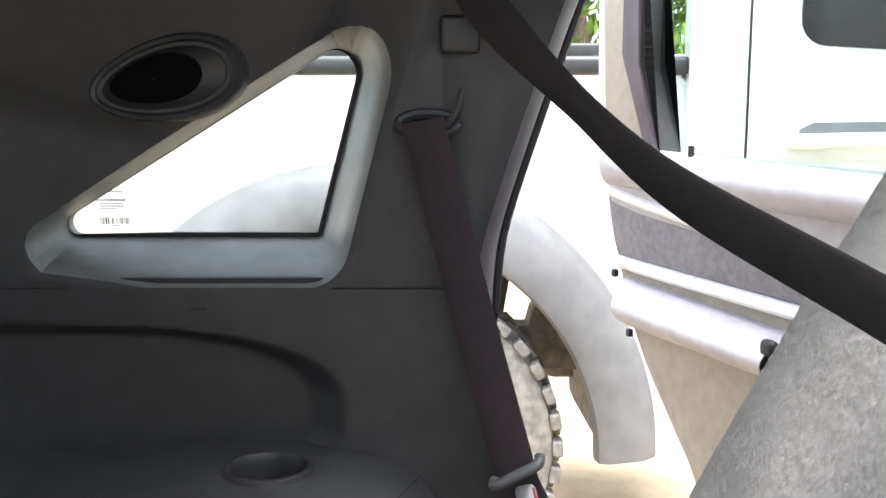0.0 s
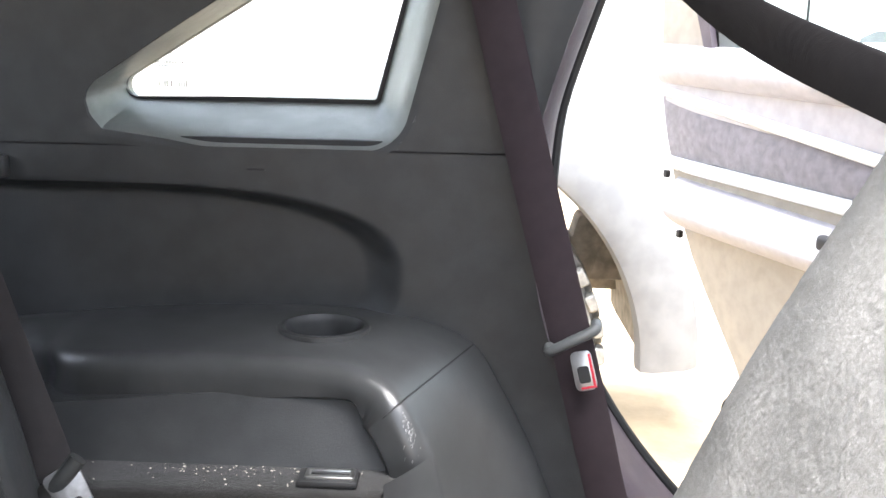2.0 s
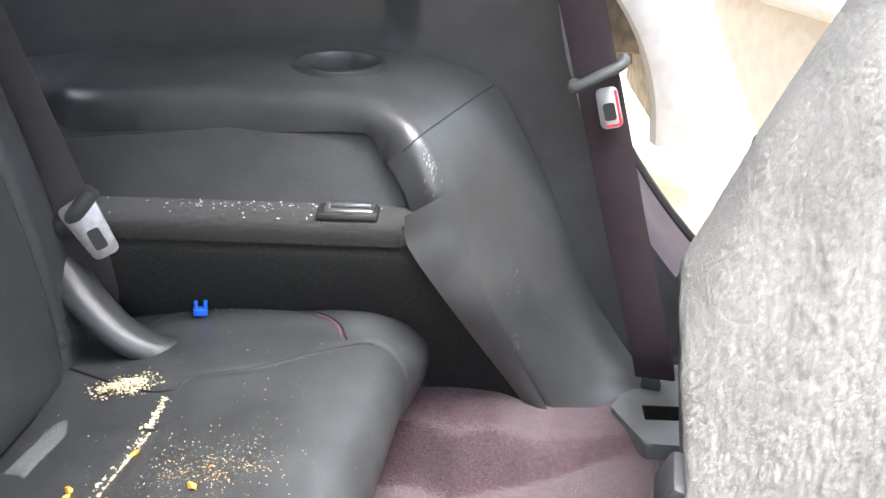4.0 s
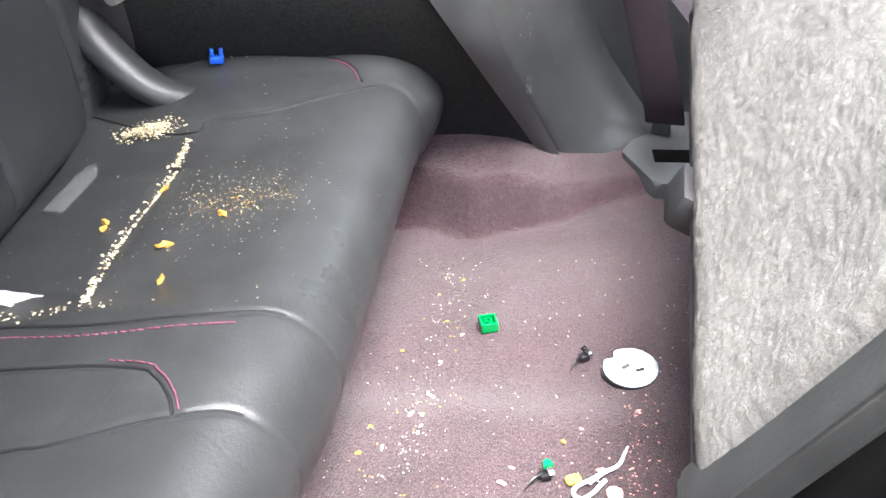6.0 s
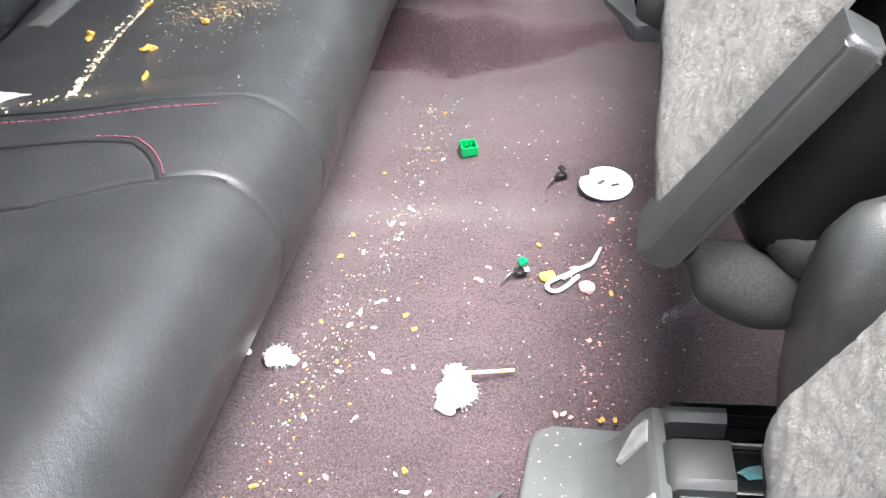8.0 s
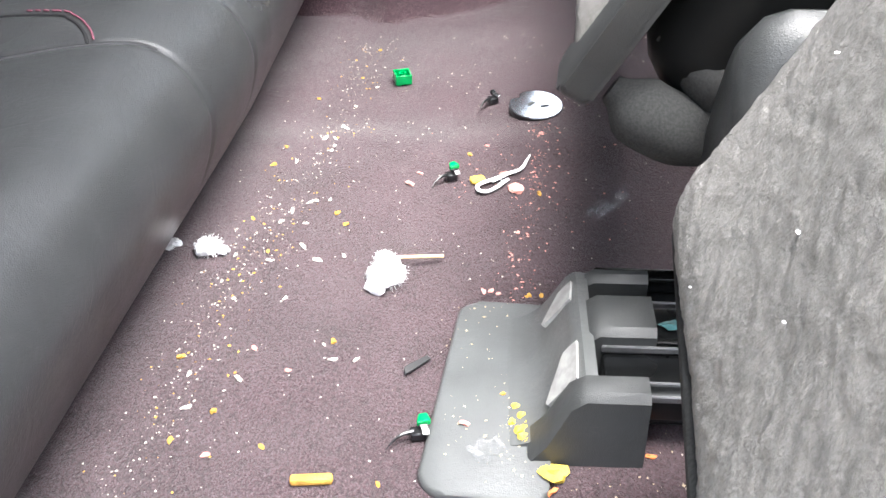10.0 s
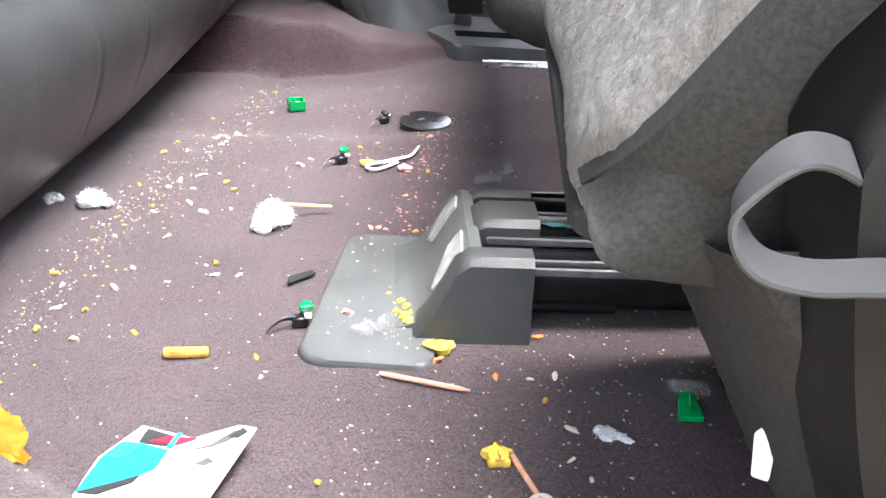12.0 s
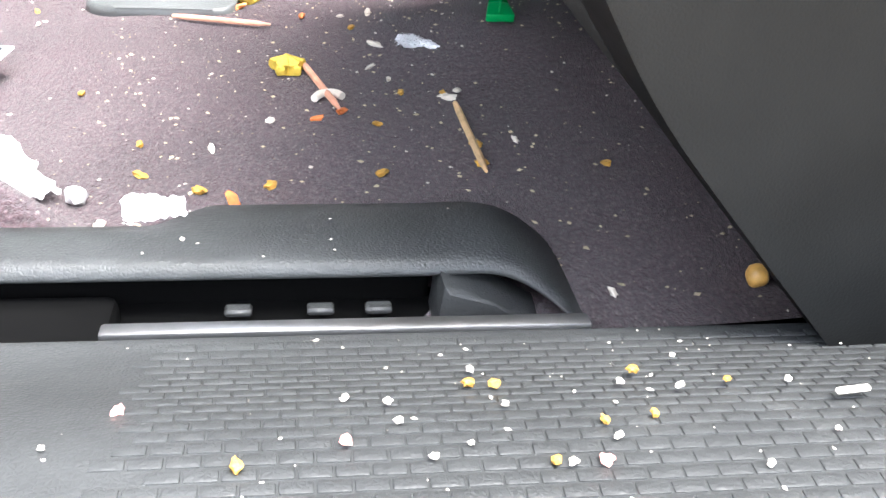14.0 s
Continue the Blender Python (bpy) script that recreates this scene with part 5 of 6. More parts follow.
def body_side():
    """Bed side with the wheel arch left open."""
    bm = bmesh.new()
    ang = [math.pi * k / 40 for k in range(41)]
    arch = [(AC[0] + (R_IN + 0.05) * math.cos(a), AC[1] + (R_IN + 0.05) * math.sin(a)) for a in ang]
    top = tz(0.86)
    rim = []
    for a in ang:
        c, s = math.cos(a), math.sin(a)
        k = 9
        for lim, o, comp in ((0.66, AC[0], c), (-2.2, AC[0], c), (top, AC[1], s)):
            if abs(comp) > 1e-6 and (lim - o) / comp > 0:
                k = min(k, (lim - o) / comp)
        rim.append((AC[0] + c * k, AC[1] + s * k))
    rows = []
    for t in (0, 0.2, 0.4, 0.6, 0.8, 1.0):
        rows.append([(p[0] + (q[0] - p[0]) * t, TY + 0.03 - 0.02 * math.sin(t * 3), p[1] + (q[1] - p[1]) * t) for p, q in zip(arch, rim)])
    return loft(rows, closed=False)


part("bed_side", body_side(), M_WPAINT, truck)
part("bed_rail", box(2.86, 0.09, 0.05, 0.015, 3, m=pose(-0.77, TY + 0.05, tz(0.835))), M_GREY_DARK, truck, "grey bed rail cap")
part("bed_front", box(0.05, 1.5, 1.0, 0.01, 2, m=pose(0.64, TY + 0.80, 0.36)), M_WPAINT, truck)
part("far_bed_rail", box(2.86, 0.09, 0.06, 0.015, 3, m=pose(-0.77, TY + 1.55, tz(0.93))), M_GREY_DARK, truck)
part("far_bed_side", box(2.86, 0.05, 0.75, 0.01, 2, m=pose(-0.77, TY + 1.55, 0.45)), M_WPAINT, truck)


def flare():
    rings = []
    for k in range(49):
        a = -0.012 + (math.pi + 0.1) * k / 48
        c, s = math.cos(a), math.sin(a)
        rings.append([(AC[0] + r * c, TY + y, AC[1] + r * s) for r, y in ((R_OUT, 0.03), (R_OUT - 0.012, -0.01), (R_OUT - 0.05, -0.045), (R_IN + 0.03, -0.075), (R_IN, -0.070), (R_IN - 0.01, -0.03), (R_IN, 0.06))])
    return loft(rings)


part("wheel_flare", flare(), M_FLARE, truck, "dusty grey plastic wheel-arch flare")
part("rocker", box(2.4, 0.10, 0.16, 0.03, 3, m=pose(1.78, TY + 0.08, -0.12)), M_WPAINT, truck)


def wheel():
    hub = Vector((-0.125, TY + 0.10, -0.225))
    w = part("tyre", loft([[(hub.x + r * math.cos(a), hub.y + y, hub.z + r * math.sin(a)) for a in [math.tau * k / 48 for k in range(48)]] for r, y in ((0.23, -0.10), (0.28, -0.13), (0.38, -0.135), (0.43, -0.12), (0.440, -0.08), (0.443, 0.0), (0.440, 0.10), (0.38, 0.135), (0.23, 0.10))], caps=False), M_TYRE, truck, "dusty off-road tyre")
    bm = bmesh.new()
    for k in range(36):
        a = math.tau * k / 36
        for j, y in enumerate((-0.105, -0.035, 0.035, 0.10)):
            box(0.030, 0.056, 0.046, 0.005, 1, m=Matrix.Translation(hub) @ pose(0, 0, 0, 0, -math.degrees(a + 0.087 * (j % 2)), 0) @ pose(0.446, y, 0), bm=bm)
    part("tread_block", bm, M_TYRE, w)["kind"] = "stuff"
    part("rim", loft([[(hub.x + r * math.cos(a), hub.y + y, hub.z + r * math.sin(a)) for a in [math.tau * k / 32 for k in range(32)]] for r, y in ((0.23, -0.10), (0.21, -0.09), (0.17, -0.03), (0.07, -0.05), (0.06, -0.07), (0.001, -0.07))], caps=False), M_CHASSIS, w)


wheel()
part("axle", tube([(-0.1, TY + 0.15, -0.25), (-0.1, TY + 1.4, -0.25)], 0.06, 12), M_CHASSIS, truck)
part("chassis_rail", box(3.2, 0.10, 0.14, 0.01, 2, m=pose(0.4, TY + 0.36, -0.02)), M_CHASSIS, truck)
part("shock", tube([(0.16, TY + 0.30, 0.22), (0.10, TY + 0.34, -0.16)], 0.045, 12), M_FLARE, truck)
part("spring_hanger", box(0.10, 0.12, 0.18, 0.02, 2, m=pose(0.30, TY + 0.36, 0.02, 0, 15, 0)), M_CHASSIS, truck)
part("arch_liner", loft([[(AC[0] + r * math.cos(a), TY + y, AC[1] + r * math.sin(a)) for a in [math.pi * k / 24 for k in range(25)]] for r, y in ((R_IN + 0.02, 0.04), (R_IN, 0.5), (R_IN, 0.62))], closed=False), M_CHASSIS, truck)
part("tank", box(0.60, 0.5, 0.20, 0.04, 3, m=pose(0.62, TY + 0.72, -0.07)), M_CHASSIS, truck)

cab = part("cab_side", prism(rounded([(0.655, -0.08), (2.9, -0.08), (2.9, 0.95), (2.3, 1.5), (0.70, 1.5), (0.655, 1.0)], 0.04), TY - 0.005, TY + 0.06, "y", 0.012, 3), M_WPAINT, truck)
part("door_gap", box(0.006, 0.004, 1.2, m=pose(0.812, TY - 0.0065, 0.42)), M_TWINE, truck)
part("cab_window", prism(rounded([(0.945, 0.885), (1.9, 0.83), (1.9, 1.3), (0.945, 1.3)], 0.07), TY - 0.0095, TY - 0.004, "y", 0.002), M_DARK, truck, "dark side window")
part("handle_recess", prism(rounded([(0.908, 0.572), (1.28, 0.582), (1.28, 0.69), (0.908, 0.678)], 0.018), TY - 0.010, TY - 0.004, "y", 0.003, 2), M_WPAINT, truck)
# Flat grey plate painted as the shadow inside the handle recess.
part("handle_shadow", prism(rounded([(0.922, 0.648), (1.27, 0.655), (1.27, 0.684), (0.99, 0.680)], 0.01), TY - 0.0125, TY - 0.009, "y"), M_FLARE, truck)
part("handle", tube(smooth_line([(0.930, TY - 0.012, 0.628), (0.96, TY - 0.034, 0.630), (1.1, TY - 0.044, 0.634), (1.25, TY - 0.034, 0.636)], 6), 0.021, 12), M_WPAINT, truck)

# ---- trees beyond ----
def tree(x, y, h, seed):
    rnd = random.Random(seed)
    e = thing("tree", "leafy yellow-green tree at the edge of the yard", "tree", group="trees beyond the truck")
    base = Vector((x, y, -0.68))
    trunk = tube(smooth_line([base, base + Vector((0.1, 0, h * 0.3)), base + Vector((-0.05, 0.1, h * 0.6)), base + Vector((0.1, 0, h * 0.9))], 5), 0.12, 9, taper=[1.3 - 1.1 * k / 15 for k in range(16)])
    for k in range(7):
        a = rnd.uniform(0, 6.28)
        s = base + Vector((0, 0, h * rnd.uniform(0.3, 0.75)))
        tube([s, s + Vector((math.cos(a), math.sin(a), 0.7)) * h * 0.15, s + Vector((math.cos(a), math.sin(a), 0.9)) * h * 0.28], 0.04, 6, bm=trunk, taper=[1, 0.7, 0.3])
    part("trunk", trunk, M_BARK, e)
    v, f = [], []
    clumps = [(rnd.gauss(0, h * 0.2), rnd.gauss(0, h * 0.2), h * rnd.uniform(0.22, 1.0)) for k in range(40)]
    for k in range(5200):
        c = rnd.choice(clumps)
        p = base + Vector((c[0] + rnd.gauss(0, h * 0.07), c[1] + rnd.gauss(0, h * 0.07), c[2] + rnd.gauss(0, h * 0.06)))
        m = Euler((rnd.uniform(0, 6), rnd.uniform(0, 6), rnd.uniform(0, 6))).to_matrix()
        s = rnd.uniform(0.05, 0.11)
        i = len(v)
        v += [tuple(p + m @ Vector(q)) for q in ((-s, 0, 0), (0, s * 0.5, 0.01), (s, 0, 0), (0, -s * 0.5, 0.01))]
        f.append((i, i + 1, i + 2, i + 3))
    me = bpy.data.meshes.new("crown")
    me.from_pydata(v, [], f)
    me.materials.append(M_LEAF)
    cr = new("crown", me)
    cr.parent = e
    cr["kind"] = "stuff"


for k, (x, y, h) in enumerate(((-3.2, 10.5, 4.2), (-0.8, 11.5, 5.0), (1.3, 10.2, 4.4), (3.2, 11.5, 5.2), (5.6, 10.8, 4.6), (8.5, 12.0, 5.5))):
    tree(x, y, h, 100 + k)

# ---- litter on the carpet, the cushion and the sill ----
def on_floor(x, y, lift=0.0, rz=0.0, rx=0.0, ry=0.0):
    return pose(x, y, floor_z(x, y) + lift, rx, ry, rz)


def on_seat(x, y, lift=0.0, rz=0.0):
    """A pose on the cushion at world x, y."""
    q = R3.inverted() @ Vector((x, y, 0))
    return R3 @ pose(q.x, q.y, seat_top(q.x, q.y) + lift, 0, 4, rz)


def one(name, bm, material, label, category, m, group="", smooth=True):
    ob = part(name, bm, material, None, label, smooth)
    ob.matrix_world = m
    return tagged(ob, label, category, group)


def toy_brick():
    """Upside-down hollow 2 by 2 brick with its inner tube."""
    e = thing("toy_brick", "small green plastic toy brick lying upside down on the carpet", "toy brick", on_floor(-0.034, 0.712, 0.0, 14))
    w, h, t = 0.0158, 0.0096, 0.0016
    bm = bmesh.new()
    box(w, w, t, 0.0002, 1, m=pose(0, 0, 0.0018 + t / 2), bm=bm)
    for sx, sy, dx, dy in ((w, t, 0, w / 2 - t / 2), (w, t, 0, -w / 2 + t / 2), (t, w - 2 * t, w / 2 - t / 2, 0), (t, w - 2 * t, -w / 2 + t / 2, 0)):
        box(sx, sy, h, 0.0003, 1, m=pose(dx, dy, 0.0018 + h / 2), bm=bm)
    part("shell", bm, M_GREEN, e)
    for dx in (-0.004, 0.004):
        for dy in (-0.004, 0.004):
            bm = bmesh.new()
            bmesh.ops.create_cone(bm, cap_ends=True, segments=14, radius1=0.0024, radius2=0.0024, depth=0.0018, matrix=Matrix.Translation((dx, dy, 0.0009)))
            part("stud", bm, M_GREEN, e)
    prof = [(0.0032, 0.0034), (0.0032, 0.0112), (0.0024, 0.0112), (0.0024, 0.0034)]
    part("tube", loft([[(r * math.cos(a), r * math.sin(a), z) for a in [math.tau * k / 16 for k in range(16)]] for r, z in prof], caps=False), M_GREEN, e)


def toy_disc():
    """Chipped disc: silver face on a black base, with a slot."""
    e = thing("toy_disc", "chipped silver-faced plastic disc with a black rim", "toy disc", on_floor(0.089, 0.642, 0.001, 10, 3, -2))
    out = []
    for k in range(60):
        a = math.tau * k / 60
        r = 0.0245
        d = abs((a - 2.25 + math.pi) % math.tau - math.pi)
        if d < 0.22:
            r -= 0.006 * (1 - (d / 0.22) ** 2) + 0.001 * math.sin(k * 2.3)
        out.append((r * math.cos(a), r * math.sin(a)))
    part("base", prism(out, 0.0, 0.0042, "z", 0.0006, 1), M_BLACK, e)
    part("face", prism([(x * 0.965, y * 0.965) for x, y in out], 0.0040, 0.0050, "z", 0.0003, 1), M_SILVER, e, "silver printed face")
    part("slot", box(0.0075, 0.0028, 0.0006, m=pose(0.007, -0.004, 0.0051, 0, 0, 8)), M_BLACK, e)
    part("mark", box(0.008, 0.004, 0.0003, m=pose(-0.004, 0.002, 0.00505, 0, 0, 30)), M_GREY, e)


def toy_clip(m, green, label):
    """Small hinged clip: black jaws, curved tail, coloured wedge."""
    e = thing("toy_clip", label, "toy clip", m, group="small toy clips")
    bm = box(0.009, 0.007, 0.006, 0.0008, 1, m=pose(0, 0, 0.004))
    box(0.005, 0.009, 0.003, 0.0005, 1, m=pose(0.003, 0.002, 0.0085, 20, 0, 15), bm=bm)
    part("jaw", bm, M_BLACK, e)
    part("tail", tube(smooth_line([(-0.003, 0, 0.006), (-0.010, -0.002, 0.0065), (-0.016, -0.005, 0.004), (-0.020, -0.008, 0.001)], 4), 0.0017, 8, taper=[1 - 0.075 * k for k in range(13)]), M_BLACK, e)
    part("pin", box(0.004, 0.004, 0.002, 0.0004, 1, m=pose(0.004, -0.003, 0.0085)), M_WHITE if green else M_SILVER, e)
    if green:
        part("wedge", prism(rounded([(-0.001, 0.001), (0.008, 0.002), (0.006, 0.009), (0.001, 0.008)], 0.001, 3), 0.0085, 0.0125, "z", 0.0006, 1), M_GREEN, e, "bright green wedge")


def floss_pick():
    e = thing("floss_pick", "used white plastic floss pick", "floss pick", on_floor(0.050, 0.512, 0.0022, 44))
    part("handle", tube(smooth_line([(-0.010, 0.001, 0.001), (0.006, 0.0, 0.001), (0.020, -0.003, 0.0015), (0.032, 0.001, 0.003), (0.038, 0.003, 0.005)], 6), 0.0026, 8, taper=[1 - 0.030 * k for k in range(25)], flat=0.5), M_WHITE, e)
    part("fork", tube(smooth_line([(0.002, -0.006, 0.001), (-0.006, -0.007, 0.001), (-0.014, -0.008, 0.001), (-0.024, -0.007, 0.001), (-0.027, -0.001, 0.001), (-0.022, 0.004, 0.001), (-0.012, 0.003, 0.001), (-0.004, 0.001, 0.001)], 5), 0.0018, 8, flat=0.6), M_WHITE, e)
    part("thread", tube([(-0.003, -0.007, 0.0012), (-0.004, 0.0, 0.0012)], 0.0003, 5), M_WHITE, e)
    lp = lump(0.0065, 61, 0.5, 2, (1.2, 0.9, 0.35))
    one("candy_scrap", lp, M_PINK, "chewed pink sweet scrap beside the floss pick", "food scrap", on_floor(0.061, 0.496, 0.002))


def fuzz(r, seed, squash=(1, 1, 0.75)):
    """Cotton: a lumpy core with loose fibres."""
    rnd = random.Random(seed)
    bm = bmesh.new()
    for k in range(9):
        d = Vector((rnd.gauss(0, 0.36), rnd.gauss(0, 0.36), rnd.gauss(0, 0.18))) * r
        lump(r * rnd.uniform(0.38, 0.58), seed * 7 + k, 0.34, 3, squash, bm=bm, at=(d.x, d.y, d.z + r * 0.5))
    for k in range(900):
        a, b = rnd.uniform(0, 6.28), rnd.uniform(-0.4, 1.4)
        d = Vector((math.cos(a) * math.cos(b), math.sin(a) * math.cos(b), math.sin(b) * squash[2]))
        p = d * r * rnd.uniform(0.45, 0.8) + Vector((0, 0, r * 0.5))
        q = p + (d + Vector((rnd.gauss(0, 0.6), rnd.gauss(0, 0.6), rnd.gauss(0, 0.5)))) * r * rnd.uniform(0.10, 0.26)
        q.z = max(q.z, 0.0005)
        tube([p, (p + q) / 2 + Vector((rnd.gauss(0, 0.04), rnd.gauss(0, 0.04), 0.05)) * r, q], 0.00009, 3, bm=bm)
    return bm


def cotton_swab():
    e = thing("cotton_swab", "white cotton tuft pulled loose from a short paper stick", "cotton swab", on_floor(-0.037, 0.378, 0.001, 0))
    part("tuft", fuzz(0.014, 3), M_COTTON, e)
    b = part("tuft", fuzz(0.009, 4), M_COTTON, e)
    b.matrix_local = pose(-0.002, 0.020, 0.0)
    part("stick", tube([(0.004, 0.016, 0.010), (0.022, 0.020, 0.008), (0.040, 0.024, 0.006)], 0.0013, 8), M_WOOD, e)


def toothpick(a, b, material, label):
    p, q = Vector((*a, floor_z(*a) + 0.0022)), Vector((*b, floor_z(*b) + 0.0022))
    n = 8
    one("toothpick", tube([p.lerp(q, k / n) for k in range(n + 1)], 0.0014, 8, taper=[0.7, 1, 1, 1, 1, 1, 1, 0.95, 0.4]), material, label, "toothpick", Matrix(), group="toothpicks")


def star_snack():
    out = []
    for k in range(32):
        a = math.tau * k / 32
        r = 0.0058 + 0.0022 * math.cos(5 * a) + 0.0006 * math.sin(11 * a)
        out.append((r * math.cos(a), r * math.sin(a)))
    one("star_snack", prism(out, 0, 0.0045, "z", 0.0014, 2), M_LEMON, "crumbling yellow star-shaped puffed snack on the carpet", "snack", on_floor(0.081, 0.095, 0.001, 20, 6))


def toy_rake():
    e = thing("toy_tool_piece", "bright green ribbed plastic toy piece in torn clear film", "toy piece", on_floor(0.171, 0.108, 0.004, -8, 12) @ Matrix.Diagonal((0.74, 0.74, 0.8, 1)))
    bm = prism(rounded([(-0.0075, -0.013), (0.0095, -0.012), (0.0045, 0.010), (-0.0045, 0.010)], 0.0012, 3), 0.0, 0.0045, "z", 0.0007, 2)
    for k in range(6):
        box(0.0015, 0.0016, 0.0012, 0.0004, 1, m=pose(0.0005 + 0.0003 * k, -0.009 + 0.0033 * k, 0.0048), bm=bm)
    part("body", bm, M_GREEN, e)
    rnd = random.Random(9)
    film = sheet(14, 8, lambda u, v: (-0.012 + 0.028 * u, 0.009 + 0.012 * v, 0.003 + 0.006 * abs(noise.noise((u * 5, v * 4, 2)))))
    part("film", film, M_FILM, e, "torn clear film")


def card():
    """Bent printed card scrap: white back board with abstract colour patches."""
    e = thing("printed_card", "torn glossy card scrap printed in blue, red and white", "paper scrap", on_floor(-0.066, 0.086, 0.004, 0, 4, -3))
    out = [(-0.036, -0.014), (-0.030, 0.010), (-0.014, 0.030), (0.010, 0.020), (0.030, 0.027), (0.038, 0.024), (0.034, 0.014), (0.012, -0.044), (-0.004, -0.045)]

    def bend(x, y):
        return 0.003 + 0.10 * max(0.0, x) ** 1.3 + 0.05 * max(0.0, y)

    def patch(name, pts, lift, material):
        bm = bmesh.new()
        n = len(pts)
        top = [bm.verts.new((x, y, bend(x, y) + lift)) for x, y in pts]
        low = [bm.verts.new((x, y, bend(x, y) + lift - 0.0007)) for x, y in pts]
        bm.faces.new(top)
        bm.faces.new(low[::-1])
        for i in range(n):
            bm.faces.new((top[i], low[i], low[(i + 1) % n], top[(i + 1) % n]))
        part(name, bm, material, e, smooth=False)
    patch("board", out, 0.0, M_PAPER)
    patch("blue_patch", [(-0.035, -0.012), (-0.029, 0.008), (-0.022, 0.018), (-0.010, 0.016), (0.000, 0.012), (-0.004, 0.000), (-0.014, -0.006), (-0.026, -0.013)], 0.0009, M_SKY)
    patch("teal_patch", [(-0.028, 0.009), (-0.021, 0.0185), (-0.011, 0.0165), (-0.019, 0.007)], 0.0014, M_TEAL)
    patch("dark_patch", [(-0.014, 0.018), (-0.011, 0.027), (0.004, 0.020), (0.002, 0.014)], 0.0009, M_INK)
    patch("red_patch", [(-0.009, 0.018), (-0.001, 0.0205), (0.012, 0.0185), (0.004, 0.0150)], 0.0014, M_RED)
    patch("green_line", [(-0.001, 0.013), (0.003, 0.022), (0.005, 0.0218), (0.0015, 0.0125)], 0.0018, M_TEAL)
    patch("dark_edge", [(-0.034, -0.013), (-0.020, -0.008), (-0.010, -0.004), (-0.012, -0.008), (-0.026, -0.0145)], 0.0014, M_INK)
    patch("dark_edge", [(0.004, 0.010), (0.018, 0.014), (0.028, 0.0225), (0.032, 0.0225), (0.026, 0.0165), (0.018, 0.0125)], 0.0009, M_GREY)
    patch("dark_edge", [(0.026, 0.0185), (0.032, 0.0235), (0.034, 0.021), (0.030, 0.0175)], 0.0014, M_INK)
    patch("dark_edge", [(0.012, 0.002), (0.018, 0.006), (0.021, 0.003), (0.017, 0.0005)], 0.0009, M_GREY)


def torn(name, label, m, sx, sy, seed, material=None, curl=0.006):
    """A crumpled torn paper or tissue scrap with ragged edges."""
    def f(u, v):
        x = (u - 0.5) * sx + 0.06 * sx * noise.noise((v * 6, seed, 4))
        w = 0.62 + 0.38 * math.sin(min(1, u * 1.2 + 0.1) * 2.8) + 0.30 * noise.noise((u * 4, seed, 0)) + 0.16 * noise.noise((u * 13, seed, 2 + (v > 0.5)))
        y = (v - 0.5) * sy * max(0.15, w) + 0.25 * sy * noise.noise((u * 2, seed, 6))
        return (x, y, 0.001 + curl * abs(noise.noise((u * 3.1, v * 2.3, seed))) + 0.25 * curl * noise.noise((u * 11, v * 8, seed)))
    bm = sheet(32, 14, f)
    bmesh.ops.solidify(bm, geom=bm.faces[:], thickness=0.0004)
    one(name, bm, material or M_PAPER, label, "paper scrap", m)


toy_brick()
toy_disc()
toy_clip(on_floor(0.051, 0.664, 0.0, 30), False, "small black toy clip with a curved tail")
toy_clip(on_floor(0.010, 0.513, 0.0, 20), True, "small black toy clip with a green wedge and curved tail")
toy_clip(on_floor(-0.013, 0.229, 0.0, 8), True, "small black toy clip with a green wedge beside the rail cover")
floss_pick()
cotton_swab()
TOOTH = "flat pale wooden toothpick lying on the carpet"
toothpick((0.087, 0.101), (0.099, 0.049), M_WOOD_PINK, "pink-stained wooden toothpick lying on the carpet")
toothpick((0.143, 0.047), (0.144, -0.010), M_WOOD, TOOTH)
toothpick((0.030, 0.171), (0.075, 0.153), M_WOOD_PINK, TOOTH)
star_snack()
toy_rake()
card()
for x, y, r, k in ((-0.167, 0.417, 0.0105, 11), (-0.197, 0.424, 0.006, 12), (-0.060, -0.030, 0.0045, 13)):
    one("cotton_tuft", fuzz(r, k), M_COTTON, "loose white cotton tuft on the carpet", "cotton tuft", on_floor(x, y), "cotton tufts")
one("lint_tuft", fuzz(0.0055, 15, (1.6, 0.8, 0.5)), M_COTTON, "greyish lint tuft with a loose thread", "lint", on_floor(0.133, 0.103, 0, 25))
one("loose_thread", tube(smooth_line([(0.139, 0.106, 0.018), (0.146, 0.112, 0.019), (0.149, 0.104, 0.017), (0.152, 0.094, 0.017)], 6), 0.0004, 5), M_WHITE, "fine pale loose thread on the carpet", "thread", Matrix())
torn("torn_scrap", "torn white tissue strip beside the sill", on_floor(-0.013, 0.010, 0.003, -58), 0.054, 0.016, 3.0)
torn("torn_scrap", "crumpled translucent tissue on the carpet fold", on_floor(-0.030, -0.066, 0.003, 60), 0.026, 0.018, 11.0, curl=0.010)
torn("torn_label", "curled white paper scrap on the grab bar edge", pose(0.040, -0.058, 0.031, 30, 0, 6), 0.017, 0.009, 5.0, curl=0.002)
# Two pieces of torn clear film by the seat foot.
torn("torn_scrap", "crumpled clear film scrap by the seat foot", on_floor(0.124, 0.460, 0.001, 30), 0.026, 0.008, 7.0, M_FILM, curl=0.012)
torn("torn_scrap", "crumpled clear film scrap by the seat foot", on_floor(0.142, 0.478, 0.001, 70), 0.020, 0.010, 8.0, M_FILM, curl=0.014)
torn("orange_card", "torn orange card scrap on the carpet", on_floor(-0.142, 0.098, 0.003, -60), 0.05, 0.03, 9.0, M_CARD)
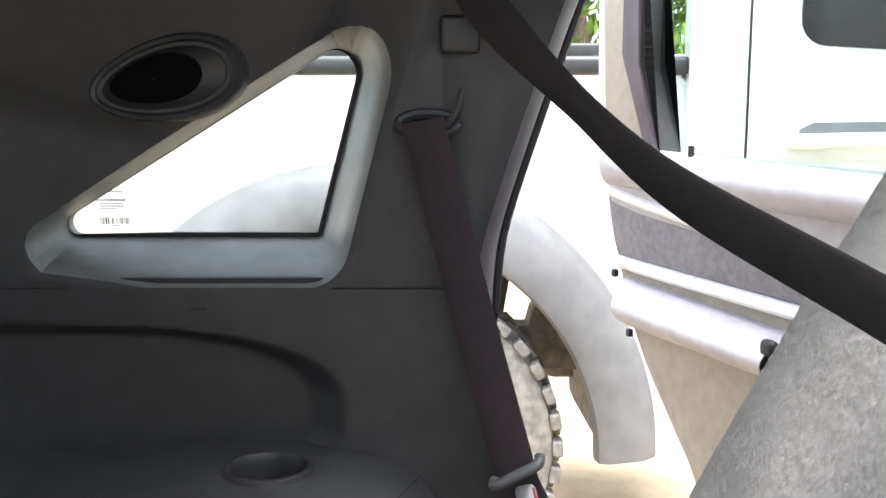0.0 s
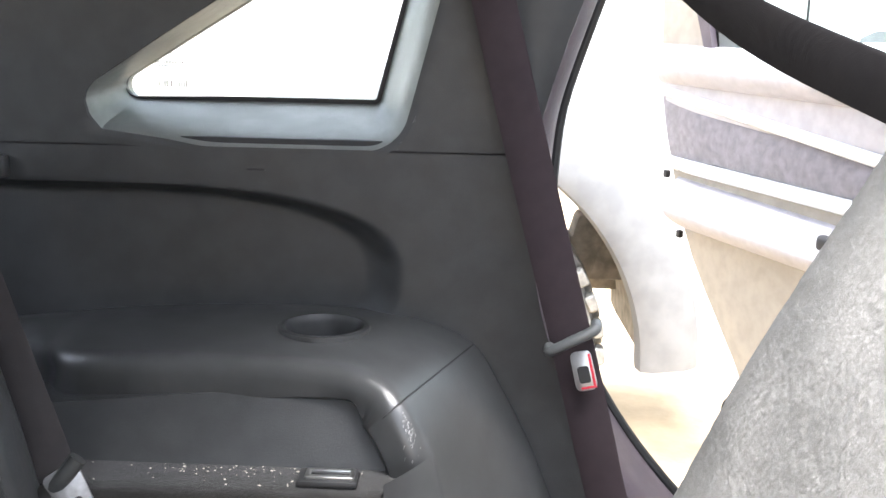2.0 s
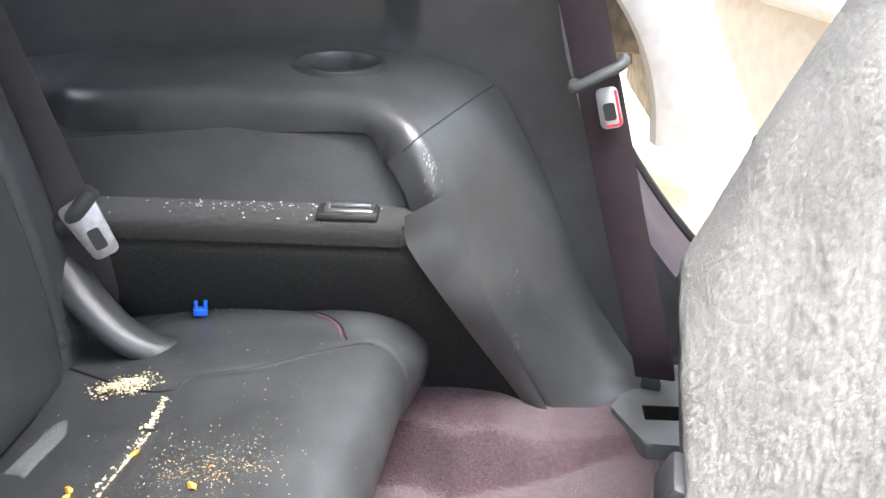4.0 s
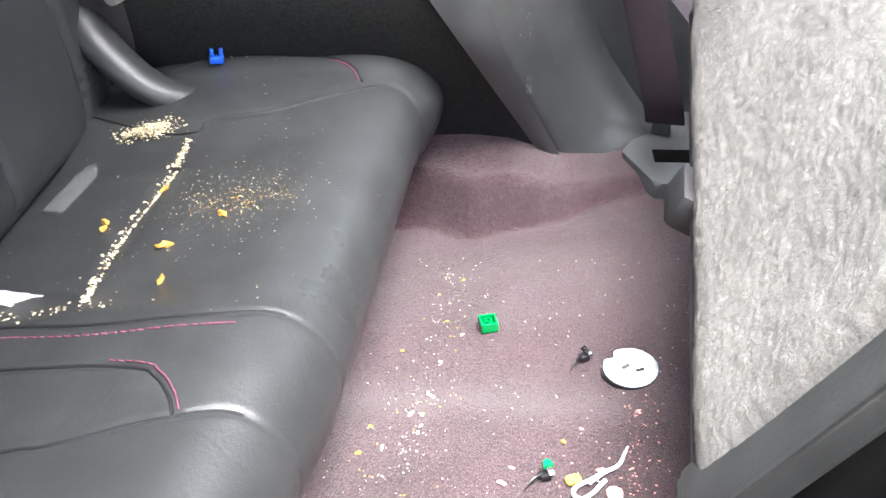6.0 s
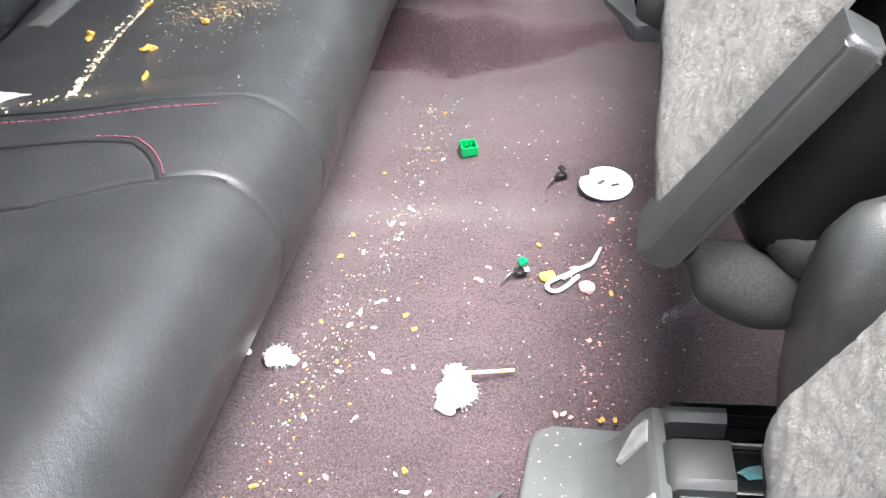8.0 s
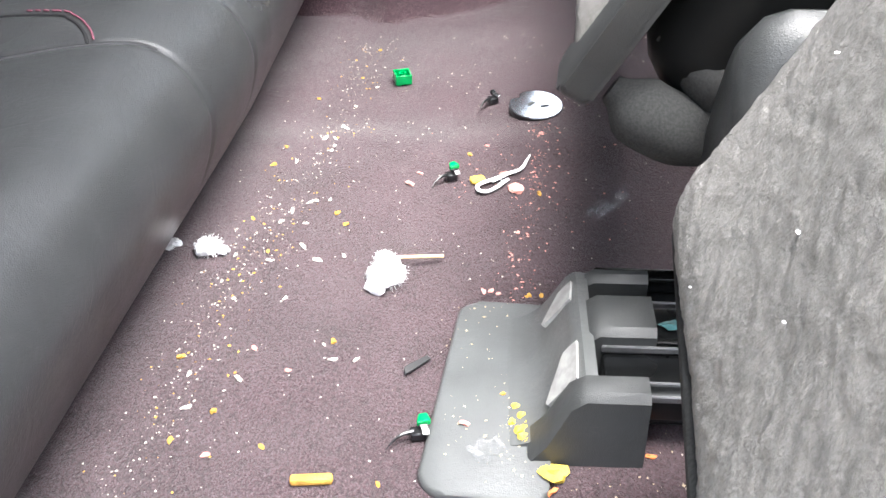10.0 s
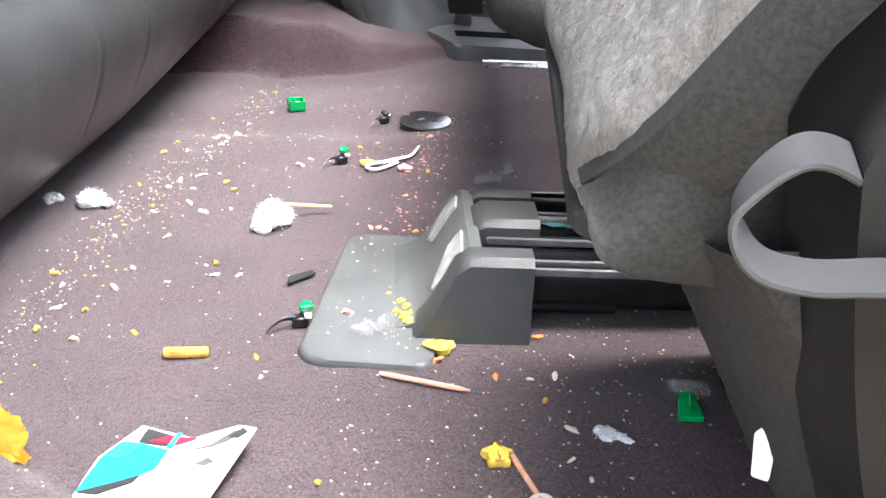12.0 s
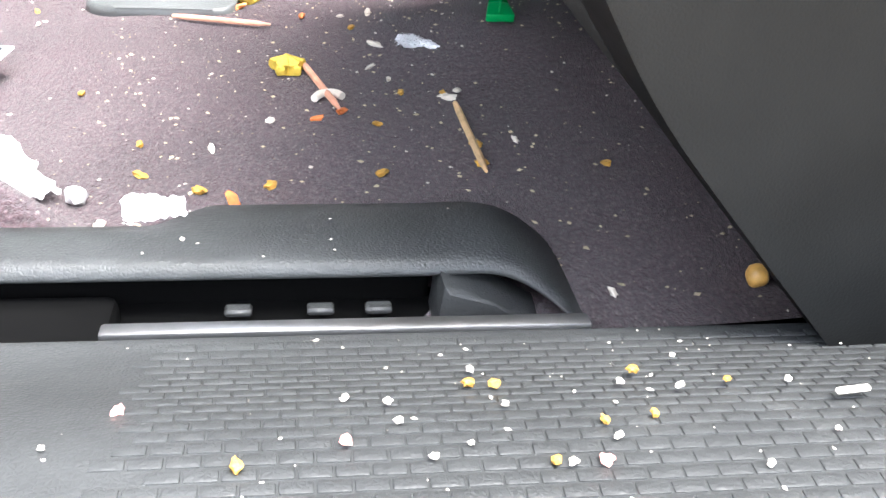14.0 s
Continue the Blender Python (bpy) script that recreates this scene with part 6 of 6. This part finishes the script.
one("white_bead", lump(0.0036, 71, 0.5, 2, (1.1, 0.9, 0.8)), M_WHITE, "small white faceted bead by the sill", "bead", on_floor(0.011, -0.012, 0.003))
one("corn_kernel", lump(0.0034, 72, 0.08, 3, (1, 0.95, 1.05)), M_KERNEL, "round golden corn kernel against the seat skirt", "corn kernel", on_floor(0.206, -0.088, 0.0033))
one("black_sliver", prism(rounded([(-0.012, -0.002), (0.012, -0.0015), (0.010, 0.002), (-0.008, 0.003)], 0.001, 3), 0, 0.002, "z", 0.0005, 1), M_BLACK, "thin black plastic sliver beside the rail cover", "plastic sliver", on_floor(-0.015, 0.290, 0.002, 42, 25))
one("lemon_rind", prism(rounded([(-0.007, -0.004), (0.006, -0.005), (0.007, 0.004), (-0.005, 0.005)], 0.003, 4), 0, 0.003, "z", 0.001, 2), M_LEMON, "yellow chip of puffed snack", "snack", on_floor(0.031, 0.510, 0.001, 25))
one("yellow_stick", box(0.024, 0.006, 0.005, 0.0018, 2), M_YELLOW, "broken yellow corn stick on the carpet", "snack", on_floor(-0.072, 0.196, 0.003, 4))
one("yellow_flower_crumb", lump(0.0065, 74, 0.7, 2, (1.1, 1, 0.6)), M_LEMON, "yellow crumbled snack at the cover's corner", "snack", on_floor(0.063, 0.199, 0.003))
one("white_crescent", tube(smooth_line([(-0.005, -0.002, 0.002), (-0.002, 0.003, 0.002), (0.003, 0.004, 0.002), (0.006, 0.0, 0.002)], 5), 0.0016, 8), M_RICE, "curved white nail-shaped snack crumb", "crumb", on_floor(0.095, 0.062, 0.0))

# counted crumbs
RICE_A = [(-0.1, 0.482), (-0.118, 0.546), (-0.113, 0.47), (-0.12, 0.455), (-0.101, 0.453), (-0.1, 0.423), (-0.088, 0.406), (-0.069, 0.411), (-0.148, 0.413), (-0.153, 0.383), (-0.141, 0.363), (-0.123, 0.407), (-0.096, 0.484), (-0.085, 0.485), (-0.097, 0.587), (-0.089, 0.585), (-0.088, 0.571), (-0.09, 0.563), (-0.085, 0.619), (-0.106, 0.362), (-0.075, 0.313), (-0.068, 0.298), (-0.053, 0.298), (-0.126, 0.282), (-0.158, 0.288), (-0.154, 0.258), (-0.076, 0.664), (-0.058, 0.703), (-0.082, 0.614)]
RICE_B = [(0.073, 0.045), (0.121, 0.077), (0.121, 0.166), (0.16, 0.017), (0.164, -0.088), (0.115, 0.092), (0.119, 0.113), (0.108, 0.165), (0.14, 0.057), (0.142, 0.054), (0.146, 0.059), (0.052, 0.022), (-0.031, 0.173), (0.02, -0.028), (0.233, 0.228), (0.17, 0.248), (0.161, 0.251), (0.213, 0.25)]
YELLOW_A = [(-0.125, 0.417), (-0.073, 0.724), (-0.112, 0.681), (-0.129, 0.571), (-0.142, 0.46), (-0.136, 0.54), (-0.07, 0.451), (-0.078, 0.466), (-0.166, 0.303), (-0.137, 0.254), (-0.158, 0.23), (-0.104, 0.224), (-0.069, 0.315), (0.079, 0.488), (0.026, 0.551), (-0.059, 0.795)]
YELLOW_B = [(-0.035, 0.194), (0.0, 0.083), (0.027, 0.028), (0.049, -0.012), (0.072, -0.012), (0.111, 0.14), (0.124, 0.063), (0.112, 0.036), (0.109, -0.006), (0.187, -0.007), (0.029, 0.004), (0.14, 0.058), (0.145, 0.013), (0.144, -0.002)]
ORANGE_A = [(-0.12, 0.311), (-0.096, 0.289), (-0.015, 0.524), (-0.135, 0.218), (0.088, 0.585), (0.052, 0.521), (-0.023, 0.508), (0.041, 0.566), (0.059, 0.437), (0.12, 0.212), (0.06, -0.021), (0.061, 0.186), (0.05, 0.182), (0.09, 0.167), (0.1, 0.049), (0.09, 0.044)]
rnd = random.Random(21)


def masters(name, material, r, squash, seed, n=4):
    out = []
    for k in range(n):
        ob = part(name, lump(r, seed + k, 0.45, 2, squash), material)
        out.append(ob.data)
        bpy.data.objects.remove(ob)
    return out


def strew(name, places, meshes, label, category, place, lift, lo=0.65, hi=1.05):
    for x, y in places:
        ob = new(name, rnd.choice(meshes))
        s = rnd.uniform(lo, hi)
        ob.matrix_world = place(x, y, lift * s, rnd.uniform(0, 360)) @ Matrix.Diagonal((s, s, s, 1))
        tagged(ob, label, category, group=category + "s")


rice = masters("rice_grain", M_RICE, 0.0020, (1.7, 0.75, 0.6), 300)
puff = masters("yellow_crumb", M_YELLOW, 0.0021, (1.35, 0.85, 0.65), 320)
pinkc = masters("pink_crumb", M_PINK, 0.0025, (1.4, 0.8, 0.5), 340)
orangec = masters("orange_crumb", M_ORANGE, 0.0026, (1.7, 0.7, 0.5), 350)
strew("rice_grain", RICE_A + RICE_B, rice, "dry white rice-like crumb on the carpet", "rice crumb", on_floor, 0.0012)
strew("yellow_crumb", YELLOW_A + YELLOW_B, puff, "golden yellow snack crumb on the carpet", "yellow crumb", on_floor, 0.0016)
strew("pink_crumb", ORANGE_A[:9], pinkc, "pinkish snack crumb on the carpet", "pink crumb", on_floor, 0.0013)
strew("orange_crumb", ORANGE_A[9:], orangec, "dark orange snack crumb on the carpet", "orange crumb", on_floor, 0.0016)
strew("yellow_crumb", [(-0.273, 0.556), (-0.308, 0.694), (-0.282, 0.603), (-0.346, 0.651), (-0.344, 0.641), (-0.246, 0.640)], masters("yellow_crumb", M_YELLOW, 0.0048, (1.7, 0.7, 0.6), 360), "golden corn-puff piece on the leather cushion", "corn puff", on_seat, 0.002, 0.6, 1.1)


def on_plate(x, y, lift=0.0, rz=0.0):
    return pose(x, y, 0.0125 + 0.02 * max(0, x - 0.04) + lift, 0, 0, rz)


def on_sill(x, y, lift=0.0, rz=0.0):
    return pose(x, y, sill_z(y) + lift + 0.0006, 0, 0, rz)


lem = masters("lemon_crumb", M_LEMON, 0.0030, (1.2, 1, 0.8), 380)
strew("lemon_crumb", [(0.045, 0.249), (0.048, 0.241), (0.049, 0.231), (0.052, 0.225), (0.046, 0.229), (0.055, 0.227), (0.05, 0.221), (0.059, 0.214), (0.042, 0.236), (0.051, 0.234), (0.047, 0.224)], lem, "bright yellow crumb heaped on the rail cover", "lemon crumb", on_plate, 0.002)
strew("pink_crumb", [(0.014, 0.235), (0.035, 0.359), (0.030, 0.358), (0.040, 0.356)], pinkc, "pinkish crumb on the rail cover", "pink crumb", on_plate, 0.001)
strew("yellow_crumb", [(0.052, 0.299), (0.053, 0.329), (0.061, 0.354), (0.069, 0.354), (0.059, 0.353), (0.038, 0.260)], puff, "golden crumb on the rail cover", "yellow crumb", on_plate, 0.001, 0.6, 0.9)
torn("film_scrap", "crumpled clear film scrap on the rail cover", on_plate(0.026, 0.213, 0.001, 30), 0.020, 0.015, 6.0, M_FILM, 0.010)
SILL_PALE = [(0.093, -0.172), (0.114, -0.168), (0.111, -0.149), (0.132, -0.181), (0.122, -0.187), (0.157, -0.191), (0.174, -0.183), (0.156, -0.147), (0.084, -0.161), (0.092, -0.164), (0.031, -0.173), (0.139, -0.161), (0.15, -0.165), (0.173, -0.165), (0.098, -0.183), (0.105, -0.18)]
strew("sill_crumb", SILL_PALE, masters("sill_crumb", M_RICE, 0.0008, (1.1, 1, 0.8), 400), "tiny pale crumb on the sill plate", "sill crumb", on_sill, 0.0008)
strew("sill_crumb", [(0.144, -0.155), (0.131, -0.176), (0.141, -0.175), (0.119, -0.186), (0.114, -0.158), (0.109, -0.157), (0.064, -0.182), (0.161, -0.163)], masters("sill_crumb", M_YELLOW, 0.0011, (1.3, 1, 0.8), 410), "tiny yellow crumb on the sill plate", "sill crumb", on_sill, 0.0008)
strew("sill_crumb", [(0.083, -0.177), (0.042, -0.16), (0.128, -0.187)], masters("sill_crumb", M_PINK, 0.0013, (1.3, 1, 0.8), 420), "tiny pink crumb on the sill plate", "sill crumb", on_sill, 0.0008)
one("match_stub", box(0.0075, 0.0016, 0.0012, 0.0004, 1), M_RICE, "tiny pale stick stub on the sill plate", "stick stub", on_sill(0.183, -0.172, 0.001, 4))

# on the cushion
one("clear_wrapper", sheet(24, 8, lambda u, v: (0.100 * (u - 0.5), 0.020 * (v - 0.5) * (1 + 0.3 * (u > 0.85)), 0.001 + 0.005 * abs(noise.noise((u * 7, v * 3, 6))) + 0.002 * math.sin(v * 3.14))), M_FILM, "empty clear plastic wrapper on the leather cushion", "wrapper", on_seat(-0.394, 0.722, 0.001, 88))
torn("paper_strip", "torn white paper strip on the leather cushion", on_seat(-0.390, 0.552, 0.002, 2), 0.085, 0.020, 4.0)
blue = thing("blue_toy_piece", "small bright blue plastic toy piece on the cushion edge", "toy piece", on_seat(-0.303, 0.888, 0.003, 20))
part("block", box(0.014, 0.008, 0.008, 0.0015, 2, m=pose(0, 0, 0.004)), M_BLUE, blue)
for dx in (-0.0045, 0.0045):
    part("prong", box(0.004, 0.006, 0.008, 0.001, 1, m=pose(dx, 0, 0.011)), M_BLUE, blue)


# uncounted crumbs
def specks(name, label, material, points, lo, hi, seed, squash=(1.3, 0.9, 0.6)):
    """Many small crumbs in one mesh; points: world places with their support height."""
    r = random.Random(seed)
    v, f = [], []
    base = [(1, 0, 0), (-1, 0, 0), (0, 1, 0), (0, -1, 0), (0, 0, 1), (0, 0, -1)]
    tri = [(0, 2, 4), (2, 1, 4), (1, 3, 4), (3, 0, 4), (2, 0, 5), (1, 2, 5), (3, 1, 5), (0, 3, 5)]
    for p in points:
        s = lo + (hi - lo) * r.random() ** 2.5
        a = r.uniform(0, 6.28)
        i = len(v)
        for q in base:
            k = s * r.uniform(0.65, 1.2)
            x, y, z = q[0] * k * squash[0], q[1] * k * squash[1], q[2] * k * squash[2]
            v.append((p[0] + x * math.cos(a) - y * math.sin(a), p[1] + x * math.sin(a) + y * math.cos(a), p[2] + z + s * 0.35))
        f += [tuple(i + j for j in t) for t in tri]
    me = bpy.data.meshes.new(name)
    me.from_pydata(v, [], f)
    me.materials.append(material)
    tagged(new(name, me), label, "crumbs", kind="stuff")


def fl(x, y):
    return (x, y, floor_z(x, y))


def st(x, y):
    q = R3.inverted() @ Vector((x, y, 0))
    w = R3 @ Vector((q.x, q.y, seat_top(q.x, q.y)))
    return (w.x, w.y, w.z)


r5 = random.Random(5)
TRAIL = smooth_line([(-0.062, 0.814, 0), (-0.075, 0.717, 0), (-0.093, 0.581, 0), (-0.114, 0.485, 0), (-0.135, 0.404, 0), (-0.152, 0.340, 0), (-0.165, 0.250, 0), (-0.178, 0.12, 0)], 40)
along = []
for k in range(760):
    p = r5.choice(TRAIL)
    along.append(fl(p.x + r5.gauss(-0.004, 0.013), p.y + r5.gauss(0, 0.01)))
specks("crumb_trail", "pale crumbs trailing along the seat's foot", M_RICE, along, 0.0002, 0.0010, 1)
specks("crumb_trail", "golden crumbs trailing along the seat's foot", M_YELLOW, [fl(p.x + r5.gauss(0, 0.016), p.y) for p in [r5.choice(TRAIL) for k in range(200)]], 0.0003, 0.0014, 2)
wide = [fl(r5.uniform(-0.17, 0.24), r5.uniform(-0.03, 0.84)) for k in range(1100)]
specks("floor_crumbs", "fine pale crumbs scattered over the carpet", M_RICE, wide, 0.0002, 0.0010, 3)
near = [fl(r5.uniform(0.0, 0.24), r5.uniform(-0.095, 0.24)) for k in range(900)]
specks("floor_crumbs", "fine pale crumbs scattered over the carpet", M_CRUMB, near, 0.0002, 0.0011, 4)
RED = smooth_line([(0.090, 0.610, 0), (0.084, 0.544, 0), (0.068, 0.474, 0), (0.059, 0.401, 0), (0.055, 0.366, 0)], 30)
specks("pink_crumbs", "line of pink crumbs on the carpet", M_PINK, [fl(p.x + r5.gauss(0, 0.007), p.y + r5.gauss(0, 0.008)) for p in [r5.choice(RED) for k in range(190)]], 0.0003, 0.0014, 5)
specks("pink_crumbs", "pinkish crumbs around the floss pick", M_PINK, [fl(r5.gauss(0.085, 0.035), r5.gauss(0.52, 0.06)) for k in range(120)], 0.0003, 0.0014, 6)
specks("plate_crumbs", "fine crumbs on the rail cover", M_CRUMB, [(x, y, 0.0125 + 0.02 * max(0, x - 0.04)) for x, y in [(r5.gauss(0.046, 0.007), r5.gauss(0.238, 0.020)) for k in range(110)] + [(r5.uniform(0.0, 0.055), r5.uniform(0.19, 0.35)) for k in range(70)]], 0.0003, 0.0013, 7)
line = []
for k in range(800):
    t = r5.random()
    i = min(int(t * (len(FOLD) - 1)), len(FOLD) - 2)
    w = t * (len(FOLD) - 1) - i
    a, y = FOLD[i][0] + (FOLD[i + 1][0] - FOLD[i][0]) * w, FOLD[i][1] + (FOLD[i + 1][1] - FOLD[i][1]) * w
    q = R3 @ Vector((a + r5.gauss(0, 0.0020), y, 0))
    line.append(st(q.x, q.y))
specks("fold_crumbs", "pale crumbs packed into the cushion fold", M_CRUMB, line, 0.0007, 0.0022, 8)
pile = []
for k in range(900):
    x, y = r5.gauss(-0.347, 0.013), r5.gauss(0.788, 0.005)
    p = st(x, y)
    pile.append((p[0], p[1], p[2] + 0.008 * bell(x + 0.352, 0.014) * bell(y - 0.782, 0.009) * r5.random()))
specks("crumb_pile", "heap of pale crumbs on the cushion", M_CRUMB, pile, 0.0005, 0.0017, 9)
specks("cushion_crumbs", "brown and pale crumbs scattered over the cushion", M_CRUMB, [st(r5.gauss(-0.240, 0.034), r5.gauss(0.664, 0.024)) for k in range(620)] + [st(r5.uniform(-0.42, -0.17), r5.uniform(0.5, 0.86)) for k in range(420)], 0.00015, 0.0008, 10)
specks("cushion_crumbs", "brown and golden crumbs scattered over the cushion", M_YELLOW, [st(r5.gauss(-0.238, 0.022), r5.gauss(0.656, 0.012)) for k in range(170)] + [st(r5.gauss(-0.365, 0.03), r5.gauss(0.520, 0.008)) for k in range(120)], 0.0002, 0.0009, 11)
specks("cushion_crumbs", "pale crumbs along the cushion's far edge", M_RICE, [st(r5.uniform(-0.36, -0.12), r5.gauss(0.925, 0.02)) for k in range(60)], 0.0004, 0.0016, 12)
specks("cushion_crumbs", "crumbs packed beside the paper strip", M_CRUMB, [st(r5.gauss(-0.372, 0.035), r5.gauss(0.518, 0.007)) for k in range(260)], 0.0005, 0.0019, 13)
specks("ledge_crumbs", "pale crumbs on the felt ledge", M_RICE, [(r5.uniform(-0.40, -0.12), r5.uniform(0.888, 0.928), 0.271) for k in range(70)] + [(r5.gauss(-0.25, 0.07), r5.gauss(0.922, 0.005), 0.271) for k in range(80)], 0.0003, 0.0016, 14)
specks("sill_dust", "fine pale dust specks on the sill", M_RICE, [(x, y, sill_z(y)) for x, y in [(r5.uniform(0.0, 0.22), r5.uniform(-0.20, -0.115)) for k in range(130)]], 0.0002, 0.0007, 15)
specks("bar_crumbs", "few pale crumbs on the grab bar", M_RICE, [(r5.uniform(0.0, 0.13), r5.uniform(-0.090, -0.060), 0.0325) for k in range(12)], 0.0004, 0.0012, 16)
specks("felt_lint", "pale lint flecks on the seat-back felt", M_PAPER, [(0.080 + 0.45 * h + 0.15 * (y - 0.05) - 0.012, y, 0.20 + h) for h, y in [(r5.uniform(0.02, 0.2), r5.uniform(-0.07, 0.16)) for k in range(16)]], 0.0006, 0.0012, 17)
for x, y in ((0.199, 0.295), (0.215, 0.299), (0.227, 0.292)):
    torn("dry_leaf_scrap", "small pale brown paper scrap under the seat rail", on_floor(x, y, 0.001, rnd.uniform(0, 180)), 0.020, 0.010, x * 90, M_WOOD, 0.004)
